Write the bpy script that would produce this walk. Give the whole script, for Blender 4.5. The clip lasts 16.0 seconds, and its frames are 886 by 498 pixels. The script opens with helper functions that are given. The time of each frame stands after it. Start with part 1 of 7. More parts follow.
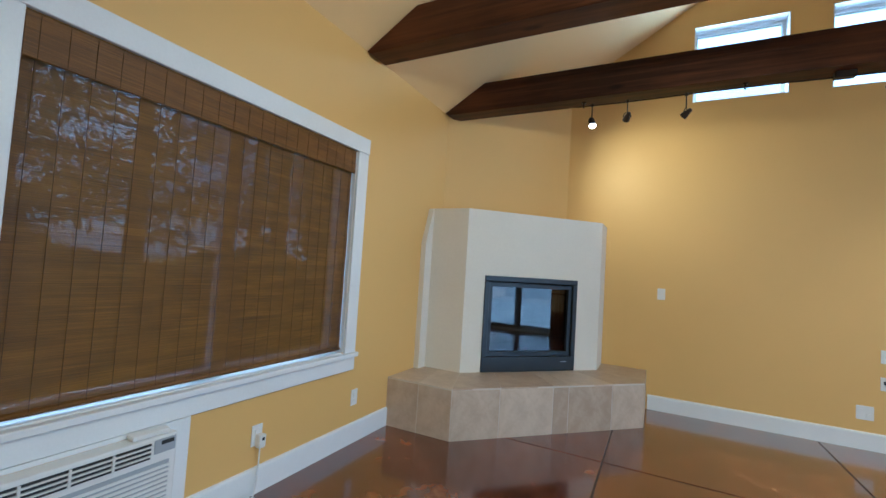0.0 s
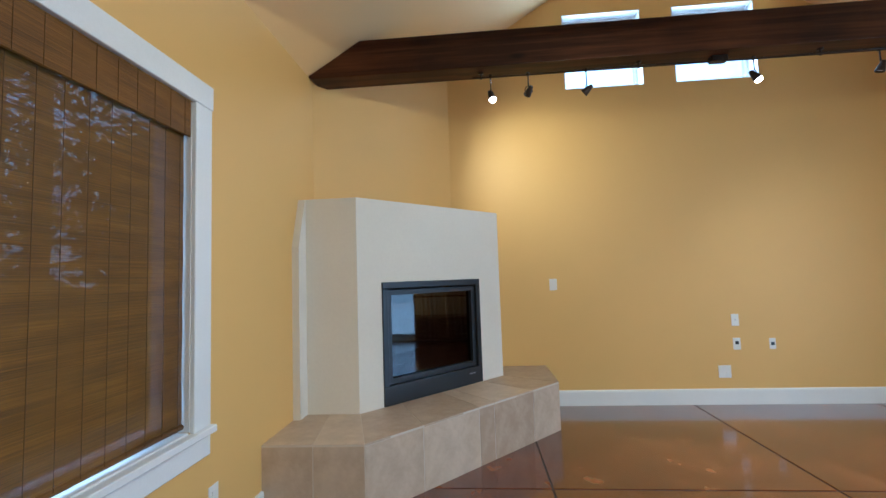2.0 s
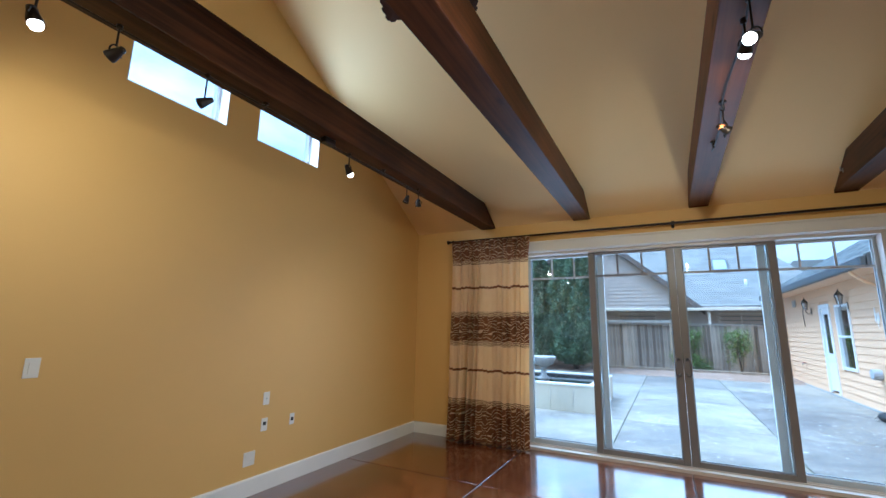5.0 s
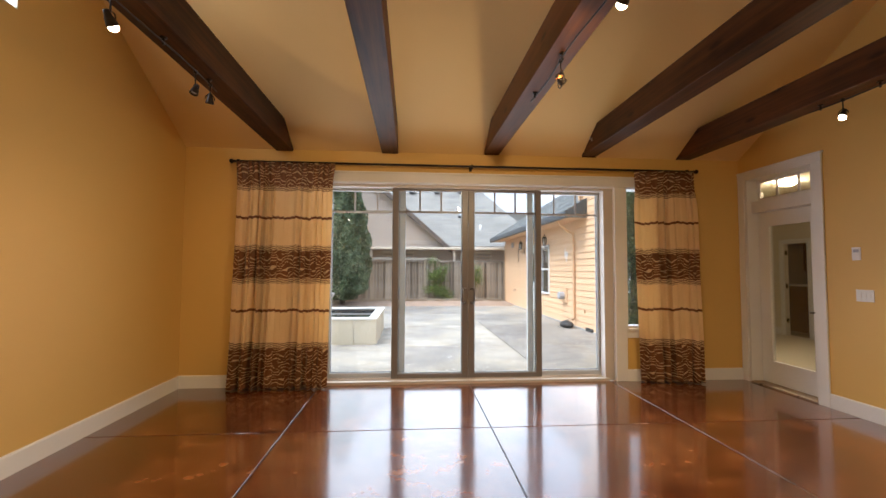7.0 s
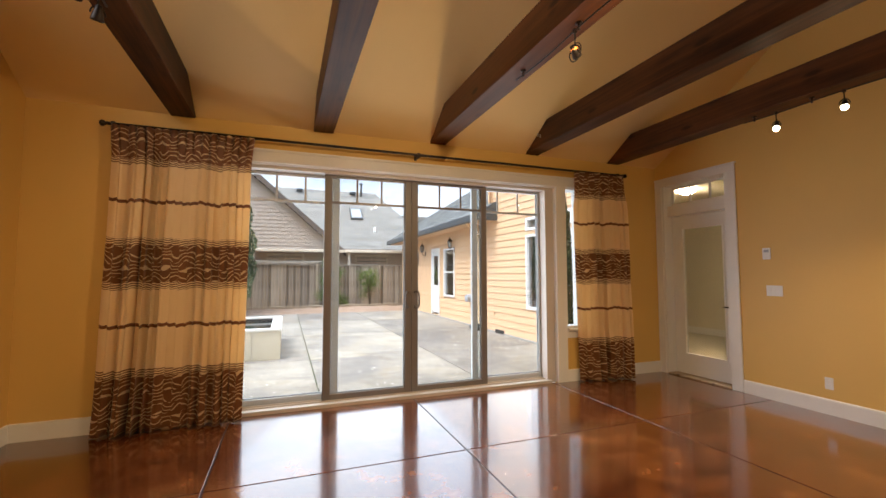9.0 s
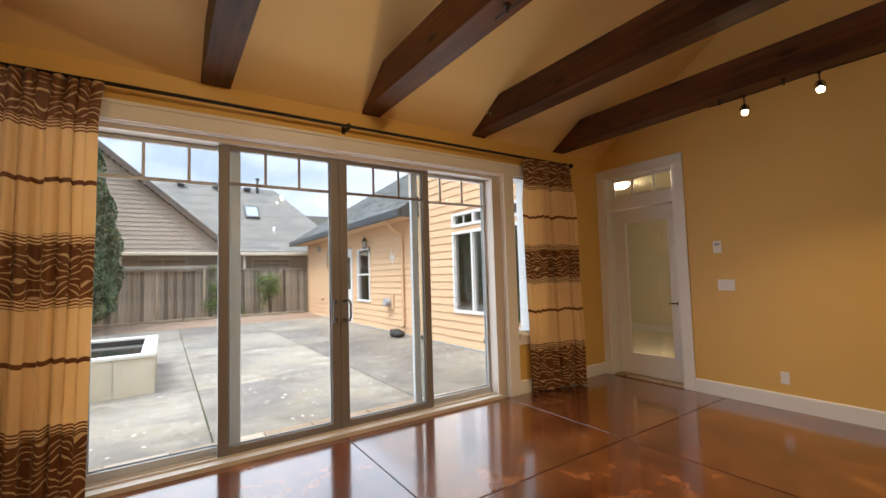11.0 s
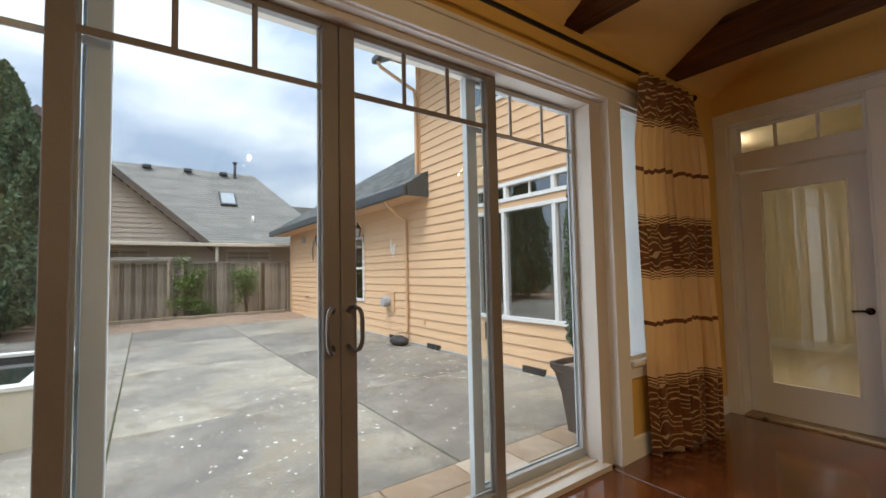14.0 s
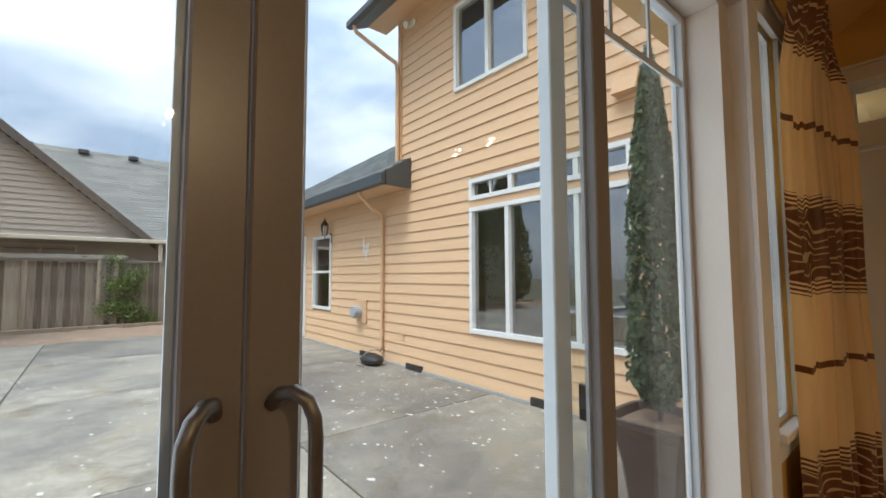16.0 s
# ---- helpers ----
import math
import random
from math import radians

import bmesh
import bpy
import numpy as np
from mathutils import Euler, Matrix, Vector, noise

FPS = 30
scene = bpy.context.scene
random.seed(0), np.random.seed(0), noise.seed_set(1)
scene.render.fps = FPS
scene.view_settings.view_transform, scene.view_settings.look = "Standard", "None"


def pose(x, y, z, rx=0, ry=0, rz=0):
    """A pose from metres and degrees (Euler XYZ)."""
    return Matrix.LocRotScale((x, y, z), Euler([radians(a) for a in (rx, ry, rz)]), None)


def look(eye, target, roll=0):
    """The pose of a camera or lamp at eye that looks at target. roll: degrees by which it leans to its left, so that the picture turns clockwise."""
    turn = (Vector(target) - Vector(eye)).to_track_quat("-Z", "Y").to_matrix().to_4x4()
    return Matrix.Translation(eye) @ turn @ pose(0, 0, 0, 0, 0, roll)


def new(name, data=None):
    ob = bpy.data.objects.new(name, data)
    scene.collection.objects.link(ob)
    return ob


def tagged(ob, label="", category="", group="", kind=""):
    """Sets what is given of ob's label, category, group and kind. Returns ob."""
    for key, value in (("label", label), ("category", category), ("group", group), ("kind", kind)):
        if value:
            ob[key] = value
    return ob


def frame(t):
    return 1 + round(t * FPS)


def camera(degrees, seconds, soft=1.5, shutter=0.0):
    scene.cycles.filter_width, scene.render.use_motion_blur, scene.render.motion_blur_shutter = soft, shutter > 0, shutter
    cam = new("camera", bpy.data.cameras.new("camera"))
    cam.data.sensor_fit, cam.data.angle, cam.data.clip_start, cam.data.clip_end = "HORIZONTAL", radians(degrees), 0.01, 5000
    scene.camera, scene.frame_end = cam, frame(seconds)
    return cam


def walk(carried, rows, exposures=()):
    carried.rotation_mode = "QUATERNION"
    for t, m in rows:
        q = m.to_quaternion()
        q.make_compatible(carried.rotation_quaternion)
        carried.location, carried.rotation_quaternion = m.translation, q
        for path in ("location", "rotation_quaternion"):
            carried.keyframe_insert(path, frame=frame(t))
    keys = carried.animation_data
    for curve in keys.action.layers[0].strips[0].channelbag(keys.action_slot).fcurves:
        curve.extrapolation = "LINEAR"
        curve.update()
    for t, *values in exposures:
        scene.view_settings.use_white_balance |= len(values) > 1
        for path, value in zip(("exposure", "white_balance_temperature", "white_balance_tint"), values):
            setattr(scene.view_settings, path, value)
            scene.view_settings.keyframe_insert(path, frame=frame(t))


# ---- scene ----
cam = camera(93.2, 16.0)
PATH = [
    (0, (-0.087, 0.001, 1.339), (-1.003, 1.776, 1.434), 3.6),
    (0.5, (-0.182, 0.21, 1.329), (-0.827, 2.099, 1.445), 1.8),
    (1, (-0.384, 0.348, 1.334), (-0.831, 2.294, 1.456), 0.2),
    (1.5, (-0.608, 0.467, 1.322), (-0.944, 2.434, 1.454), -1.1),
    (2, (-0.819, 0.641, 1.324), (-0.979, 2.63, 1.461), -1.9),
    (2.5, (-0.916, 0.833, 1.346), (-0.709, 2.81, 1.567), -0.8),
    (3, (-0.984, 0.999, 1.451), (-0.422, 2.866, 1.895), 0.2),
    (3.5, (-1.048, 1.228, 1.496), (-0.19, 2.925, 2.117), 0.1),
    (4, (-1.074, 1.426, 1.519), (0.086, 2.922, 2.162), 0.5),
    (4.5, (-1.128, 1.569, 1.499), (0.376, 2.768, 2.048), 0.1),
    (5, (-1.2, 1.628, 1.496), (0.534, 2.554, 1.867), 1.0),
    (7.3, (-0.894, 2.377, 1.439), (1.088, 2.125, 1.53), 0.0),
    (7.5, (-0.831, 2.45, 1.434), (1.144, 2.145, 1.527), -0.1),
    (8, (-0.609, 2.622, 1.424), (1.339, 2.188, 1.55), -0.4),
    (8.5, (-0.438, 2.773, 1.403), (1.48, 2.218, 1.516), -0.3),
    (9, (-0.248, 2.891, 1.398), (1.621, 2.189, 1.517), -0.1),
    (11.3, (0.942, 2.836, 1.409), (2.59, 1.709, 1.534), -1.3),
    (11.5, (1.082, 2.801, 1.373), (2.728, 1.672, 1.504), -0.8),
    (12, (1.348, 2.687, 1.359), (2.97, 1.521, 1.457), -0.9),
    (12.5, (1.651, 2.562, 1.379), (3.258, 1.376, 1.484), -0.9),
    (13, (1.977, 2.409, 1.345), (3.6, 1.242, 1.418), -1.0),
    (13.5, (2.33, 2.292, 1.346), (3.978, 1.162, 1.44), -1.1),
    (14, (2.674, 2.228, 1.352), (4.3, 1.068, 1.456), -1.2),
    (14.5, (3.012, 2.144, 1.347), (4.624, 0.967, 1.469), -1.2),
    (15, (3.326, 2.018, 1.351), (4.91, 0.803, 1.475), -1.1),
    (15.5, (3.592, 1.876, 1.339), (5.14, 0.617, 1.475), -0.6),
    (16, (3.859, 1.673, 1.358), (5.395, 0.398, 1.487), -0.2),
]

EXPOSURES = [(0, 1.76, 4000, 0), (1.5, 1.88, 4050, 1), (3, 1.87, 4080, 3), (4, 1.74, 4120, 4), (5.2, 1.45, 4400, 5), (7.3, 1.53, 6150, 16), (9, 1.5, 6300, 16), (11.5, 1.17, 6300, 14), (13, 0.9, 6250, 12), (14.5, 0.72, 6200, 11), (16, 0.74, 6100, 10)]
walk(cam, [(t, look(eye, target, roll)) for t, eye, target, roll in PATH], EXPOSURES)

# ---------------------------------------------------------------- light
world = bpy.data.worlds.new("overcast_sky")
scene.world = world
world.use_nodes = True
wn, wl = world.node_tree.nodes, world.node_tree.links
wn.clear()
w_out = wn.new("ShaderNodeOutputWorld")
w_bg = wn.new("ShaderNodeBackground")
w_sky = wn.new("ShaderNodeTexSky")
w_sky.sky_type, w_sky.sun_disc = "NISHITA", False
w_sky.sun_elevation, w_sky.sun_rotation = radians(62), radians(342)
w_co = wn.new("ShaderNodeTexCoord")
w_map = wn.new("ShaderNodeMapping")
w_map.inputs["Scale"].default_value = (1.0, 1.0, 2.6)
w_noise = wn.new("ShaderNodeTexNoise")
w_noise.inputs["Scale"].default_value = 2.3
w_noise.inputs["Detail"].default_value = 6
w_noise.inputs["Roughness"].default_value = 0.52
w_ramp = wn.new("ShaderNodeValToRGB")
w_ramp.color_ramp.elements[0].position, w_ramp.color_ramp.elements[0].color = 0.38, (2.2, 2.6, 3.25, 1)
w_ramp.color_ramp.elements[1].position, w_ramp.color_ramp.elements[1].color = 0.60, (4.7, 4.82, 5.0, 1)
w_mix = wn.new("ShaderNodeMix")
w_mix.data_type = "RGBA"
w_mix.inputs["Factor"].default_value = 0.88
w_bg.inputs["Strength"].default_value = 0.15
wl.new(w_co.outputs["Generated"], w_map.inputs["Vector"])
wl.new(w_map.outputs[0], w_noise.inputs["Vector"])
wl.new(w_noise.outputs["Fac"], w_ramp.inputs[0])
wl.new(w_sky.outputs[0], w_mix.inputs[6])
wl.new(w_ramp.outputs[0], w_mix.inputs[7])
w_sep = wn.new("ShaderNodeSeparateXYZ")
w_grad = wn.new("ShaderNodeMapRange")
w_grad.inputs["From Min"].default_value, w_grad.inputs["From Max"].default_value = 0.0, 1.0
w_grad.inputs["To Min"].default_value, w_grad.inputs["To Max"].default_value = 0.60, 2.3
w_mul = wn.new("ShaderNodeMix")
w_mul.data_type, w_mul.blend_type = "RGBA", "MULTIPLY"
w_mul.inputs["Factor"].default_value = 1.0
wl.new(w_co.outputs["Generated"], w_sep.inputs[0])
wl.new(w_sep.outputs["Z"], w_grad.inputs[0])
wl.new(w_mix.outputs[2], w_mul.inputs[6])
wl.new(w_grad.outputs[0], w_mul.inputs[7])
wl.new(w_mul.outputs[2], w_bg.inputs["Color"])
wl.new(w_bg.outputs[0], w_out.inputs[0])

sun = new("sun", bpy.data.lights.new("sun", "SUN"))
sun.data.energy, sun.data.angle, sun.data.color = 1.9, radians(25), (1.0, 0.95, 0.88)
sun.matrix_world = look((0, 0, 30), (5, -15, 0))

SPOT_GAIN = 0.25

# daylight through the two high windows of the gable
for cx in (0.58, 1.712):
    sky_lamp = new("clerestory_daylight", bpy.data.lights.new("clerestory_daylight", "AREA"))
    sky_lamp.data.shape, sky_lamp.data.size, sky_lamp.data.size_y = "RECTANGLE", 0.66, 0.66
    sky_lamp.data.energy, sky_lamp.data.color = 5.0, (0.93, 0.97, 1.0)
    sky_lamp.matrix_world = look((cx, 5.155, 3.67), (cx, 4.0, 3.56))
SPOT_COLOUR = (1.0, 0.72, 0.38)

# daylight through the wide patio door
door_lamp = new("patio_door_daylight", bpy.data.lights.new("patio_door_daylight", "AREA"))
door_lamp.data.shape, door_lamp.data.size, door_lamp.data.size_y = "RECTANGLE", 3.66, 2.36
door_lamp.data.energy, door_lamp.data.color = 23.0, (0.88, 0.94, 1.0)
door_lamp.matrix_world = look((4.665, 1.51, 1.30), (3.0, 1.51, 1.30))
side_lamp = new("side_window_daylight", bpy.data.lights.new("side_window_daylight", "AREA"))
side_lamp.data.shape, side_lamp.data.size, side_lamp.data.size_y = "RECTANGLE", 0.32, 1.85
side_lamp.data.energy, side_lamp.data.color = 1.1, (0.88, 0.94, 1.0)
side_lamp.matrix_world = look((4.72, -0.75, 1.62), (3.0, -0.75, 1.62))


# ---------------------------------------------------------------- material tools
def material(name):
    m = bpy.data.materials.new(name)
    m.use_nodes = True
    return m, m.node_tree.nodes, m.node_tree.links, m.node_tree.nodes["Principled BSDF"]


def ramp_node(nodes, stops):
    r = nodes.new("ShaderNodeValToRGB")
    while len(r.color_ramp.elements) < len(stops):
        r.color_ramp.elements.new(0.5)
    for e, (p, c) in zip(r.color_ramp.elements, stops):
        e.position, e.color = p, (*c, 1)
    return r


def noise_node(nodes, links, scale, detail=4, rough=0.55, stretch=(1, 1, 1), coord="Object"):
    co = nodes.new("ShaderNodeTexCoord")
    mp = nodes.new("ShaderNodeMapping")
    mp.inputs["Scale"].default_value = stretch
    n = nodes.new("ShaderNodeTexNoise")
    n.inputs["Scale"].default_value = scale
    n.inputs["Detail"].default_value = detail
    n.inputs["Roughness"].default_value = rough
    links.new(co.outputs[coord], mp.inputs[0])
    links.new(mp.outputs[0], n.inputs["Vector"])
    return n


def surface(name, dark, light, scale=3.0, rough=0.6, rough_var=0.1, fine=60.0, bump=0.08, metal=0.0, stretch=(1, 1, 1),
            vary=0.0, mix_fine=0.35, spec=0.5, detail=5, bump_dist=0.004):
    """Two scales of colour variation, uneven roughness and fine relief."""
    m, nodes, links, b = material(name)
    big = noise_node(nodes, links, scale, detail, 0.55, stretch)
    small = noise_node(nodes, links, fine, 3, 0.6, stretch)
    blend = nodes.new("ShaderNodeMix")
    blend.inputs["Factor"].default_value = mix_fine
    links.new(big.outputs["Fac"], blend.inputs[2])
    links.new(small.outputs["Fac"], blend.inputs[3])
    fac = blend.outputs[0]
    if vary:
        info = nodes.new("ShaderNodeObjectInfo")
        ma = nodes.new("ShaderNodeMath")
        ma.operation = "MULTIPLY_ADD"
        ma.inputs[1].default_value = vary
        links.new(info.outputs["Random"], ma.inputs[0])
        add = nodes.new("ShaderNodeMath")
        add.operation = "ADD"
        add.inputs[1].default_value = -vary / 2
        links.new(fac, add.inputs[0])
        links.new(add.outputs[0], ma.inputs[2])
        fac = ma.outputs[0]
    r = ramp_node(nodes, [(0.3, dark), (0.7, light)])
    links.new(fac, r.inputs[0])
    links.new(r.outputs[0], b.inputs["Base Color"])
    rr = nodes.new("ShaderNodeMapRange")
    rr.inputs["To Min"].default_value = max(0.02, rough - rough_var)
    rr.inputs["To Max"].default_value = min(1, rough + rough_var)
    links.new(big.outputs["Fac"], rr.inputs[0])
    links.new(rr.outputs[0], b.inputs["Roughness"])
    b.inputs["Metallic"].default_value = metal
    b.inputs["Specular IOR Level"].default_value = spec
    if bump:
        bp = nodes.new("ShaderNodeBump")
        bp.inputs["Strength"].default_value = bump
        bp.inputs["Distance"].default_value = bump_dist
        links.new(small.outputs["Fac"], bp.inputs["Height"])
        links.new(bp.outputs[0], b.inputs["Normal"])
    return m


def glass(name, tint, gloss=1.0, haze=0.0, haze_colour=(0.6, 0.65, 0.68)):
    """A thin pane: clear, with a mirror film that grows at grazing angles."""
    m, nodes, links, b = material(name)
    nodes.remove(b)
    tr = nodes.new("ShaderNodeBsdfTransparent")
    tr.inputs[0].default_value = (*tint, 1)
    gl = nodes.new("ShaderNodeBsdfGlossy")
    gl.inputs["Roughness"].default_value = 0.01
    fr = nodes.new("ShaderNodeLayerWeight")
    fr.inputs["Blend"].default_value = 0.5
    pw = nodes.new("ShaderNodeMath")
    pw.operation, pw.inputs[1].default_value = "POWER", 5.0
    mu = nodes.new("ShaderNodeMath")
    mu.operation, mu.inputs[1].default_value, mu.inputs[2].default_value = "MULTIPLY_ADD", min(1.0, 0.9 * gloss), 0.035 * gloss
    mx = nodes.new("ShaderNodeMixShader")
    links.new(fr.outputs["Facing"], pw.inputs[0])
    links.new(pw.outputs[0], mu.inputs[0])
    links.new(mu.outputs[0], mx.inputs[0])
    links.new(tr.outputs[0], mx.inputs[1])
    links.new(gl.outputs[0], mx.inputs[2])
    last = mx
    if haze:
        df = nodes.new("ShaderNodeBsdfDiffuse")
        df.inputs[0].default_value = (*haze_colour, 1)
        m2 = nodes.new("ShaderNodeMixShader")
        m2.inputs[0].default_value = haze
        links.new(mx.outputs[0], m2.inputs[1])
        links.new(df.outputs[0], m2.inputs[2])
        last = m2
    links.new(last.outputs[0], nodes["Material Output"].inputs[0])
    return m


def glow(name, colour, strength):
    m, nodes, links, b = material(name)
    b.inputs["Base Color"].default_value = (*colour, 1)
    b.inputs["Emission Color"].default_value = (*colour, 1)
    b.inputs["Emission Strength"].default_value = strength
    return m


def wood(name, dark, light, along="x", rough=0.5, vary=0.25, knots=True, scale=1.0, bump=0.25):
    """Sawn timber: grain stretched along one axis, darker knots and stains."""
    m, nodes, links, b = material(name)
    st = {"x": (0.35, 9, 9), "y": (9, 0.35, 9), "z": (9, 9, 0.35)}[along]
    st = tuple(s * scale for s in st)
    grain = noise_node(nodes, links, 2.2, 7, 0.65, st)
    stain = noise_node(nodes, links, 1.4, 3, 0.5)
    mx = nodes.new("ShaderNodeMix")
    mx.inputs["Factor"].default_value = 0.4
    links.new(grain.outputs["Fac"], mx.inputs[2])
    links.new(stain.outputs["Fac"], mx.inputs[3])
    info = nodes.new("ShaderNodeObjectInfo")
    ma = nodes.new("ShaderNodeMath")
    ma.operation = "MULTIPLY_ADD"
    ma.inputs[1].default_value = vary
    sub = nodes.new("ShaderNodeMath")
    sub.operation, sub.inputs[1].default_value = "SUBTRACT", vary / 2
    links.new(mx.outputs[0], sub.inputs[0])
    links.new(info.outputs["Random"], ma.inputs[0])
    links.new(sub.outputs[0], ma.inputs[2])
    r = ramp_node(nodes, [(0.32, dark), (0.68, light)])
    links.new(ma.outputs[0], r.inputs[0])
    col = r.outputs[0]
    if knots:
        co = nodes.new("ShaderNodeTexCoord")
        mp = nodes.new("ShaderNodeMapping")
        mp.inputs["Scale"].default_value = {"x": (1.6, 5, 5), "y": (5, 1.6, 5), "z": (5, 5, 1.6)}[along]
        vo = nodes.new("ShaderNodeTexVoronoi")
        vo.inputs["Scale"].default_value = 1.3
        links.new(co.outputs["Object"], mp.inputs[0])
        links.new(mp.outputs[0], vo.inputs["Vector"])
        kr = ramp_node(nodes, [(0.08, (0.15, 0.15, 0.15)), (0.19, (1, 1, 1))])
        links.new(vo.outputs["Distance"], kr.inputs[0])
        km = nodes.new("ShaderNodeMix")
        km.data_type, km.blend_type = "RGBA", "MULTIPLY"
        km.inputs["Factor"].default_value = 0.8
        links.new(col, km.inputs[6])
        links.new(kr.outputs[0], km.inputs[7])
        col = km.outputs[2]
    links.new(col, b.inputs["Base Color"])
    b.inputs["Roughness"].default_value = rough
    bp = nodes.new("ShaderNodeBump")
    bp.inputs["Strength"].default_value = bump
    bp.inputs["Distance"].default_value = 0.004
    links.new(grain.outputs["Fac"], bp.inputs["Height"])
    links.new(bp.outputs[0], b.inputs["Normal"])
    return m


# ---------------------------------------------------------------- materials
WALL = surface("ochre_wall_paint", (0.67, 0.432, 0.118), (0.71, 0.460, 0.132), 1.1, 0.55, 0.06, 180, 0.12, bump_dist=0.002)
CEIL = surface("tan_ceiling_paint", (0.81, 0.585, 0.25), (0.85, 0.615, 0.27), 0.9, 0.62, 0.05, 160, 0.1, bump_dist=0.002)
TRIM = surface("white_trim_paint", (0.74, 0.74, 0.73), (0.82, 0.82, 0.81), 2.0, 0.38, 0.08, 90, 0.05, bump_dist=0.001)
VINYL = surface("white_vinyl", (0.72, 0.72, 0.71), (0.80, 0.80, 0.79), 2.0, 0.35, 0.06, 120, 0.03, bump_dist=0.001)
FRAMECREAM = surface("cream_door_frame_paint", (0.56, 0.50, 0.43), (0.63, 0.57, 0.50), 2.0, 0.36, 0.06, 120, 0.03, bump_dist=0.001)
TAUPE = surface("taupe_frame_paint", (0.175, 0.155, 0.148), (0.215, 0.195, 0.185), 2.0, 0.34, 0.06, 120, 0.03, bump_dist=0.001)
STUCCO = surface("cream_plaster", (0.71, 0.66, 0.57), (0.77, 0.725, 0.63), 1.6, 0.75, 0.08, 45, 0.2, bump_dist=0.004)
TILE = surface("travertine_tile", (0.40, 0.30, 0.20), (0.60, 0.49, 0.36), 5.0, 0.42, 0.12, 24, 0.12, vary=0.35, mix_fine=0.3)
GROUT = surface("pale_grout", (0.58, 0.52, 0.44), (0.66, 0.60, 0.52), 8, 0.9, 0.05, 120, 0.2)
GREYVINYL = surface("weathered_grey_vinyl", (0.44, 0.46, 0.47), (0.52, 0.54, 0.55), 2.0, 0.4, 0.06, 120, 0.03, bump_dist=0.001)
PEWTER = surface("satin_dark_pewter", (0.15, 0.142, 0.135), (0.22, 0.21, 0.20), 14, 0.38, 0.06, 160, 0.03, metal=0.8)
BLACK = surface("black_enamel", (0.010, 0.012, 0.014), (0.018, 0.020, 0.022), 6, 0.38, 0.08, 200, 0.05)
IRON = surface("dark_bronze_metal", (0.020, 0.015, 0.012), (0.045, 0.034, 0.026), 9, 0.42, 0.1, 120, 0.05, metal=0.7)
STEEL = surface("brushed_steel", (0.35, 0.35, 0.35), (0.48, 0.48, 0.47), 14, 0.32, 0.08, 200, 0.03, metal=1.0)
PLATE = surface("white_plastic", (0.72, 0.71, 0.68), (0.80, 0.79, 0.76), 6, 0.35, 0.05, 150, 0.02)
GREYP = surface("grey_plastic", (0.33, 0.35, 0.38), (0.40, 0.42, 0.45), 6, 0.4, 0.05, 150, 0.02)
DARKP = surface("dark_plastic", (0.012, 0.012, 0.014), (0.03, 0.03, 0.03), 6, 0.5, 0.05, 150, 0.02)
BEAM = wood("dark_stained_beam", (0.022, 0.0075, 0.0024), (0.150, 0.052, 0.0135), "x", 0.50)
BEAM.node_tree.nodes["Principled BSDF"].inputs["Specular IOR Level"].default_value = 0.2
PANE = glass("clear_pane", (0.93, 0.96, 0.955), 1.0, 0.02)
DOORPANE = glass("door_pane", (0.90, 0.91, 0.89), 2.4, 0.01)
SMOKED = glass("smoked_fire_glass", (0.16, 0.17, 0.18), 2.2, 0.0)
BULB = glow("lit_halogen", (1.0, 0.82, 0.55), 26)
AMBER = glow("amber_lamp_glass", (1.0, 0.30, 0.05), 0.35)
FANLEAF = wood("carved_leaf_blade", (0.030, 0.011, 0.007), (0.070, 0.028, 0.015), "x", 0.45, knots=False)
SIDING = surface("ochre_siding_paint", (0.67, 0.44, 0.26), (0.74, 0.495, 0.30), 2.4, 0.62, 0.08, 70, 0.1, vary=0.12, stretch=(0.3, 1, 3))
SIDETRIM = surface("ochre_corner_board", (0.60, 0.39, 0.23), (0.66, 0.435, 0.26), 2.0, 0.6, 0.08, 70, 0.08)
FARSIDING = surface("beige_siding_paint", (0.46, 0.38, 0.31), (0.53, 0.44, 0.365), 1.6, 0.7, 0.06, 40, 0.08, vary=0.1)
FARTRIM = surface("beige_trim_paint", (0.60, 0.52, 0.40), (0.68, 0.59, 0.47), 2, 0.6, 0.06, 50, 0.05)
SHINGLE = surface("grey_shingle", (0.085, 0.095, 0.105), (0.165, 0.175, 0.185), 3.0, 0.85, 0.08, 90, 0.3, vary=0.45)
FARROOF = surface("far_grey_shingle", (0.16, 0.158, 0.148), (0.255, 0.245, 0.222), 0.5, 0.85, 0.08, 30, 0.3, vary=0.25)
SLATE = surface("dark_gutter_paint", (0.040, 0.050, 0.058), (0.065, 0.075, 0.085), 3, 0.45, 0.08, 60, 0.05)
FENCE = wood("weathered_fence_board", (0.13, 0.102, 0.076), (0.46, 0.385, 0.30), "z", 0.85, vary=0.35)
FENCEPOST = wood("weathered_post", (0.22, 0.165, 0.11), (0.42, 0.345, 0.255), "z", 0.85, vary=0.2)
TIMBERCAP = wood("grey_timber_cap", (0.26, 0.23, 0.19), (0.46, 0.42, 0.36), "y", 0.85, vary=0.2)
BARKCHIP = surface("bark_chip_soil", (0.16, 0.105, 0.07), (0.42, 0.30, 0.22), 9, 0.95, 0.04, 60, 0.6, bump_dist=0.02)
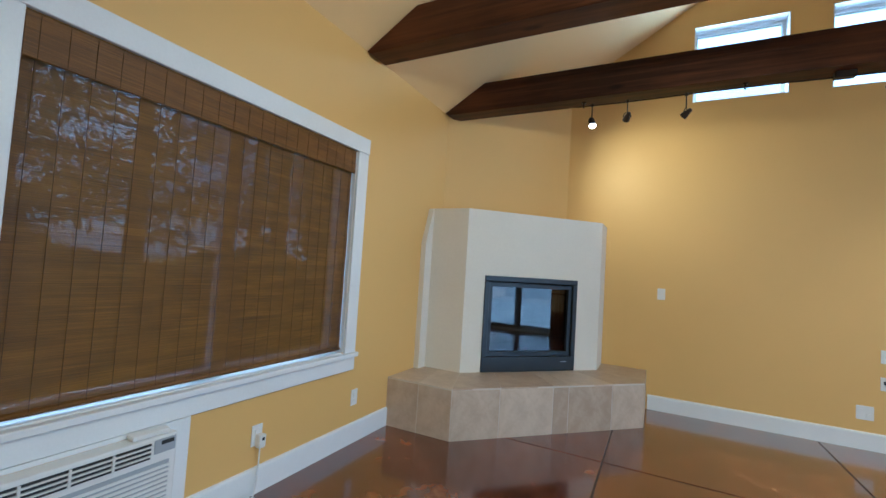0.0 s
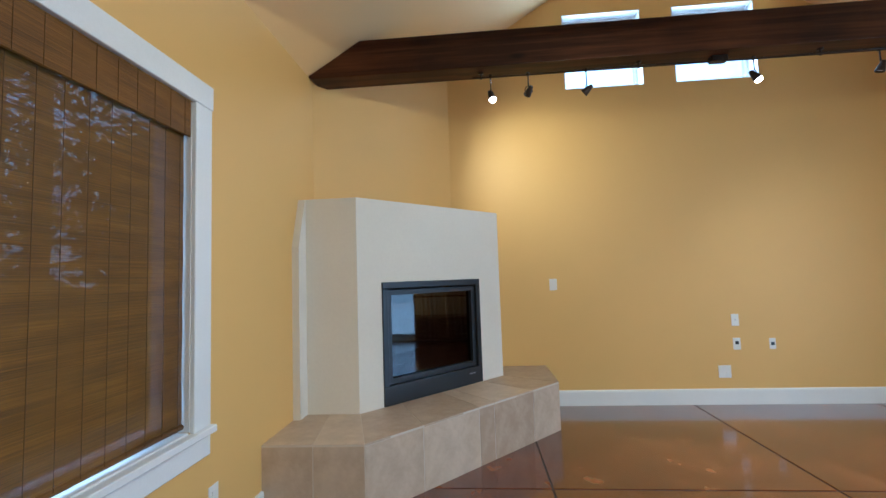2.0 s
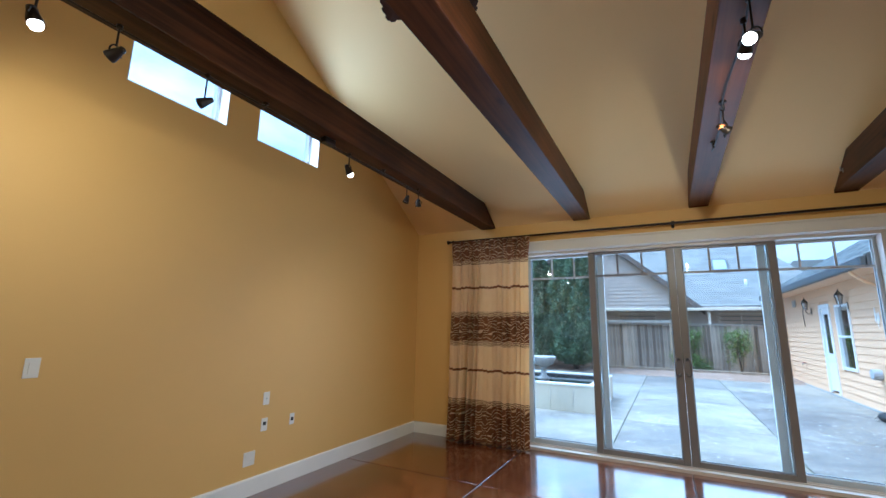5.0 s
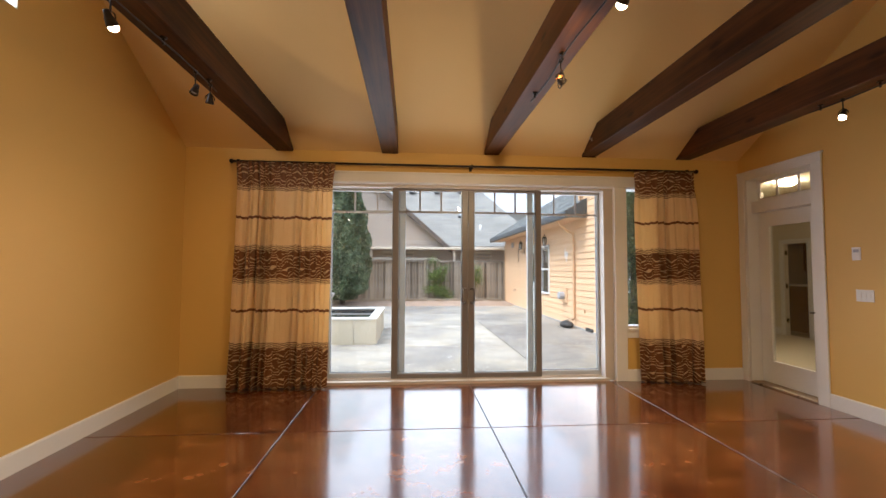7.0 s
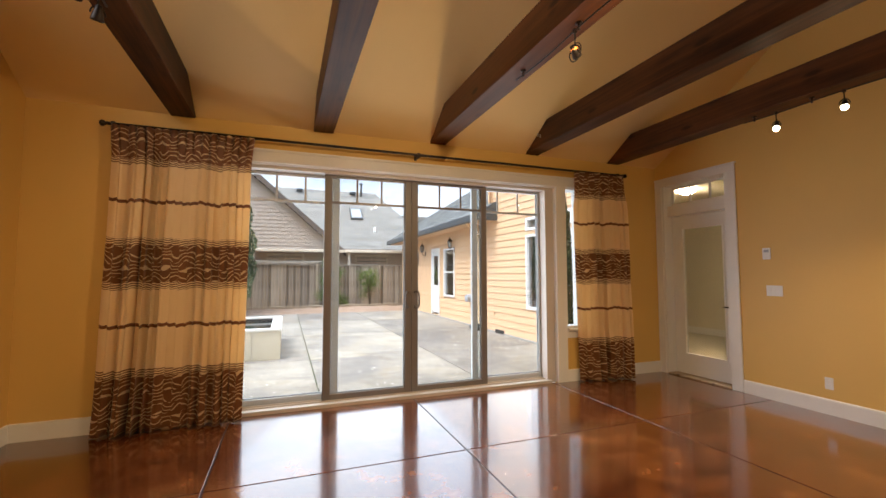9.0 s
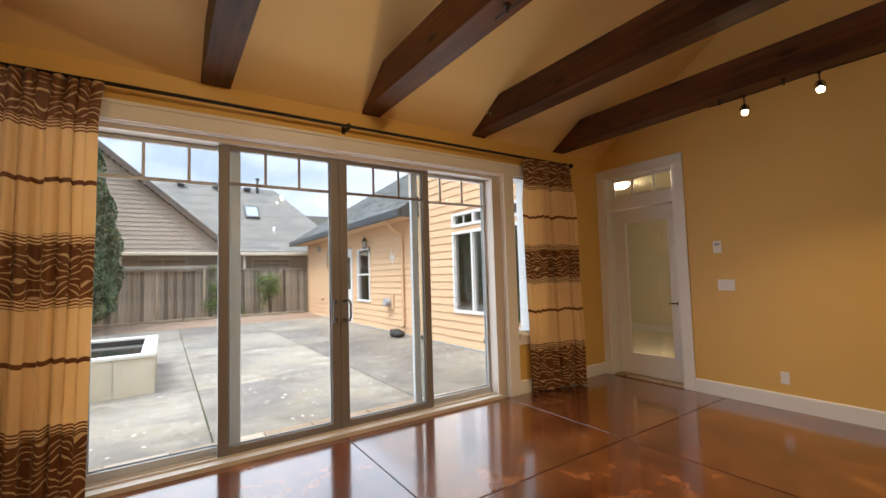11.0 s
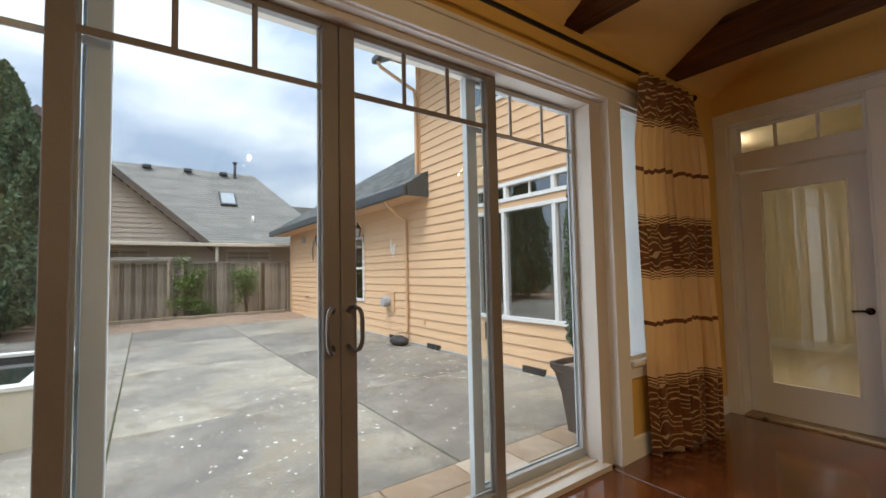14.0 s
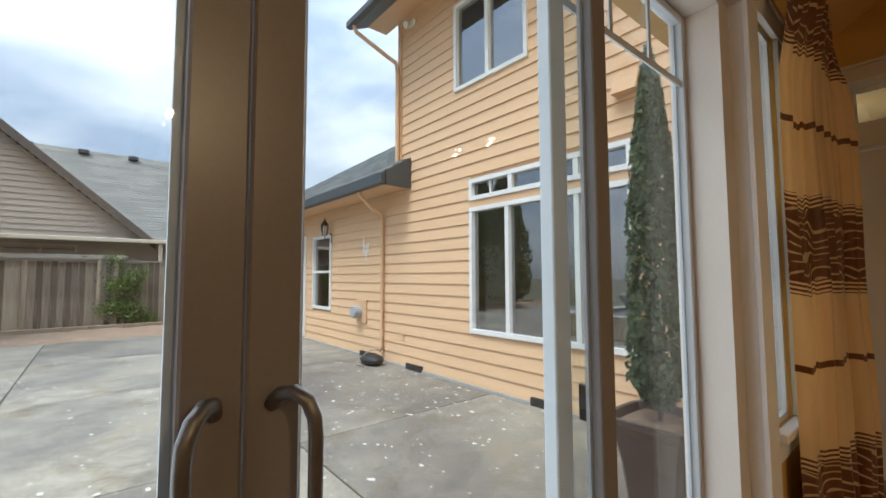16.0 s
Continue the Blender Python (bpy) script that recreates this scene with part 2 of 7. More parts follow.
LEAF = surface("evergreen_leaf", (0.022, 0.050, 0.018), (0.075, 0.125, 0.042), 1.8, 0.6, 0.1, 20, 0.0, vary=0.3)
LEAF2 = surface("shrub_leaf", (0.060, 0.115, 0.025), (0.18, 0.25, 0.055), 4, 0.55, 0.1, 30, 0.0)
LEAF3 = surface("tree_leaf", (0.018, 0.045, 0.014), (0.10, 0.14, 0.05), 2, 0.6, 0.1, 20, 0.0)
BARK = wood("tree_bark", (0.045, 0.032, 0.024), (0.13, 0.10, 0.075), "z", 0.9, knots=False)
POT = surface("brown_glazed_pot", (0.060, 0.040, 0.034), (0.100, 0.068, 0.056), 4, 0.35, 0.1, 60, 0.06)
PONDSTONE = surface("cream_pond_wall", (0.46, 0.41, 0.30), (0.62, 0.57, 0.45), 4, 0.75, 0.08, 40, 0.15, vary=0.3)
PONDCAP = surface("white_pond_cap", (0.68, 0.67, 0.62), (0.80, 0.79, 0.75), 3, 0.6, 0.08, 60, 0.08)
WATER = surface("dark_pond_water", (0.012, 0.018, 0.020), (0.022, 0.028, 0.030), 2, 0.06, 0.03, 6, 0.12, bump_dist=0.01)
CARPET = surface("pale_carpet", (0.62, 0.56, 0.45), (0.70, 0.64, 0.52), 3, 0.95, 0.03, 200, 0.4)
HALLWALL = surface("cream_hall_paint", (0.68, 0.62, 0.48), (0.72, 0.66, 0.52), 1.0, 0.6, 0.05, 160, 0.08, bump_dist=0.002)
# grey paints room dimness, lifted for sky reflected in window glass
DARKROOM = surface("interior_shade_grey", (0.16, 0.16, 0.155), (0.24, 0.235, 0.225), 2, 0.8, 0.05, 40, 0.05)
DRAPE = surface("pale_drape", (0.40, 0.37, 0.33), (0.52, 0.48, 0.43), 5, 0.9, 0.05, 90, 0.1)
FLAG = surface("sandstone_paver", (0.42, 0.30, 0.20), (0.66, 0.55, 0.43), 3, 0.7, 0.1, 25, 0.15, vary=0.5)
RUBBER = surface("black_rubber", (0.012, 0.012, 0.012), (0.03, 0.03, 0.03), 8, 0.6, 0.1, 90, 0.05)
STONEGREY = surface("grey_cast_stone", (0.30, 0.30, 0.29), (0.45, 0.45, 0.43), 6, 0.8, 0.06, 50, 0.15)


def stained_floor():
    m, nodes, links, b = material("acid_stained_concrete")
    big = noise_node(nodes, links, 1.15, 8, 0.62)
    med = noise_node(nodes, links, 4.5, 6, 0.6)
    fine = noise_node(nodes, links, 40, 3, 0.6)
    add = nodes.new("ShaderNodeMix")
    add.inputs["Factor"].default_value = 0.42
    links.new(big.outputs["Fac"], add.inputs[2])
    links.new(med.outputs["Fac"], add.inputs[3])
    r = ramp_node(nodes, [(0.32, (0.036, 0.008, 0.003)), (0.45, (0.082, 0.021, 0.007)), (0.55, (0.145, 0.041, 0.012)), (0.68, (0.34, 0.125, 0.038))])
    links.new(add.outputs[0], r.inputs[0])
    links.new(r.outputs[0], b.inputs["Base Color"])
    rr = nodes.new("ShaderNodeMapRange")
    rr.inputs["To Min"].default_value, rr.inputs["To Max"].default_value = 0.10, 0.26
    b.inputs["Coat Weight"].default_value, b.inputs["Coat Roughness"].default_value = 1.0, 0.10
    b.inputs["Coat IOR"].default_value = 1.45
    links.new(med.outputs["Fac"], rr.inputs[0])
    links.new(rr.outputs[0], b.inputs["Roughness"])
    b.inputs["Specular IOR Level"].default_value = 0.45
    bp = nodes.new("ShaderNodeBump")
    bp.inputs["Strength"].default_value, bp.inputs["Distance"].default_value = 0.06, 0.003
    links.new(med.outputs["Fac"], bp.inputs["Height"])
    links.new(bp.outputs[0], b.inputs["Normal"])
    return m


def patio_concrete():
    m, nodes, links, b = material("stained_patio_concrete")
    big = noise_node(nodes, links, 0.55, 7, 0.6)
    med = noise_node(nodes, links, 3.0, 6, 0.6)
    grit = noise_node(nodes, links, 28.0, 6, 0.7)
    pre = nodes.new("ShaderNodeMix")
    pre.inputs["Factor"].default_value = 0.5
    links.new(med.outputs["Fac"], pre.inputs[2])
    links.new(grit.outputs["Fac"], pre.inputs[3])
    add = nodes.new("ShaderNodeMix")
    add.inputs["Factor"].default_value = 0.5
    links.new(big.outputs["Fac"], add.inputs[2])
    links.new(pre.outputs[0], add.inputs[3])
    info = nodes.new("ShaderNodeObjectInfo")
    ma = nodes.new("ShaderNodeMath")
    ma.operation, ma.inputs[1].default_value = "MULTIPLY_ADD", 0.10
    links.new(info.outputs["Random"], ma.inputs[0])
    links.new(add.outputs[0], ma.inputs[2])
    r = ramp_node(nodes, [(0.40, (0.105, 0.096, 0.086)), (0.50, (0.185, 0.171, 0.152)), (0.58, (0.265, 0.243, 0.205)), (0.68, (0.42, 0.385, 0.31))])
    links.new(ma.outputs[0], r.inputs[0])
    # small pale droppings and leaf scraps
    co = nodes.new("ShaderNodeTexCoord")
    vo = nodes.new("ShaderNodeTexVoronoi")
    vo.inputs["Scale"].default_value = 5.5
    links.new(co.outputs["Object"], vo.inputs["Vector"])
    sp = ramp_node(nodes, [(0.07, (1, 1, 1)), (0.11, (0, 0, 0))])
    links.new(vo.outputs["Distance"], sp.inputs[0])
    patch = noise_node(nodes, links, 0.6, 3)
    pr = ramp_node(nodes, [(0.42, (0, 0, 0)), (0.58, (1, 1, 1))])
    links.new(patch.outputs["Fac"], pr.inputs[0])
    mu = nodes.new("ShaderNodeMix")
    mu.data_type, mu.blend_type = "RGBA", "MULTIPLY"
    mu.inputs["Factor"].default_value = 1
    links.new(sp.outputs[0], mu.inputs[6])
    links.new(pr.outputs[0], mu.inputs[7])
    mx = nodes.new("ShaderNodeMix")
    mx.data_type = "RGBA"
    mx.inputs[7].default_value = (0.62, 0.60, 0.55, 1)
    links.new(mu.outputs[2], mx.inputs["Factor"])
    links.new(r.outputs[0], mx.inputs[6])
    # brown leaf stains and damp blotches
    stain = noise_node(nodes, links, 1.7, 9, 0.72)
    sr = ramp_node(nodes, [(0.50, (0, 0, 0)), (0.62, (0.6, 0.6, 0.6)), (0.70, (0.8, 0.8, 0.8))])
    links.new(stain.outputs["Fac"], sr.inputs[0])
    ms = nodes.new("ShaderNodeMix")
    ms.data_type, ms.blend_type = "RGBA", "MULTIPLY"
    ms.inputs[7].default_value = (0.62, 0.55, 0.44, 1)
    links.new(sr.outputs[0], ms.inputs["Factor"])
    links.new(mx.outputs[2], ms.inputs[6])
    links.new(ms.outputs[2], b.inputs["Base Color"])
    rr = nodes.new("ShaderNodeMapRange")
    rr.inputs["To Min"].default_value, rr.inputs["To Max"].default_value = 0.42, 0.85
    links.new(big.outputs["Fac"], rr.inputs[0])
    links.new(rr.outputs[0], b.inputs["Roughness"])
    bp = nodes.new("ShaderNodeBump")
    bp.inputs["Strength"].default_value, bp.inputs["Distance"].default_value = 0.2, 0.004
    links.new(med.outputs["Fac"], bp.inputs["Height"])
    links.new(bp.outputs[0], b.inputs["Normal"])
    return m


def curtain_cloth():
    """Cream satin with brown bands; u runs across the cloth in metres, v is the height above its hem."""
    m, nodes, links, b = material("banded_satin")
    uv = nodes.new("ShaderNodeUVMap")
    sep = nodes.new("ShaderNodeSeparateXYZ")
    links.new(uv.outputs[0], sep.inputs[0])
    u, v = sep.outputs[0], sep.outputs[1]

    def op(kind, a, c=None, d=None):
        n = nodes.new("ShaderNodeMath")
        n.operation = kind
        for i, val in enumerate((a, c, d)):
            if val is None:
                continue
            if isinstance(val, (int, float)):
                n.inputs[i].default_value = val
            else:
                links.new(val, n.inputs[i])
        return n.outputs[0]

    def band(lo, hi):
        return op("MULTIPLY", op("GREATER_THAN", v, lo), op("LESS_THAN", v, hi))

    dark = op("ADD", op("ADD", band(-0.1, 0.50), band(1.33, 1.66)), band(2.45, 2.9))
    edges = op("ADD", op("ADD", band(0.50, 0.565), band(1.265, 1.33)), op("ADD", band(1.66, 1.725), band(2.385, 2.45)))
    lines = op("LESS_THAN", op("FRACT", op("MULTIPLY", v, 1 / 0.021)), 0.5)
    single = op("ADD", band(2.045, 2.075), band(0.925, 0.955))
    # crossing wave lines inside the bands
    wob = op("MULTIPLY", op("SINE", op("MULTIPLY", u, 34.0)), op("MULTIPLY", op("SINE", op("MULTIPLY", v, 19.5)), 0.042))
    wob2 = op("MULTIPLY", op("SINE", op("MULTIPLY", u, 31.0)), 0.008)
    ph = op("ADD", op("ADD", v, wob), wob2)
    wave = op("LESS_THAN", op("FRACT", op("MULTIPLY", ph, 1 / 0.048)), 0.24)
    wmask = op("GREATER_THAN", op("SINE", op("ADD", op("MULTIPLY", u, 3.0), op("MULTIPLY", v, 60.0))), -0.93)
    wave = op("MULTIPLY", op("MULTIPLY", wave, wmask), dark)
    brown = op("MINIMUM", op("ADD", op("ADD", dark, single), op("MULTIPLY", edges, lines)), 1.0)
    brown = op("SUBTRACT", brown, op("MULTIPLY", wave, 0.7))
    mx = nodes.new("ShaderNodeMix")
    mx.data_type = "RGBA"
    weave = noise_node(nodes, links, 9, 5, 0.6, (1, 1, 0.4))
    cr = ramp_node(nodes, [(0.3, (0.90, 0.68, 0.37)), (0.7, (0.94, 0.74, 0.44))])
    links.new(weave.outputs["Fac"], cr.inputs[0])
    br = ramp_node(nodes, [(0.3, (0.15, 0.053, 0.017)), (0.7, (0.25, 0.092, 0.030))])
    links.new(weave.outputs["Fac"], br.inputs[0])
    links.new(cr.outputs[0], mx.inputs[6])
    links.new(br.outputs[0], mx.inputs[7])
    links.new(brown, mx.inputs["Factor"])
    links.new(mx.outputs[2], b.inputs["Base Color"])
    b.inputs["Roughness"].default_value = 0.42
    b.inputs["Sheen Weight"].default_value = 0.25
    tl = nodes.new("ShaderNodeBsdfTranslucent")
    links.new(mx.outputs[2], tl.inputs[0])
    ms = nodes.new("ShaderNodeMixShader")
    ms.inputs[0].default_value = 0.36
    links.new(b.outputs[0], ms.inputs[1])
    links.new(tl.outputs[0], ms.inputs[2])
    links.new(ms.outputs[0], nodes["Material Output"].inputs[0])
    return m


def blind_weave(name, open_least, open_most, through_light):
    m, nodes, links, b = material(name)
    reeds = noise_node(nodes, links, 1.0, 3, 0.5, (1, 2.5, 300))
    tone = noise_node(nodes, links, 3.0, 4, 0.55, (1, 1, 6))
    mx = nodes.new("ShaderNodeMix")
    mx.inputs["Factor"].default_value = 0.55
    links.new(tone.outputs["Fac"], mx.inputs[2])
    links.new(reeds.outputs["Fac"], mx.inputs[3])
    r = ramp_node(nodes, [(0.32, (0.066, 0.027, 0.0010)), (0.52, (0.145, 0.063, 0.0022)), (0.70, (0.235, 0.108, 0.0045))])
    links.new(mx.outputs[0], r.inputs[0])
    links.new(r.outputs[0], b.inputs["Base Color"])
    b.inputs["Roughness"].default_value = 0.6
    tl = nodes.new("ShaderNodeBsdfTranslucent")
    links.new(r.outputs[0], tl.inputs[0])
    ms = nodes.new("ShaderNodeMixShader")
    ms.inputs[0].default_value = through_light
    links.new(b.outputs[0], ms.inputs[1])
    links.new(tl.outputs[0], ms.inputs[2])
    gap = ramp_node(nodes, [(0.35, (open_least,) * 3), (0.65, (open_most,) * 3)])
    links.new(reeds.outputs["Fac"], gap.inputs[0])
    tr = nodes.new("ShaderNodeBsdfTransparent")
    m2 = nodes.new("ShaderNodeMixShader")
    links.new(gap.outputs[0], m2.inputs[0])
    links.new(ms.outputs[0], m2.inputs[1])
    links.new(tr.outputs[0], m2.inputs[2])
    links.new(m2.outputs[0], nodes["Material Output"].inputs[0])
    bp = nodes.new("ShaderNodeBump")
    bp.inputs["Strength"].default_value, bp.inputs["Distance"].default_value = 0.5, 0.003
    links.new(reeds.outputs["Fac"], bp.inputs["Height"])
    links.new(bp.outputs[0], b.inputs["Normal"])
    return m


FLOOR = stained_floor()
PATIO = patio_concrete()
CLOTH = curtain_cloth()
WEAVE = blind_weave("woven_bamboo", 0.004, 0.085, 0.18)
VALANCE = blind_weave("dense_bamboo_valance", 0.0, 0.0, 0.0)
JOINT = surface("dark_floor_joint", (0.015, 0.007, 0.005), (0.03, 0.014, 0.009), 8, 0.4, 0.1, 80, 0.1)
PATIOJOINT = surface("mossy_joint", (0.035, 0.048, 0.018), (0.09, 0.105, 0.045), 6, 0.9, 0.05, 60, 0.3)
LAWN = surface("rough_ground", (0.05, 0.055, 0.03), (0.13, 0.12, 0.075), 1.2, 0.95, 0.04, 14, 0.5, bump_dist=0.03)

# ---------------------------------------------------------------- mesh tools
OFFSET = {}


def box(bm, x0, y0, z0, x1, y1, z1):
    v = [bm.verts.new((x, y, z)) for x in (x0, x1) for y in (y0, y1) for z in (z0, z1)]
    for f in ((0, 1, 3, 2), (4, 6, 7, 5), (0, 4, 5, 1), (2, 3, 7, 6), (0, 2, 6, 4), (1, 5, 7, 3)):
        bm.faces.new([v[i] for i in f])
    return v


def prism(bm, outline, direction):
    """A closed outline (3D points) pushed along a vector."""
    d = Vector(direction)
    a = [bm.verts.new(p) for p in outline]
    b = [bm.verts.new(Vector(p) + d) for p in outline]
    bm.faces.new(a[::-1])
    bm.faces.new(b)
    n = len(a)
    for i in range(n):
        bm.faces.new((a[i], a[(i + 1) % n], b[(i + 1) % n], b[i]))


def rod(bm, p, q, r0, r1=None, sides=10, caps=True):
    r1 = r0 if r1 is None else r1
    p, q = Vector(p), Vector(q)
    w = (q - p).normalized()
    u = w.orthogonal().normalized()
    v = w.cross(u)
    ring = [[bm.verts.new(c + (u * math.cos(a) + v * math.sin(a)) * r) for a in (2 * math.pi * i / sides for i in range(sides))] for c, r in ((p, r0), (q, r1))]
    for i in range(sides):
        bm.faces.new((ring[0][i], ring[0][(i + 1) % sides], ring[1][(i + 1) % sides], ring[1][i]))
    if caps:
        bm.faces.new(ring[0][::-1])
        bm.faces.new(ring[1])


def tube(bm, pts, r, sides=8):
    """A bent tube through points."""
    pts = [Vector(p) for p in pts]
    rings = []
    u = None
    for i, p in enumerate(pts):
        w = (pts[min(i + 1, len(pts) - 1)] - pts[max(i - 1, 0)]).normalized()
        u = w.orthogonal().normalized() if u is None else (u - w * u.dot(w)).normalized()
        v = w.cross(u)
        rings.append([bm.verts.new(p + (u * math.cos(a) + v * math.sin(a)) * r) for a in (2 * math.pi * k / sides for k in range(sides))])
    for a, b in zip(rings, rings[1:]):
        for k in range(sides):
            bm.faces.new((a[k], a[(k + 1) % sides], b[(k + 1) % sides], b[k]))
    bm.faces.new(rings[0][::-1])
    bm.faces.new(rings[-1])


def lathe(bm, profile, centre=(0, 0, 0), sides=24, square=0.0):
    """A turned body: profile of (radius, height); square pulls the round towards a square plan."""
    c = Vector(centre)
    rings = []
    for r, z in profile:
        ring = []
        for i in range(sides):
            a = 2 * math.pi * (i + 0.5) / sides
            k = 1 + square * (1 / max(abs(math.cos(a)), abs(math.sin(a))) - 1)
            ring.append(bm.verts.new(c + Vector((math.cos(a) * r * k, math.sin(a) * r * k, z))))
        rings.append(ring)
    for a, b in zip(rings, rings[1:]):
        for k in range(sides):
            bm.faces.new((a[k], a[(k + 1) % sides], b[(k + 1) % sides], b[k]))
    bm.faces.new(rings[0][::-1])
    bm.faces.new(rings[-1])


def bevel(bm, width, segments=2, angle=50):
    bmesh.ops.recalc_face_normals(bm, faces=bm.faces)
    ed = [e for e in bm.edges if len(e.link_faces) == 2 and e.calc_face_angle(0) > radians(angle)]
    bmesh.ops.bevel(bm, geom=ed, offset=width, segments=segments, affect="EDGES", profile=0.6)


def finish(name, bm, mat, smooth=False):
    bmesh.ops.recalc_face_normals(bm, faces=bm.faces)
    me = bpy.data.meshes.new(name)
    bm.to_mesh(me)
    bm.free()
    me.materials.append(mat)
    if smooth:
        me.polygons.foreach_set("use_smooth", [True] * len(me.polygons))
    return me


def thing(name, label, category, at=(0, 0, 0), group="", kind=""):
    ob = new(name)
    ob.location = at
    ob.empty_display_size = 0.1
    OFFSET[ob] = Vector(at)
    return tagged(ob, label, category, group, kind)


def part(name, bm, mat, parent, label="", smooth=False):
    """One mesh under a thing or a part; the bmesh is in world metres."""
    off = OFFSET[parent]
    for v in bm.verts:
        v.co -= off
    ob = new(name, finish(name, bm, mat, smooth))
    ob.parent = parent
    OFFSET[ob] = off
    return tagged(ob, label)


def solo(name, bm, mat, label, category, kind="", group="", smooth=False, at=(0, 0, 0)):
    for v in bm.verts:
        v.co -= Vector(at)
    ob = new(name, finish(name, bm, mat, smooth))
    ob.location = at
    OFFSET[ob] = Vector(at)
    return tagged(ob, label, category, group, kind)


def piece(name, me, parent, at=(0, 0, 0), turn=0.0):
    ob = new(name, me)
    ob.parent = parent
    ob.location = Vector(at) - OFFSET[parent]
    if turn:
        ob.rotation_euler = (0, 0, turn)
    return ob


def boxes(name, list_of_boxes, mat, parent, label="", bev=0.0):
    bm = bmesh.new()
    for b in list_of_boxes:
        box(bm, *b)
    if bev:
        bevel(bm, bev, 1)
    return part(name, bm, mat, parent, label)


def holed_wall(bm, u0, u1, z0, z1, openings, plane, thick, axis):
    """A wall of boxes round its openings. axis 'x': wall in the plane x = plane; 'y': in y = plane. thick is signed."""
    cuts = sorted({u0, u1, *[o[0] for o in openings], *[o[1] for o in openings]})
    a, b = sorted((plane, plane + thick))
    for lo, hi in zip(cuts, cuts[1:]):
        if hi - lo < 1e-6:
            continue
        spans, z = [], z0
        for o in sorted(openings, key=lambda o: o[2]):
            if o[0] <= lo + 1e-6 and o[1] >= hi - 1e-6:
                spans.append((z, o[2]))
                z = o[3]
        spans.append((z, z1))
        for s, e in spans:
            if e - s > 1e-6:
                if axis == "x":
                    box(bm, a, lo, s, b, hi, e)
                else:
                    box(bm, lo, a, s, hi, b, e)
    bmesh.ops.remove_doubles(bm, verts=bm.verts, dist=1e-5)


# ---------------------------------------------------------------- the room
XW, XE, YS, YN = -2.09, 4.37, -2.19, 5.04
SPRING, RIDGE_X, RIDGE_Z = 2.94, 1.145, 4.94
PITCH_W = (RIDGE_Z - SPRING) / (RIDGE_X - XW)
PITCH_E = (RIDGE_Z - SPRING) / (XE - RIDGE_X)
T = 0.20
SL0, SL1, SLT = -0.44, 3.46, 2.56          # slider's rough opening
SW0, SW1, SWB, SWT = -0.92, -0.575, 0.68, 2.56  # side window
DR0, DR1, DRT = 3.32, 4.27, 2.66           # inner door and transom
WW0, WW1, WWB, WWT = 0.575, 2.408, 0.685, 2.165  # blind window
CLERE = [(0.175, 0.985, 3.262, 4.08), (1.305, 2.12, 3.262, 4.08)]


def roof_z(x):
    return SPRING + min(PITCH_W * (x - XW), PITCH_E * (XE - x))


def gable_wall(name, plane, thick, openings):
    bm = bmesh.new()
    holed_wall(bm, XW - T, XE + T, -0.02, SPRING, [o for o in openings if o[3] < SPRING], plane, thick, "y")
    a, b = sorted((plane, plane + thick))
    cuts = sorted({XW - T, XE + T, RIDGE_X, *[o[0] for o in openings if o[3] > SPRING], *[o[1] for o in openings if o[3] > SPRING]})
    for lo, hi in zip(cuts, cuts[1:]):
        top0, top1 = (max(SPRING, roof_z(c)) + 0.05 for c in (lo, hi))
        spans, z = [], None
        hole = [o for o in openings if o[3] > SPRING and o[0] <= lo + 1e-6 and o[1] >= hi - 1e-6]
        if hole:
            o = hole[0]
            prism(bm, [(lo, a, SPRING), (hi, a, SPRING), (hi, a, o[2]), (lo, a, o[2])], (0, b - a, 0))
            prism(bm, [(lo, a, o[3]), (hi, a, o[3]), (hi, a, top1), (lo, a, top0)], (0, b - a, 0))
        else:
            prism(bm, [(lo, a, SPRING), (hi, a, SPRING), (hi, a, top1), (lo, a, top0)], (0, b - a, 0))
    bmesh.ops.remove_doubles(bm, verts=bm.verts, dist=1e-5)
    return solo(name, bm, WALL, "smooth ochre painted plaster wall under a gable", "wall", "structure")


gable_wall("wall_north", YN, T, CLERE)
gable_wall("wall_south", YS, -T, [(DR0, DR1, -0.02, DRT)])
bm = bmesh.new()
holed_wall(bm, YS, YN, -0.02, SPRING + 0.02, [(SL0, SL1, -0.02, SLT), (SW0, SW1, SWB, SWT)], XE, 0.27, "x")
solo("wall_east", bm, WALL, "ochre painted wall with a wide glazed door opening", "wall", "structure")
bm = bmesh.new()
holed_wall(bm, YS, YN, -0.02, SPRING + 0.02, [(WW0, WW1, WWB, WWT), (0.56, 1.16, 0.10, 0.50)], XW, -T, "x")
solo("wall_west", bm, WALL, "ochre painted wall with a wide window", "wall", "structure")

bm = bmesh.new()
for x0, z0 in ((XW, SPRING), (XE, SPRING)):
    s = -1 if x0 == XW else 1
    ex = x0 + s * 0.45
    ez = z0 - 0.45 * (PITCH_W if x0 == XW else PITCH_E)
    prism(bm, [(ex, YS - 0.35, ez), (RIDGE_X, YS - 0.35, RIDGE_Z), (RIDGE_X, YS - 0.35, RIDGE_Z + 0.18), (ex, YS - 0.35, ez + 0.18)], (0, YN - YS + 0.7, 0))
solo("ceiling", bm, CEIL, "tan painted vaulted ceiling meeting at a ridge", "ceiling", "structure")

# diagonal chase above the fireplace
bm = bmesh.new()
prism(bm, [(XW - 0.05, 3.775, 0), (-1.028, YN + 0.05, 0), (XW - 0.05, YN + 0.05, 0)], (0, 0, 3.75))
solo("wall_chase", bm, WALL, "ochre painted diagonal corner wall above the fireplace", "wall", "structure")

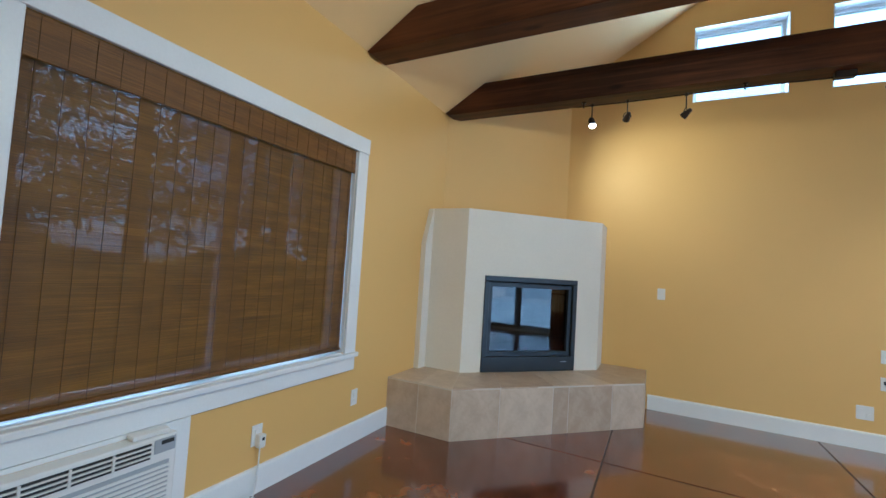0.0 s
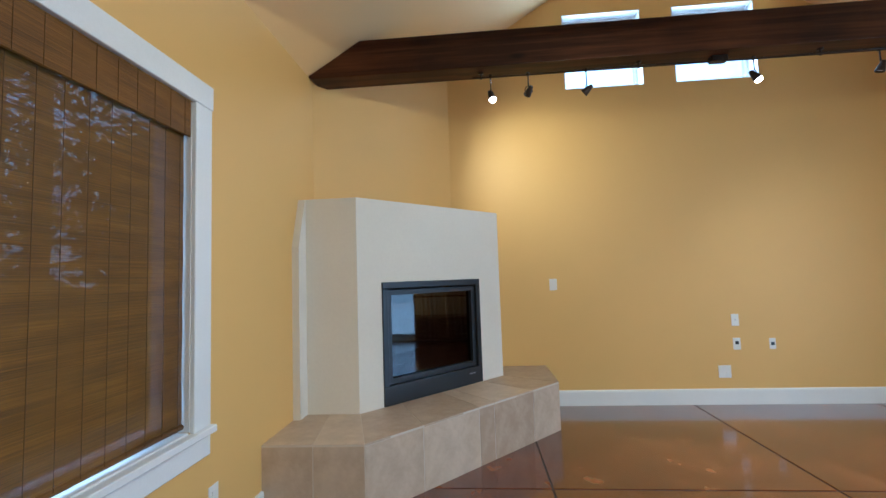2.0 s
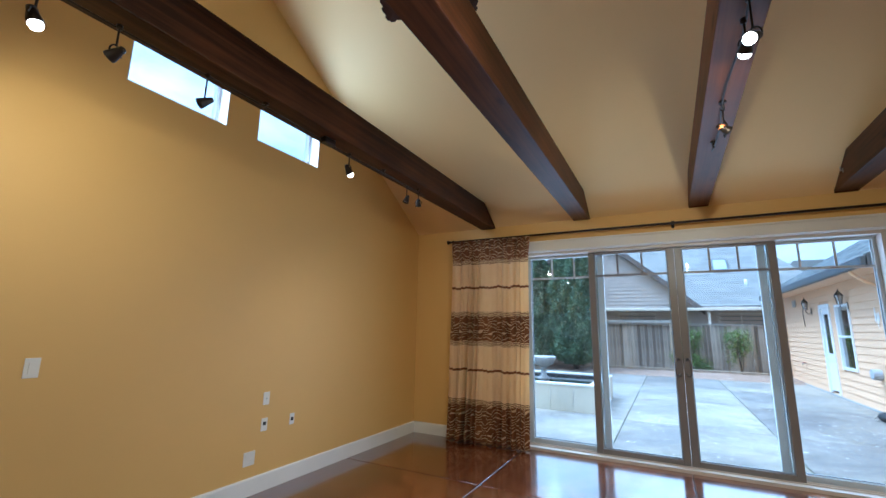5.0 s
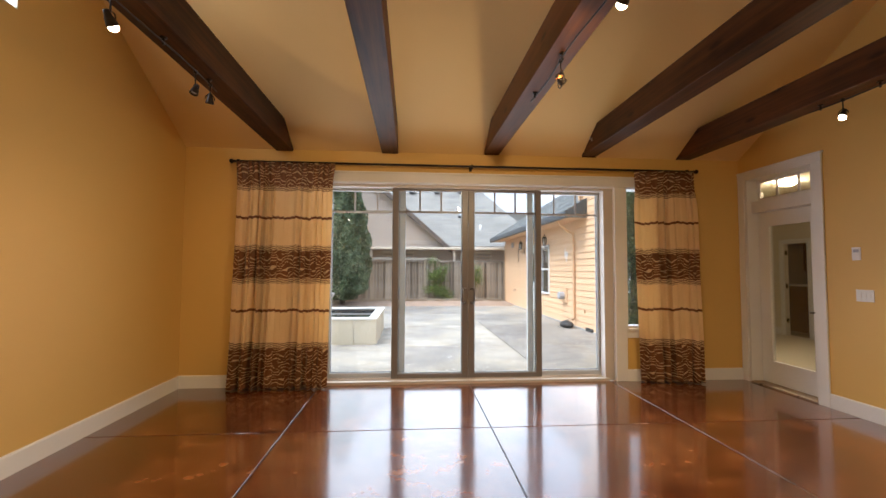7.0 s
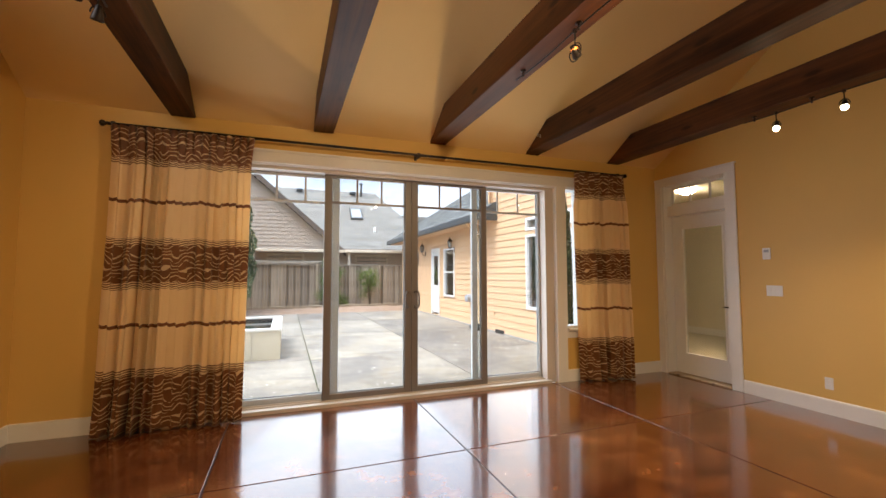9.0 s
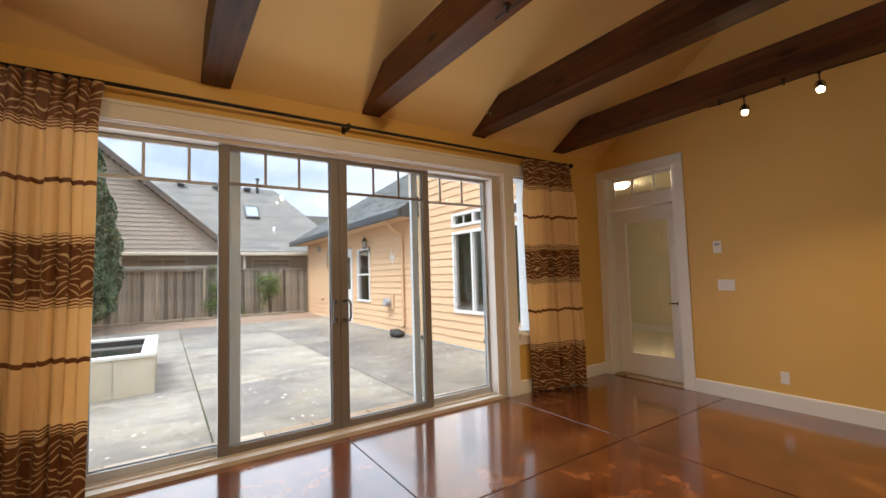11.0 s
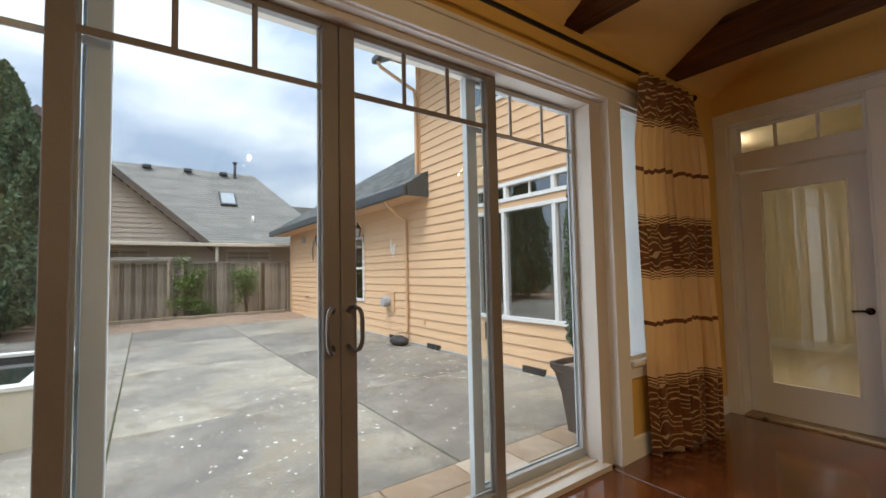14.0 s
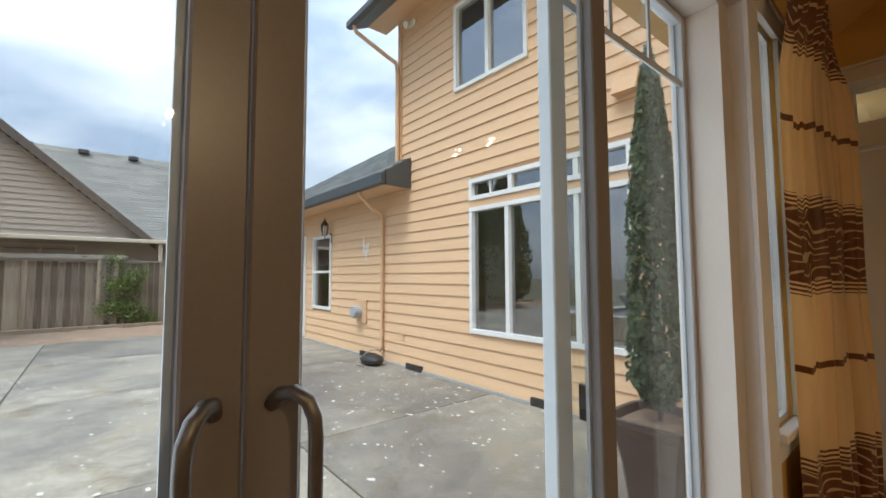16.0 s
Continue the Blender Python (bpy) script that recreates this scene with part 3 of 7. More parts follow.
# floor: slabs between sawn joints
bm = bmesh.new()
box(bm, XW - T, YS - T, -0.12, XE + 0.02, YN + T, -0.004)
floor = solo("floor", bm, JOINT, "glossy reddish-brown stained concrete floor with sawn joints", "floor", "structure")

# skirting boards
def skirting(name, x0, y0, x1, y1, nx, ny):
    """Along a wall line, standing out by (nx, ny)."""
    bm = bmesh.new()
    d = Vector((x1 - x0, y1 - y0, 0))
    n = Vector((nx, ny, 0))
    prof = [(0, 0.0), (0.016, 0.0), (0.016, 0.135), (0.012, 0.148), (0, 0.152)]
    prism(bm, [Vector((x0, y0, 0)) + n * o + Vector((0, 0, z)) for o, z in prof], d)
    return solo(name, bm, TRIM, "white painted wooden skirting board along the wall", "baseboard", "structure")


skirting("baseboard", -0.145, YN, XE, YN, 0, -1)
skirting("baseboard", XE, YN - 0.016, XE, SL1 + 0.1, -1, 0)
skirting("baseboard", XE, -0.56, XE, YS + 0.016, -1, 0)
skirting("baseboard", XW, YS, DR0 - 0.122, YS, 0, 1)
skirting("baseboard", XW, 1.30, XW, 3.012, 1, 0)
skirting("baseboard", XW, YS + 0.016, XW, 0.40, 1, 0)


# ---------------------------------------------------------------- ceiling beams
def beam(yc, label, zb, h):
    w = 0.103
    zt, inset = zb + h, 0.03
    dw, de = (zt - SPRING) / PITCH_W, (zt - SPRING) / PITCH_E
    out = [(XW + 0.001, yc - w, SPRING - 0.004), (XW + inset, yc - w, zb), (XE - inset, yc - w, zb), (XE - 0.001, yc - w, SPRING - 0.004),
           (XE - de, yc - w, zt - 0.004), (XW + dw, yc - w, zt - 0.004)]
    bm = bmesh.new()
    prism(bm, out, (0, 2 * w, 0))
    bevel(bm, 0.008, 2, 30)
    return solo("ceiling_beam", bm, BEAM, label, "beam", "", "ceiling beams across the room", at=(0, yc, zb))


BEAMS = [3.843, 2.535, 1.221, -0.082, -1.392]
BEAM_Z = [2.915, 2.915, 2.95, 2.95, 2.935]
for i, yc in enumerate(BEAMS):
    beam(yc, "dark-stained timber beam with sloping ends" + (" carrying a spotlight track" if i in (0, 2, 4) else " spanning the vaulted ceiling"), BEAM_Z[i], 0.285 if i < 2 else 0.29)


# ---------------------------------------------------------------- glazing: slider
def slider():
    s = thing("sliding_door", "closed four-panel glazed patio door, cream frame and taupe sliding leaves", "sliding door", (4.47, 1.51, 0))
    x0, x1 = 4.42, 4.62
    boxes("frame", [(x0, SL0, 2.50, x1, SL1, SLT), (x0, SL0, 0.0, x1, -0.301, 2.50), (x0, SL1 - 0.10, 0, x1, SL1, 2.50)], FRAMECREAM, s)
    boxes("threshold", [(4.375, SL0 + 0.10, -0.01, 4.66, SL1 - 0.10, 0.035), (4.46, SL0 + 0.10, 0.035, 4.468, SL1 - 0.10, 0.05), (4.53, SL0 + 0.1, 0.035, 4.54, SL1 - 0.1, 0.05)], FRAMECREAM, s, "cream sill track")

    def panel(ya, yb, xa, xb, lead, name, mat):
        """One glazed leaf from ya to yb with its stiles, rails, pane and glazing bars."""
        st = lead
        bm = bmesh.new()
        box(bm, xa, ya, 0.037, xb, ya + st[0], 2.498)
        box(bm, xa, yb - st[1], 0.037, xb, yb, 2.498)
        box(bm, xa, ya + st[0], 0.037, xb, yb - st[1], 0.105)
        box(bm, xa, ya + st[0], 2.465, xb, yb - st[1], 2.498)
        bevel(bm, 0.004, 1)
        leaf = part(name, bm, mat, s)
        g0, g1 = ya + st[0], yb - st[1]
        xm = (xa + xb) / 2
        bm = bmesh.new()
        box(bm, xm - 0.004, g0, 0.105, xm + 0.004, g1, 2.465)
        p = part("pane", bm, PANE, leaf)
        p.visible_shadow = False
        # glazing bead round the pane
        boxes("bead", [(xm + 0.008, g0, 0.105, xb - 0.004, g0 + 0.012, 2.465), (xm + 0.008, g1 - 0.012, 0.105, xb - 0.004, g1, 2.465),
                       (xm + 0.008, g0 + 0.012, 0.105, xb - 0.004, g1 - 0.012, 0.117)], GREYP, leaf, "grey glazing bead")
        boxes("rail_bar", [(xm - 0.012, g0, 2.178, xm - 0.0045, g1, 2.205)], mat, leaf, "thin glazing bar across the pane")
        for k in (1, 2):
            yk = g0 + (g1 - g0) * k / 3
            boxes("upright_bar", [(xm - 0.012, yk - 0.011, 2.2055, xm - 0.0045, yk + 0.011, 2.465)], mat, leaf, "thin upright glazing bar")
        return leaf

    a = panel(2.33, 3.35, 4.552, 4.597, (0.075, 0.06), "fixed_panel", GREYVINYL)
    b = panel(1.513, 2.502, 4.475, 4.52, (0.077, 0.077), "sliding_panel", TAUPE)
    c = panel(0.530, 1.510, 4.475, 4.52, (0.075, 0.077), "sliding_panel", TAUPE)
    d = panel(-0.30, 0.70, 4.552, 4.597, (0.030, 0.075), "fixed_panel", GREYVINYL)
    # pull handles on both meeting stiles
    for leaf, y, sgn in ((b, 1.548, -1), (c, 1.476, 1)):
        bm = bmesh.new()
        zt, zb = 1.202, 1.005
        pts = [(4.475, y, zt - 0.022), (4.452, y + sgn * -0.006, zt - 0.004), (4.434, y + sgn * -0.018, zt), (4.422, y + sgn * -0.032, zt - 0.012),
               (4.418, y + sgn * -0.040, zt - 0.035), (4.417, y + sgn * -0.042, zt - 0.06), (4.417, y + sgn * -0.042, zb + 0.06), (4.418, y + sgn * -0.040, zb + 0.035),
               (4.422, y + sgn * -0.032, zb + 0.012), (4.434, y + sgn * -0.018, zb), (4.452, y + sgn * -0.006, zb + 0.004), (4.475, y, zb + 0.022)]
        tube(bm, pts, 0.0105, 10)
        part("pull_handle", bm, PEWTER, leaf, "bent satin pewter pull handle", True)
    for y in (2.44, 0.59):
        boxes("latch", [(4.521, y - 0.012, 0.95, 4.55, y + 0.012, 1.05)], BLACK, s, "small black latch", 0.003)
    return s


slider()


# interior casing round the glazing
def casing_east():
    t = thing("door_casing", "white painted casing round the patio door and side window", "door casing", (XE, 1.4, 0), kind="structure")
    xa, xb = XE - 0.022, XE + 0.0
    boxes("head", [(xa - 0.004, -1.04, 2.545, xb, 3.60, 2.655), (xa - 0.016, -1.06, 2.655, xb, 3.62, 2.682)], TRIM, t, bev=0.003)
    boxes("mullion_post", [(xa, -0.575, 0.0, xb, -0.42, 2.545)], TRIM, t, bev=0.003)
    boxes("jamb_left", [(xa, SL1 - 0.03, 0.0, xb, SL1 + 0.10, 2.545)], TRIM, t, bev=0.003)
    boxes("jamb_right", [(xa, SW0 - 0.10, 0.69, xb, SW0 - 0.002, 2.545)], TRIM, t, bev=0.003)
    boxes("reveal", [(XE, -0.445, 0.0, 4.42, -0.425, 2.545), (XE, SL0, 2.535, 4.42, SL1, 2.56)], TRIM, t)
    return t


casing_east()


def side_window():
    w = thing("window_1", "tall narrow white-framed window beside the patio door", "window", (4.45, -0.75, SWB), kind="structure")
    f0, f1, b = 4.385, 4.425, 0.03
    boxes("window_frame", [(f0, SW0, SWB, f1, SW1, SWB + b), (f0, SW0, SWT - b, f1, SW1, SWT), (f0, SW0, SWB + b, f1, SW0 + b, SWT - b), (f0, SW1 - b, SWB + b, f1, SW1, SWT - b)], VINYL, w)
    boxes("reveal", [(f1, SW1 - 0.012, SWB, 4.66, SW1 - 0.001, SWT), (f1, SW0 + 0.001, SWB, 4.66, SW0 + 0.012, SWT), (f1, SW0 + 0.012, SWT - 0.012, 4.66, SW1 - 0.012, SWT - 0.001)], TRIM, w)
    boxes("window_sill", [(XE - 0.05, SW0 - 0.1, SWB - 0.03, XE, SW1 - 0.005, SWB + 0.006), (XE - 0.02, SW0 - 0.07, SWB - 0.12, XE, SW1, SWB - 0.03)], TRIM, w, bev=0.004)
    boxes("outer_sill", [(f1, SW0 + 0.012, SWB - 0.02, 4.70, SW1 - 0.012, SWB + 0.010)], TRIM, w)
    bm = bmesh.new()
    box(bm, 4.402, SW0 + b, SWB + b, 4.408, SW1 - b, SWT - b)
    part("pane", bm, PANE, w).visible_shadow = False


side_window()


def clerestory(i, o):
    x0, x1, z0, z1 = o
    w = thing("window_%d" % (i + 2), "high square clerestory window with a white frame", "window", ((x0 + x1) / 2, YN + 0.1, z0), kind="structure", group="clerestory windows")
    yf = YN + 0.13
    boxes("window_frame", [(x0, yf, z0, x1, yf + 0.06, z0 + 0.04), (x0, yf, z1 - 0.04, x1, yf + 0.06, z1), (x0, yf, z0 + 0.04, x0 + 0.04, yf + 0.06, z1 - 0.04),
                           (x1 - 0.04, yf, z0 + 0.04, x1, yf + 0.06, z1 - 0.04)], VINYL, w)
    bm = bmesh.new()
    box(bm, x0 + 0.04, yf + 0.026, z0 + 0.04, x1 - 0.04, yf + 0.034, z1 - 0.04)
    part("pane", bm, PANE, w).visible_shadow = False
    boxes("jamb_liner", [(x0 + 0.0005, YN - 0.001, z0 + 0.0005, x0 + 0.008, yf, z1 - 0.0005), (x1 - 0.008, YN - 0.001, z0 + 0.0005, x1 - 0.0005, yf, z1 - 0.0005),
                         (x0 + 0.008, YN - 0.001, z0 + 0.0005, x1 - 0.008, yf, z0 + 0.008), (x0 + 0.008, YN - 0.001, z1 - 0.008, x1 - 0.008, yf, z1 - 0.0005)], TRIM, w)


for i, o in enumerate(CLERE):
    clerestory(i, o)


# ---------------------------------------------------------------- west window, blind, air conditioner
def west_window():
    w = thing("window_4", "wide white-cased window behind a bamboo blind", "window", (XW, 1.49, WWB), kind="structure")
    xa, xb = XW, XW + 0.022
    boxes("casing", [(xa, WW0 - 0.12, WWT, xb + 0.004, WW1 + 0.12, WWT + 0.115), (xa, WW0 - 0.115, WWB, xb, WW0, WWT), (xa, WW1, WWB, xb, WW1 + 0.115, WWT)], TRIM, w, bev=0.003)
    boxes("window_sill", [(XW - 0.14, WW0 + 0.001, WWB - 0.032, XW + 0.001, WW1 - 0.001, WWB + 0.006), (XW, WW0 - 0.13, WWB - 0.032, XW + 0.045, WW1 + 0.13, WWB), (xa, WW0 - 0.115, WWB - 0.13, xb, WW1 + 0.115, WWB - 0.032)], TRIM, w, bev=0.004)
    xf0, xf1 = XW - 0.14, XW - 0.08
    f = [(xf0, WW0, WWB, xf1, WW1, WWB + 0.05), (xf0, WW0, WWT - 0.05, xf1, WW1, WWT), (xf0, WW0, WWB + 0.05, xf1, WW0 + 0.05, WWT - 0.05), (xf0, WW1 - 0.05, WWB + 0.05, xf1, WW1, WWT - 0.05),
         (xf0, 1.455, WWB + 0.05, xf1, 1.525, WWT - 0.05)]
    boxes("window_frame", f, VINYL, w)
    boxes("jamb_liner", [(xf1, WW1 - 0.005, WWB + 0.008, XW + 0.002, WW1 - 0.0008, WWT - 0.004), (xf1, WW0 + 0.0008, WWB + 0.008, XW + 0.002, WW0 + 0.005, WWT - 0.004)], TRIM, w)
    for y0, y1 in ((WW0 + 0.05, 1.455), (1.525, WW1 - 0.05)):
        bm = bmesh.new()
        box(bm, XW - 0.114, y0, WWB + 0.05, XW - 0.106, y1, WWT - 0.05)
        part("pane", bm, PANE, w).visible_shadow = False


west_window()


CORD = surface("dark_brown_cord", (0.060, 0.025, 0.004), (0.10, 0.044, 0.007), 20, 0.8)


def bamboo_blind():
    b = thing("bamboo_blind", "brown woven bamboo roman blind lowered nearly to the sill", "window blind", (XW, 1.49, 0.70))
    x = XW - 0.028
    y0, y1 = 0.583, 2.396
    rng = random.Random(4)
    bm = bmesh.new()
    zs = [0.722 + i * (2.155 - 0.722) / 40 for i in range(41)]
    ys = [y0 + i * (y1 - y0) / 44 for i in range(45)]
    grid = [[bm.verts.new((x + 0.0015 * math.sin(k * 0.7) * math.sin(y * 3), y, z)) for y in ys] for k, z in enumerate(zs)]
    for k in range(40):
        for j in range(44):
            bm.faces.new((grid[k][j], grid[k][j + 1], grid[k + 1][j + 1], grid[k + 1][j]))
    part("woven_panel", bm, WEAVE, b, "semi-sheer woven reed panel", True)
    bm = bmesh.new()
    box(bm, x + 0.022, y0 - 0.003, 1.995, x + 0.032, y1 + 0.003, 2.162)
    bevel(bm, 0.003, 1)
    part("valance", bm, VALANCE, b, "dense woven valance across the top")
    bm = bmesh.new()
    rod(bm, (x, y0, 0.719), (x, y1, 0.719), 0.012, sides=10)
    part("hem_rod", bm, VALANCE, b, "", True)
    for i in range(21):
        y = y0 + 0.04 + i * (y1 - y0 - 0.08) / 20
        bm = bmesh.new()
        rod(bm, (x + 0.012, y, 0.722), (x + 0.012, y, 1.995), 0.0013, sides=5)
        rod(bm, (x + 0.0335, y, 1.997), (x + 0.0335, y, 2.16), 0.0012, sides=5)
        part("cord", bm, CORD, b, "dark brown stitching cord")


bamboo_blind()


def air_conditioner():
    a = thing("air_conditioner", "white through-wall air conditioner with a louvred front grille", "air conditioner", (XW, 0.85, 0.09))
    xf = XW + 0.10
    y0, y1, z0, z1 = 0.50, 1.196, 0.085, 0.535
    bm = bmesh.new()
    box(bm, XW - 0.16, 0.57, 0.105, XW + 0.02, 1.15, 0.495)
    box(bm, XW + 0.02, y0, z0, xf, y1, z1)
    bevel(bm, 0.008, 2)
    part("cabinet", bm, PLATE, a)
    boxes("air_outlet", [(xf, 0.53, 0.449, xf + 0.002, 1.085, 0.515)], DARKP, a, "dark air outlet slot")
    for k in range(3):
        boxes("louvre", [(xf + 0.002, 0.53, 0.462 + k * 0.019, xf + 0.012, 1.085, 0.467 + k * 0.019)], PLATE, a)
    for y in (0.66, 0.80, 0.94):
        boxes("outlet_divider", [(xf + 0.002, y, 0.449, xf + 0.010, y + 0.008, 0.515)], PLATE, a)
    boxes("control_panel", [(xf, 1.098, 0.463, xf + 0.004, 1.186, 0.522)], GREYP, a, "grey control panel with a dark display")
    boxes("display", [(xf + 0.0045, 1.125, 0.498, xf + 0.006, 1.178, 0.515)], DARKP, a)
    for k in range(15):
        boxes("grille_slat", [(xf, 0.54, 0.11 + k * 0.0205, xf + 0.008, 1.165, 0.121 + k * 0.0205)], PLATE, a)
    # flush grey sheet paints the shade seen between the slats
    boxes("grille_shadow_board", [(xf - 0.001, 0.54, 0.105, xf + 0.0015, 1.165, 0.425)], GREYP, a, "flush grey sheet painting the shade between grille slats")
    t = thing("ac_surround", "white painted boards framing the wall air conditioner", "trim", (XW, 0.8, 0.1), kind="structure")
    boxes("board", [(XW, 1.196, 0.0, XW + 0.024, 1.30, WWB - 0.131), (XW, 0.40, 0.0, XW + 0.024, 0.50, WWB - 0.131), (XW, 0.50, 0.535, XW + 0.024, 1.196, WWB - 0.131), (XW, 0.50, 0.0, XW + 0.02, 1.196, 0.085)], TRIM, t)
    bm = bmesh.new()
    box(bm, XW + 0.03, 1.02, z1, XW + 0.085, 1.17, z1 + 0.022)
    bevel(bm, 0.008, 2)
    solo("remote_control", bm, PLATE, "white remote control lying on the air conditioner", "remote control", at=(XW + 0.06, 1.095, z1))


air_conditioner()


def plate(name, label, category, at, normal, w, h, detail):
    """A wall plate; normal is 'n','s','e','w' for the wall it sits on."""
    p = thing(name, label, category, at, group="wall plates")
    x, y, z = at
    bm = bmesh.new()
    d = 0.006
    if normal in "ns":
        s = -1 if normal == "n" else 1
        box(bm, x - w / 2, min(y, y + s * d), z - h / 2, x + w / 2, max(y, y + s * d), z + h / 2)
    else:
        s = 1 if normal == "w" else -1
        box(bm, min(x, x + s * d), y - w / 2, z - h / 2, max(x, x + s * d), y + w / 2, z + h / 2)
    bevel(bm, 0.002, 1)
    part("cover", bm, PLATE, p)
    for du, dz, sw, sh, mat, nm in detail:
        e = d + 0.0045
        if normal in "ns":
            b = (x + du - sw / 2, min(y + s * d, y + s * e), z + dz - sh / 2, x + du + sw / 2, max(y + s * d, y + s * e), z + dz + sh / 2)
        else:
            b = (min(x + s * d, x + s * e), y + du - sw / 2, z + dz - sh / 2, max(x + s * d, x + s * e), y + du + sw / 2, z + dz + sh / 2)
        boxes(nm, [b], mat, p)
    return p


ROCKER = [(0, 0, 0.032, 0.066, PLATE, "rocker")]
SOCKET = [(0, 0.02, 0.032, 0.027, PLATE, "socket"), (0, -0.02, 0.032, 0.027, PLATE, "socket")]
plate("light_switch", "white rocker light switch on the ochre wall", "light switch", (-0.05, YN, 1.217), "n", 0.075, 0.118, ROCKER)
plate("blank_plate", "white blank cover plate on the ochre wall", "wall plate", (1.694, YN, 0.815), "n", 0.07, 0.115, [(0, 0, 0.01, 0.01, GREYP, "screw")])
plate("cable_jack", "white cable outlet with dark sockets", "wall jack", (1.694, YN, 0.582), "n", 0.07, 0.115, [(0, 0.01, 0.03, 0.03, DARKP, "jack")])
plate("cable_jack", "white cable outlet with dark sockets", "wall jack", (2.026, YN, 0.578), "n", 0.06, 0.105, [(0, 0, 0.03, 0.03, DARKP, "jack")])
plate("power_outlet", "white double power outlet low on the wall", "power outlet", (1.562, YN, 0.315), "n", 0.118, 0.12, [(-0.025, 0.02, 0.03, 0.027, PLATE, "socket"), (0.025, -0.02, 0.03, 0.027, PLATE, "socket")])
plate("power_outlet", "white power outlet near the fireplace", "power outlet", (XW, 2.572, 0.337), "w", 0.072, 0.118, SOCKET)
plate("power_outlet", "white power outlet with a plugged-in cord", "power outlet", (XW, 1.712, 0.33), "w", 0.072, 0.118, SOCKET)
plate("power_outlet", "white power outlet low on the ochre wall", "power outlet", (2.367, YS, 0.305), "s", 0.072, 0.118, SOCKET)
plate("light_switch", "white three-gang switch plate beside the door", "light switch", (2.825, YS, 1.205), "s", 0.165, 0.118, [(-0.046, 0, 0.032, 0.066, PLATE, "rocker"), (0, 0, 0.032, 0.066, PLATE, "rocker"), (0.046, 0, 0.032, 0.066, PLATE, "rocker")])
th = plate("thermostat", "white wall thermostat with a small grey display", "thermostat", (2.89, YS, 1.62), "s", 0.085, 0.13, [(0, 0.03, 0.05, 0.03, GREYP, "display"), (0, -0.02, 0.05, 0.02, PLATE, "button")])


def power_cord():
    c = thing("appliance_cord", "white plug and cord running from the outlet to the floor", "power cord", (XW, 1.712, 0.31))
    bm = bmesh.new()
    box(bm, XW + 0.007, 1.697, 0.265, XW + 0.05, 1.742, 0.34)
    bevel(bm, 0.01, 2)
    part("plug", bm, PLATE, c)
    boxes("reset_button", [(XW + 0.0505, 1.712, 0.31, XW + 0.053, 1.728, 0.325)], DARKP, c)
    bm = bmesh.new()
    tube(bm, [(XW + 0.03, 1.717, 0.265), (XW + 0.035, 1.712, 0.18), (XW + 0.045, 1.70, 0.09), (XW + 0.06, 1.67, 0.02), (XW + 0.07, 1.62, 0.006), (XW + 0.09, 1.54, 0.006), (XW + 0.06, 1.44, 0.006), (XW + 0.05, 1.33, 0.02), (XW + 0.05, 1.25, 0.084)], 0.0045, 7)
    part("cord", bm, PLATE, c, "", True)
    bm = bmesh.new()
    pts = []
    for i in range(30):
        a = i * 0.55
        pts.append((XW + 0.10 + 0.045 * math.cos(a), 1.56 + 0.085 * math.sin(a), 0.007 + 0.0011 * i))
    tube(bm, pts, 0.0045, 6)
    part("coil", bm, PLATE, c, "loosely coiled cord", True)


power_cord()


# ---------------------------------------------------------------- fireplace
FA, FB = Vector((-1.668, 3.55, 0)), Vector((-0.618, 4.628, 0))
FU = (FB - FA).normalized()
FN = Vector((FU.y, -FU.x, 0))
HEARTH_Z = 0.402


def on_face(s, z, out=0.0):
    p = FA + FU * s + FN * out
    return Vector((p.x, p.y, z))


def face_box(bm, s0, s1, z0, z1, o0, o1):
    prism(bm, [on_face(s0, z0, o0), on_face(s1, z0, o0), on_face(s1, z1, o0), on_face(s0, z1, o0)], FN * (o1 - o0))


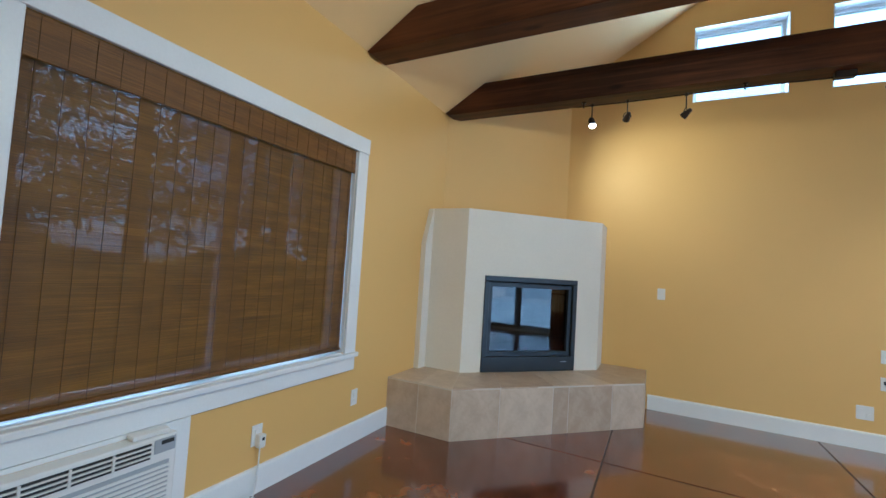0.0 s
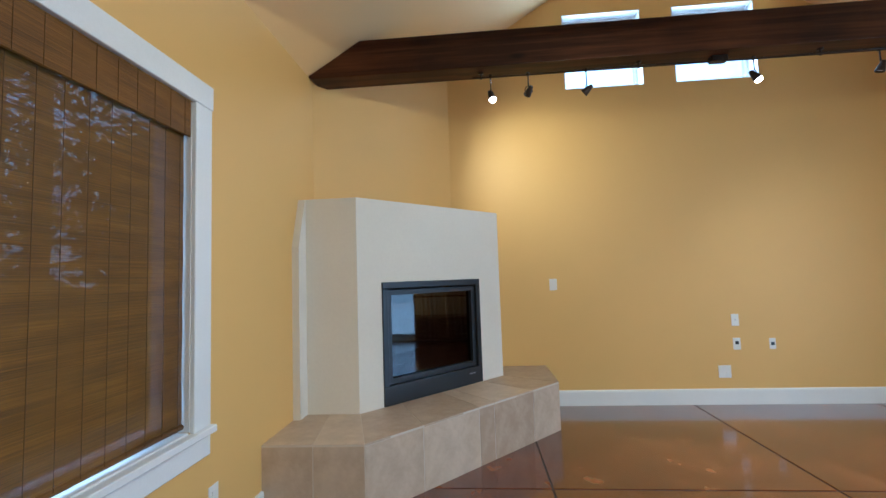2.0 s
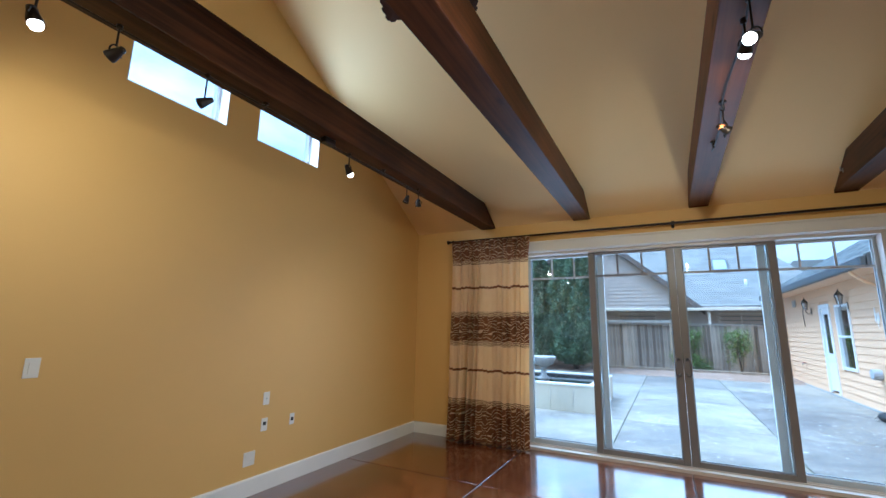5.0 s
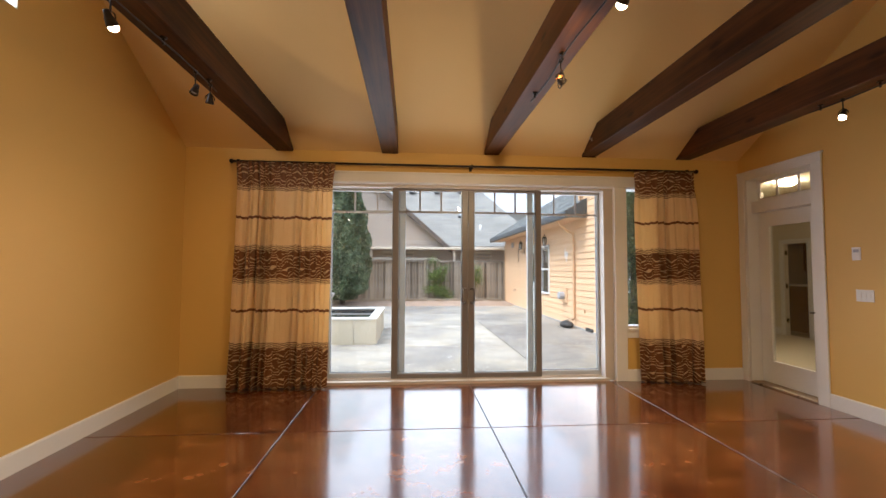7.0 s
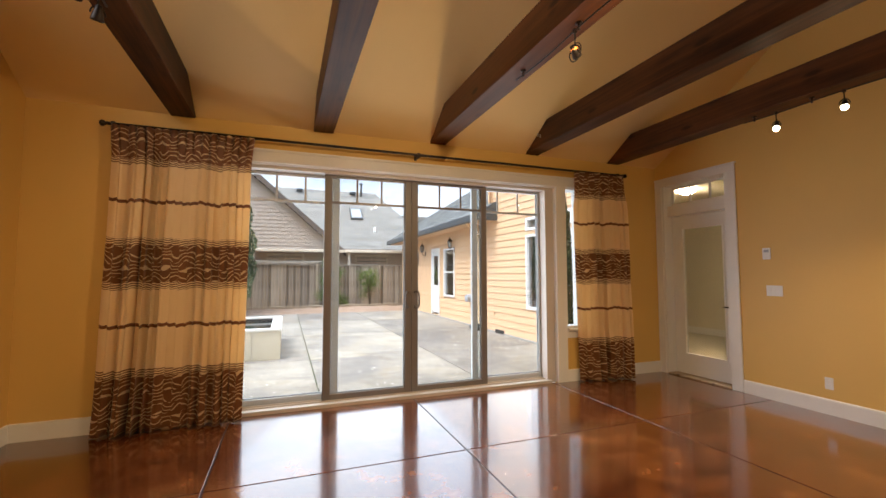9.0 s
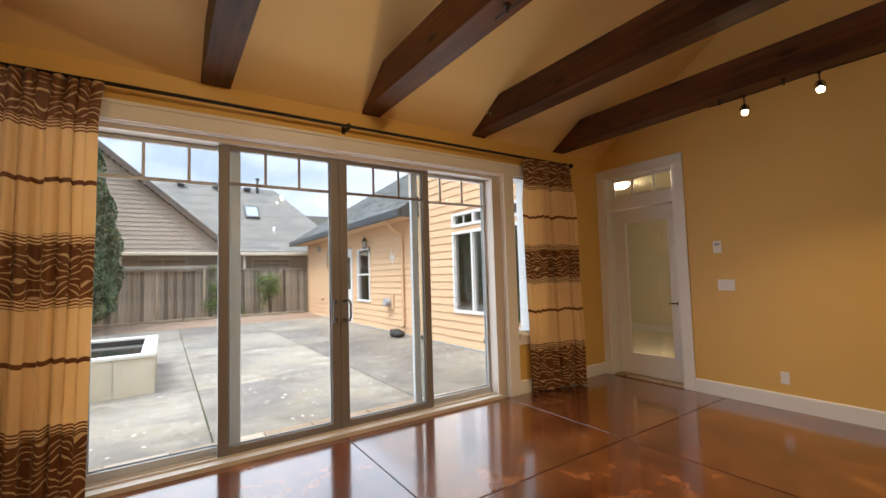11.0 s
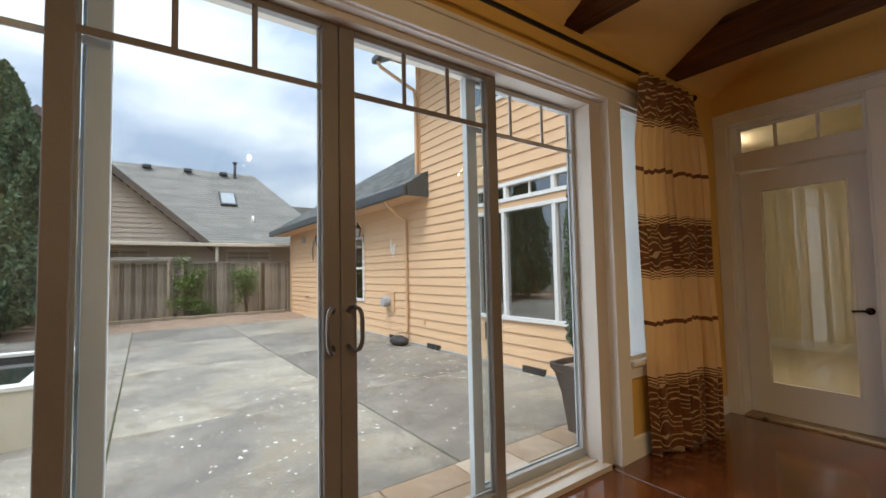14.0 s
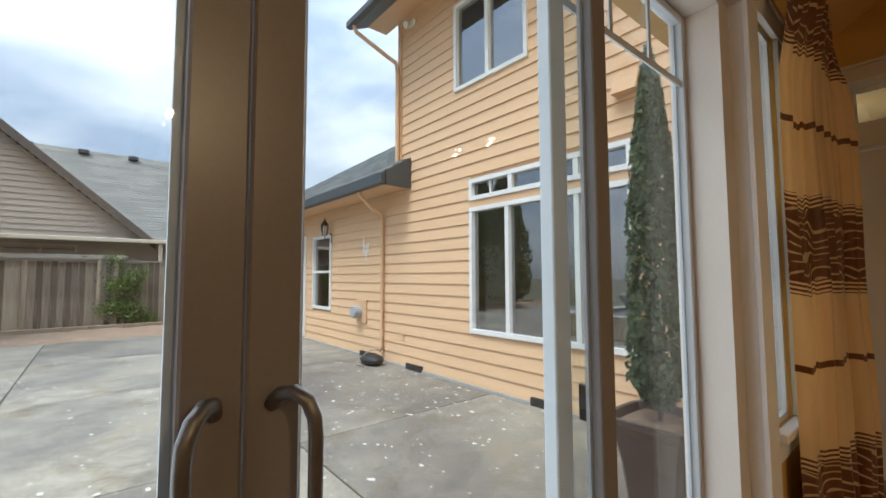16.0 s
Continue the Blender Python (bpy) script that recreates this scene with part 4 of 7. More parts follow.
def fireplace():
    f = thing("fireplace", "cream plastered corner fireplace with a black glazed firebox", "fireplace", (-1.25, 4.1, HEARTH_Z))
    h, L = 1.92, (FB - FA).length
    s0, s1, zb, zt = 0.20, 1.225, HEARTH_Z + 0.002, 1.305
    bm = bmesh.new()
    d = -FN * 0.42
    for a, b, z0, z1 in ((0, s0, HEARTH_Z, h), (s1, L, HEARTH_Z, h), (s0, s1, zt, h)):
        prism(bm, [on_face(a, z0), on_face(b, z0), on_face(b, z1), on_face(a, z1)], d * 0.4)
    bmesh.ops.remove_doubles(bm, verts=bm.verts, dist=1e-5)
    part("front", bm, STUCCO, f)
    bm = bmesh.new()
    a0 = on_face(0, HEARTH_Z, -0.002)
    prism(bm, [(XW, FA.y, HEARTH_Z), (FA.x, FA.y, HEARTH_Z), (FA.x + 0.1, FA.y + 0.22, HEARTH_Z), (XW, FA.y + 0.22, HEARTH_Z)], (0, 0, h - HEARTH_Z - 0.001))
    part("side", bm, STUCCO, f)
    bm = bmesh.new()
    prism(bm, [(FB.x, YN, HEARTH_Z), (FB.x, FB.y, HEARTH_Z), (FB.x - 0.22, FB.y - 0.1, HEARTH_Z), (FB.x - 0.22, YN, HEARTH_Z)], (0, 0, h - HEARTH_Z - 0.001))
    part("side", bm, STUCCO, f)
    bm = bmesh.new()
    q = on_face(0.02, h - 0.06, -0.12)
    prism(bm, [(XW, FA.y + 0.01, h - 0.06), (FA.x, FA.y + 0.01, h - 0.06), (FB.x - 0.01, FB.y, h - 0.06), (FB.x - 0.01, YN, h - 0.06), (-1.07, YN, h - 0.06), (XW, 3.83, h - 0.06)], (0, 0, 0.055))
    part("top", bm, STUCCO, f)
    # plaster ramp against the window wall
    bm = bmesh.new()
    prism(bm, [(XW, 3.43, HEARTH_Z), (XW, 3.55, HEARTH_Z), (XW, 3.55, 1.915), (XW, 3.54, 1.915), (XW, 3.43, 1.57)], (0.05, 0, 0))
    part("side_ramp", bm, STUCCO, f)
    # firebox
    bm = bmesh.new()
    fb = 0.05
    for a, b, z0, z1 in ((s0, s1, zt - fb, zt), (s0, s1, zb, zb + 0.14), (s0, s0 + fb, zb + 0.14, zt - fb), (s1 - fb, s1, zb + 0.14, zt - fb)):
        face_box(bm, a, b, z0, z1, -0.05, 0.012)
    bevel(bm, 0.004, 1)
    ins = part("firebox_surround", bm, BLACK, f, "black enamelled steel surround")
    bm = bmesh.new()
    for a, b, z0, z1 in ((s0 + fb, s1 - fb, zt - fb - 0.05, zt - fb - 0.012), (s0 + fb, s1 - fb, zb + 0.145, zb + 0.185), (s0 + fb, s0 + fb + 0.04, zb + 0.185, zt - fb - 0.05), (s1 - fb - 0.04, s1 - fb, zb + 0.185, zt - fb - 0.05)):
        face_box(bm, a, b, z0, z1, -0.06, -0.012)
    part("glass_frame", bm, BLACK, ins)
    bm = bmesh.new()
    face_box(bm, s0 + fb + 0.04, s1 - fb - 0.04, zb + 0.185, zt - fb - 0.05, -0.050, -0.044)
    part("fire_glass", bm, SMOKED, ins, "dark reflective glass")
    bm = bmesh.new()
    for a, b, z0, z1, o0, o1 in ((s0, s1, zb, zt, -0.46, -0.44), (s0, s0 + 0.02, zb, zt, -0.44, -0.06), (s1 - 0.02, s1, zb, zt, -0.44, -0.06), (s0, s1, zb, zb + 0.02, -0.44, -0.06), (s0, s1, zt - 0.02, zt, -0.44, -0.06)):
        face_box(bm, a, b, z0, z1, o0, o1)
    part("firebox", bm, BLACK, ins)
    for k, (s, z) in enumerate(((0.62, 0.66), (0.80, 0.68), (0.70, 0.76))):
        bm = bmesh.new()
        rod(bm, on_face(s - 0.22, z, -0.25), on_face(s + 0.22, z + 0.03, -0.2), 0.045, 0.038, 9)
        part("log", bm, BARK, f, "charred imitation log", True)
    bm = bmesh.new()
    face_box(bm, 1.06, 1.13, zb + 0.088, zb + 0.096, 0.0125, 0.0145)
    part("badge", bm, STEEL, ins, "small silver badge bar")


fireplace()

HP = [Vector((XW, 3.012, 0)), Vector((-1.49, 3.025, 0)), Vector((-0.16, 4.37, 0)), Vector((-0.16, YN, 0))]


def hearth():
    h = thing("hearth", "raised corner hearth clad in beige travertine tiles", "hearth", (-1.15, 3.9, 0))
    i = 0.003
    bm = bmesh.new()
    pts = [(XW, HP[0].y + i), (HP[1].x - i * 0.4, HP[1].y + i), (HP[2].x - i, HP[2].y + i * 0.4), (HP[3].x - i, YN)]
    prism(bm, [(x, y, 0.0) for x, y in [pts[0], pts[1], pts[2], pts[3], (XW, YN)]], (0, 0, HEARTH_Z - 0.002))
    part("core", bm, GROUT, h, "grouted hearth core")
    return h


HEARTH = hearth()


# ---------------------------------------------------------------- inner door and hall
def inner_door():
    d = thing("door_1", "white full-glass inner door with a transom, closed", "door", ((DR0 + DR1) / 2, YS - 0.17, 0), kind="structure")
    yl = YS - 0.175
    boxes("casing", [(DR0 - 0.12, YS, 0, DR0 + 0.005, YS + 0.02, 2.64), (DR1 - 0.005, YS, 0, XE - 0.001, YS + 0.02, 2.64), (DR0 - 0.12, YS, 2.64, XE - 0.001, YS + 0.024, 2.735), (DR0 - 0.135, YS, 2.735, XE - 0.001, YS + 0.034, 2.756)], TRIM, d, bev=0.003)
    boxes("jamb", [(DR0, yl - 0.03, 0, DR0 + 0.03, YS, DRT), (DR1 - 0.03, yl - 0.03, 0, DR1, YS, DRT), (DR0 + 0.03, yl - 0.03, DRT - 0.02, DR1 - 0.03, YS, DRT), (DR0 + 0.03, yl - 0.03, 2.21, DR1 - 0.03, YS - 0.06, 2.36)], TRIM, d, bev=0.003)
    x0, x1 = DR0 + 0.035, DR1 - 0.035
    g0, g1, gz0, gz1 = 3.505, 4.075, 0.30, 2.02
    leaf = boxes("leaf", [(x0, yl - 0.02, 0.02, g0, yl + 0.02, 2.20), (g1, yl - 0.02, 0.02, x1, yl + 0.02, 2.20), (g0, yl - 0.02, 0.02, g1, yl + 0.02, gz0), (g0, yl - 0.02, gz1, g1, yl + 0.02, 2.20)], TRIM, d)
    boxes("glass_bead", [(g0 - 0.02, yl + 0.02, gz0 - 0.02, g0, yl + 0.03, gz1 + 0.02), (g1, yl + 0.02, gz0 - 0.02, g1 + 0.02, yl + 0.03, gz1 + 0.02), (g0, yl + 0.02, gz0 - 0.02, g1, yl + 0.03, gz0), (g0, yl + 0.02, gz1, g1, yl + 0.03, gz1 + 0.02)], TRIM, leaf)
    bm = bmesh.new()
    box(bm, g0, yl - 0.004, gz0, g1, yl + 0.004, gz1)
    part("pane", bm, DOORPANE, leaf).visible_shadow = False
    bm = bmesh.new()
    box(bm, x0, yl - 0.004, 2.365, x1, yl + 0.004, 2.635)
    part("transom_pane", bm, DOORPANE, d).visible_shadow = False
    tw = (x1 - x0) / 3
    boxes("transom_bar", [(x0, yl - 0.015, 2.362, x1, yl - 0.0045, 2.40), (x0, yl + 0.0045, 2.362, x1, yl + 0.02, 2.40), (x0, yl + 0.0045, 2.605, x1, yl + 0.02, 2.636)] +
          [(x0 + tw * k - 0.012, yl + 0.0045, 2.40, x0 + tw * k + 0.012, yl + 0.02, 2.605) for k in (1, 2)] + [(x0, yl + 0.0045, 2.40, x0 + 0.03, yl + 0.02, 2.605), (x1 - 0.03, yl + 0.0045, 2.40, x1, yl + 0.02, 2.605)], TRIM, d)
    bm = bmesh.new()
    rod(bm, (x0 + 0.06, yl + 0.02, 0.97), (x0 + 0.06, yl + 0.032, 0.97), 0.028, sides=16)
    rod(bm, (x0 + 0.06, yl + 0.032, 0.97), (x0 + 0.06, yl + 0.065, 0.97), 0.010, sides=10)
    tube(bm, [(x0 + 0.05, yl + 0.062, 0.97), (x0 + 0.10, yl + 0.066, 0.972), (x0 + 0.16, yl + 0.060, 0.966)], 0.009, 8)
    part("door_handle", bm, IRON, leaf, "dark bronze lever handle", True)
    boxes("threshold", [(DR0 + 0.03, YS - 0.205, 0.0, DR1 - 0.03, YS + 0.01, 0.018)], FENCEPOST, d, "worn wooden threshold", 0.003)


inner_door()

HX0, HX1, HX2, HY0, HY1, HZ = 1.2, 5.5, 9.2, -6.2, YS - T, 2.75
KX0, KX1, KT, HM = 7.36, 7.93, 2.05, -3.56      # kitchen doorway and the hall's bend
hall = thing("wall_hall", "plain cream painted walls of the hall behind the door", "wall", (3, -4, 0), kind="structure")
boxes("wall", [(HX0 - 0.1, HY0, 0, HX0, HY1, HZ), (HX1, HM, 0, HX1 + 0.05, HY1, HZ), (HX1 + 0.05, HM, 0, HX2, HM + 0.05, HZ), (HX2, HY0, 0, HX2 + 0.1, HM + 0.05, HZ),
               (HX0 - 0.1, HY0 - 0.1, 0, KX0, HY0, HZ), (KX1, HY0 - 0.1, 0, HX2 + 0.1, HY0, HZ), (KX0, HY0 - 0.1, KT, KX1, HY0, HZ), (XE + T, HY1 - 0.02, 0, HX1, HY1, HZ)], HALLWALL, hall)
boxes("skirting", [(HX0, HY0 + 0.016, 0, HX0 + 0.016, HY1, 0.15), (HX0, HY0, 0, KX0 - 0.1, HY0 + 0.016, 0.15), (KX1 + 0.1, HY0, 0, HX2, HY0 + 0.016, 0.15)], TRIM, hall)
boxes("doorway_casing", [(KX0 - 0.1, HY0, 0, KX0, HY0 + 0.02, KT + 0.1), (KX1, HY0, 0, KX1 + 0.1, HY0 + 0.02, KT + 0.1), (KX0, HY0, KT, KX1, HY0 + 0.02, KT + 0.1)], TRIM, hall, "white doorway casing")
for z in (0.28, 1.05, 1.80):
    boxes("hinge", [(KX1 - 0.012, HY0 - 0.07, z, KX1 - 0.001, HY0 - 0.02, z + 0.10)], IRON, hall, "dark bronze hinge")
# kitchen dimness is painted into the grey of these walls
boxes("kitchen_wall", [(6.6, -8.3, 0, 9.3, -8.2, HZ), (6.5, -8.3, 0, 6.6, HY0 - 0.1, HZ), (9.2, -8.2, 0, 9.3, HY0 - 0.1, HZ)], DARKROOM, hall, "kitchen wall with its dimness painted in grey")
bm = bmesh.new()
box(bm, HX0 - 0.1, HY0 - 0.1, -0.1, HX1, YS - T, 0.0)
box(bm, HX1, HY0 - 0.1, -0.1, HX2 + 0.1, HM + 0.05, 0.0)
solo("floor_hall", bm, CARPET, "pale carpeted hall floor", "floor", "structure")
bm = bmesh.new()
box(bm, 6.5, -8.3, -0.1, 9.3, HY0 - 0.1, -0.004)
solo("floor_kitchen", bm, FENCEPOST, "brown wooden kitchen floor beyond the hall", "floor", "structure")
bm = bmesh.new()
box(bm, HX0 - 0.1, HY0 - 0.1, HZ, HX1, YS - T, HZ + 0.1)
box(bm, HX1, -8.3, HZ, HX2 + 0.1, HM + 0.05, HZ + 0.1)
solo("ceiling_hall", bm, HALLWALL, "plain cream hall ceiling", "ceiling", "structure")


def kitchen_bar():
    k = thing("kitchen_bar", "dark brown raised kitchen bar with a pale top", "kitchen counter", (7.9, -7.1, 0))
    boxes("body", [(7.0, -7.35, 0.0, 9.1, -6.95, 1.08)], BEAM, k)
    boxes("top", [(6.95, -7.42, 1.08, 9.15, -6.88, 1.12)], STONEGREY, k, "pale grey bar top", 0.006)
    c = thing("wall_cabinet", "dark brown kitchen wall cabinet above the bar", "cabinet", (8.6, -8.0, 1.5))
    boxes("body", [(8.25, -8.2, 1.45, 9.1, -7.85, 2.3)], BEAM, c, bev=0.004)
    boxes("door", [(8.27, -7.85, 1.47, 8.67, -7.83, 2.28)], BEAM, c, bev=0.003)
    boxes("door", [(8.69, -7.85, 1.47, 9.08, -7.83, 2.28)], BEAM, c, bev=0.003)


kitchen_bar()
hl = thing("ceiling_light", "round glowing flush hall ceiling light", "ceiling light", (4.65, -3.17, HZ))
bm = bmesh.new()
lathe(bm, [(0.12, -0.001), (0.12, -0.03), (0.08, -0.06), (0.02, -0.075)], (4.65, -3.17, HZ), 20)
part("shade", bm, glow("hall_lamp_glass", (1.0, 0.83, 0.56), 95), hl, "", True)


# ---------------------------------------------------------------- curtains and rod
def curtain_rod():
    r = thing("curtain_rod", "long dark bronze curtain rod with finials above the patio door", "curtain rod", (4.24, 1.5, 2.745))
    bm = bmesh.new()
    rod(bm, (4.24, -1.45, 2.748), (4.24, 4.40, 2.748), 0.014, sides=12)
    part("pole", bm, IRON, r, "", True)
    for y, s in ((4.40, 1), (-1.45, -1)):
        bm = bmesh.new()
        prof = [(0.014, 0), (0.02, 0.005), (0.013, 0.015), (0.026, 0.03), (0.03, 0.045), (0.02, 0.06), (0.004, 0.068)]
        lathe(bm, prof, (0, 0, 0), 14)
        bmesh.ops.transform(bm, matrix=Matrix.Translation((4.24, y, 2.748)) @ Matrix.Rotation(radians(-90 * s), 4, "X"), verts=bm.verts)
        part("finial", bm, IRON, r, "", True)
    for y in (1.50, 4.36, -1.36):
        bm = bmesh.new()
        box(bm, XE - 0.012, y - 0.015, 2.713, XE, y + 0.015, 2.783)
        box(bm, 4.225, y - 0.012, 2.723, XE - 0.012, y + 0.012, 2.735)
        box(bm, 4.222, y - 0.014, 2.723, 4.258, y + 0.014, 2.768)
        part("bracket", bm, IRON, r)


curtain_rod()


def curtain(name, ya, yb, yat, ybt, folds, seed, label, swell=0.0):
    """Pleated cloth from (ya, yb) at the hem to (yat, ybt) at the rod."""
    rng = random.Random(seed)
    ph = [rng.uniform(0, 6.28) for _ in range(6)]
    bm = bmesh.new()
    uvl = bm.loops.layers.uv.new("UVMap")
    nu, nv = folds * 16, 52
    z0, z1 = 0.008, 2.735
    rows, us = [], []
    for j in range(nv + 1):
        v = j / nv
        z = z0 + (z1 - z0) * v
        a, b = ya + (yat - ya) * v ** 0.8, yb + (ybt - yb) * v ** 0.8
        row, uu = [], []
        acc, prev = 0.0, None
        for i in range(nu + 1):
            s = i / nu
            drift = 0.012 * math.sin(2.2 * v + ph[0] + 9 * s) * (1 - v)
            warp = s + 0.055 * math.sin(2 * math.pi * 2.0 * s + ph[1]) + 0.030 * math.sin(2 * math.pi * 3.7 * s + ph[3])
            fold = math.sin(2 * math.pi * folds * warp + 0.35 * math.sin(4 * v + ph[2] + s * 7))
            fold = 0.75 * math.copysign(abs(fold) ** 0.75, fold) + 0.35 * math.sin(2 * math.pi * folds * 2.6 * warp + ph[0] + 1.5 * v)
            calm = 0.30 + 0.70 * (0.5 + 0.5 * math.sin(2 * math.pi * 2.0 * s + ph[1] + 1.2)) ** 0.8
            amp = (0.050 + 0.014 * math.sin(5 * s + ph[3])) * calm * (0.62 + 0.6 * (1 - v)) * (1.0 if v < 0.90 else 0.62)
            y = a + (b - a) * s + drift + 0.010 * math.sin(2 * math.pi * folds * s * 2 + ph[4])
            x = 4.225 + amp * fold + 0.006 * math.sin(13 * v + 5 * s + ph[5])
            if v > 0.90:
                tuck = (v - 0.90) / 0.10
                x += 0.020 * tuck * math.sin(2 * math.pi * folds * 2.0 * s + ph[2]) - 0.012 * tuck
                y += (s - 0.5) * 0.05 * tuck
            zz = z + (0.012 * math.sin(2 * math.pi * folds * s + 1) if j == 0 else 0)
            if j == 0:
                zz = max(zz, 0.004)
            x = min(x + swell * (s - 0.4) * min(1.0, (1 - v) * 6), XE - 0.06)
            p = Vector((x, y, zz))
            if prev is not None:
                acc += (p - prev).length
            prev = p
            row.append(bm.verts.new(p))
            uu.append(acc)
        rows.append(row)
        us.append([q for q in uu])
    for j in range(nv):
        for i in range(nu):
            f = bm.faces.new((rows[j][i], rows[j][i + 1], rows[j + 1][i + 1], rows[j + 1][i]))
            for loop, (jj, ii) in zip(f.loops, ((j, i), (j, i + 1), (j + 1, i + 1), (j + 1, i))):
                wob = 0.006 * math.sin(ii * 0.9 + 2) + 0.008 * math.sin(ii * 0.21)
                loop[uvl].uv = (ii / nu * folds * 0.15, rows[jj][ii].co.z + wob)
    ob = solo(name, bm, CLOTH, label, "curtain", "", "patio door curtains", True, at=(4.235, (ya + yb) / 2, 0))
    sol = ob.modifiers.new("cloth", "SOLIDIFY")
    sol.thickness = 0.002
    return ob


curtain("curtain", 3.25, 4.45, 3.23, 4.36, 9, 3, "wide cream satin curtain with brown patterned bands, drawn open")
curtain("curtain", -1.49, -0.72, -1.42, -0.66, 5, 8, "narrow cream satin curtain with brown patterned bands, drawn open", 0.15)


# ---------------------------------------------------------------- track lights
def spot_head(name_label, x, y, z, aim, lit, zt, ring=False, watts=60.0, cone=58, head=None):
    """A spotlight head hanging from the track at (x, y); z is the bulb's height, aim the way it points."""
    h = thing("spotlight", name_label, "spotlight", (x, y, z), group="track spotlights")
    top = Vector((x, y, zt))
    c = Vector((x, y, z))
    beam_way = Vector(aim).normalized()
    a = Vector(head or aim).normalized()
    bm = bmesh.new()
    rod(bm, top + Vector((0, 0, 0.012)), c + Vector((0, 0, 0.042)), 0.005, sides=8)
    rod(bm, top - Vector((0, 0, 0.008)), top + Vector((0, 0, 0.014)), 0.014, sides=10)
    part("stem", bm, IRON, h, "", True)
    bm = bmesh.new()
    n = 12
    side = a.cross(Vector((0, 0, 1)))
    side = side.normalized() if side.length > 0.1 else Vector((1, 0, 0))
    tube(bm, [c + side * 0.033 * math.cos(t) + Vector((0, 0, 1)) * 0.043 * math.sin(t) for t in (math.pi * i / n for i in range(n + 1))], 0.004, 6)
    part("yoke", bm, IRON, h, "", True)
    bm = bmesh.new()
    lathe(bm, [(0.008, -0.050), (0.015, -0.046), (0.018, -0.028), (0.025, 0.0), (0.030, 0.024), (0.030, 0.032), (0.026, 0.032), (0.023, 0.010), (0.006, 0.005)], (0, 0, 0), 16)
    rot = a.to_track_quat("Z", "Y").to_matrix().to_4x4()
    bmesh.ops.transform(bm, matrix=Matrix.Translation(c) @ rot, verts=bm.verts)
    part("housing", bm, IRON, h, "dark metal lamp housing", True)
    bm = bmesh.new()
    lathe(bm, [(0.023, 0.024), (0.026, 0.038), (0.021, 0.052), (0.007, 0.058)] if lit else [(0.022, 0.016), (0.020, 0.020), (0.008, 0.025)], (0, 0, 0), 14)
    bmesh.ops.transform(bm, matrix=Matrix.Translation(c) @ rot, verts=bm.verts)
    part("bulb", bm, BULB if lit else GREYP, h, "lit halogen bulb" if lit else "unlit bulb", True)
    if ring:
        bm = bmesh.new()
        tube(bm, [c + Vector((0.055 * math.cos(t), 0, 0.055 * math.sin(t))) for t in (2 * math.pi * i / 20 for i in range(20))] + [c + Vector((0.055, 0, 0))], 0.004, 6)
        part("ring", bm, IRON, h, "", True)
        bm = bmesh.new()
        lathe(bm, [(0.008, -0.016), (0.020, -0.008), (0.024, 0.009), (0.014, 0.013)], c - a * 0.02, 14)
        part("amber_cup", bm, AMBER, h, "glowing amber glass cup", True)
    if lit:
        lamp = new("spot_beam", bpy.data.lights.new("spot_beam", "SPOT"))
        lamp.data.energy, lamp.data.color = watts * SPOT_GAIN, SPOT_COLOUR
        lamp.data.spot_size, lamp.data.spot_blend, lamp.data.shadow_soft_size = radians(cone), 1.0, 0.015
        lamp.matrix_world = look(c + beam_way * 0.11, c + beam_way * 1.0)
    return h


def track(yc, x0, x1, posts, zb=2.84):
    t = thing("light_track", "thin dark monorail light track under the timber beam", "light track", ((x0 + x1) / 2, yc, 2.80))
    dz = zb - 2.84
    bm = bmesh.new()
    tube(bm, [(x0 + (x1 - x0) * i / 16, yc + 0.012 * math.sin(i * 0.8), 2.805 + dz) for i in range(17)], 0.006, 6)
    part("rail", bm, IRON, t, "", True)
    for x in posts:
        bm = bmesh.new()
        rod(bm, (x, yc, 2.79 + dz), (x, yc, 2.84 + dz), 0.008, sides=8)
        rod(bm, (x, yc, 2.832 + dz), (x, yc, 2.84 + dz), 0.022, sides=12)
        part("standoff", bm, IRON, t, "", True)


track(BEAMS[0], -0.80, 2.50, (-0.734, 0.462, 1.07, 1.758, 2.36), BEAM_Z[0])
boxes("transformer", [(0.98, BEAMS[0] - 0.03, 2.865, 1.10, BEAMS[0] + 0.03, 2.914)], IRON, thing("track_feed", "small dark power feed box on the light track", "power feed", (1.04, BEAMS[0], 2.865)), bev=0.006)
ZT0, ZT2, ZT4 = (BEAM_Z[i] - 0.037 for i in (0, 2, 4))
spot_head("lit dark metal spotlight aimed at the ochre wall", -0.66, BEAMS[0], 2.725, (0.55, 1.17, -0.36), True, ZT0, watts=60, cone=100, head=(0.25, -0.25, -0.9))
spot_head("unlit dark metal spotlight on the track", -0.37, BEAMS[0], 2.74, (-0.35, 0.75, -0.5), False, ZT0)
spot_head("unlit dark metal spotlight on the track", 0.07, BEAMS[0], 2.72, (-0.5, 0.3, -0.4), False, ZT0)
spot_head("lit dark metal spotlight pointing down", 1.29, BEAMS[0], 2.745, (0.7, -0.15, -1.0), True, ZT0, watts=75, cone=150)
spot_head("unlit dark metal spotlight on the track", 2.16, BEAMS[0], 2.745, (-0.3, 0.2, -1), False, ZT0)
spot_head("unlit dark metal spotlight on the track", 2.385, BEAMS[0], 2.765, (0.3, 0.2, -1), False, ZT0)
track(BEAMS[2], 0.2, 2.55, (0.25, 1.80, 2.45), BEAM_Z[2])
spot_head("lit dark metal spotlight on the track", 0.80, BEAMS[2], 2.73, (-0.6, 0.5, -0.45), True, ZT2, watts=150, cone=168)
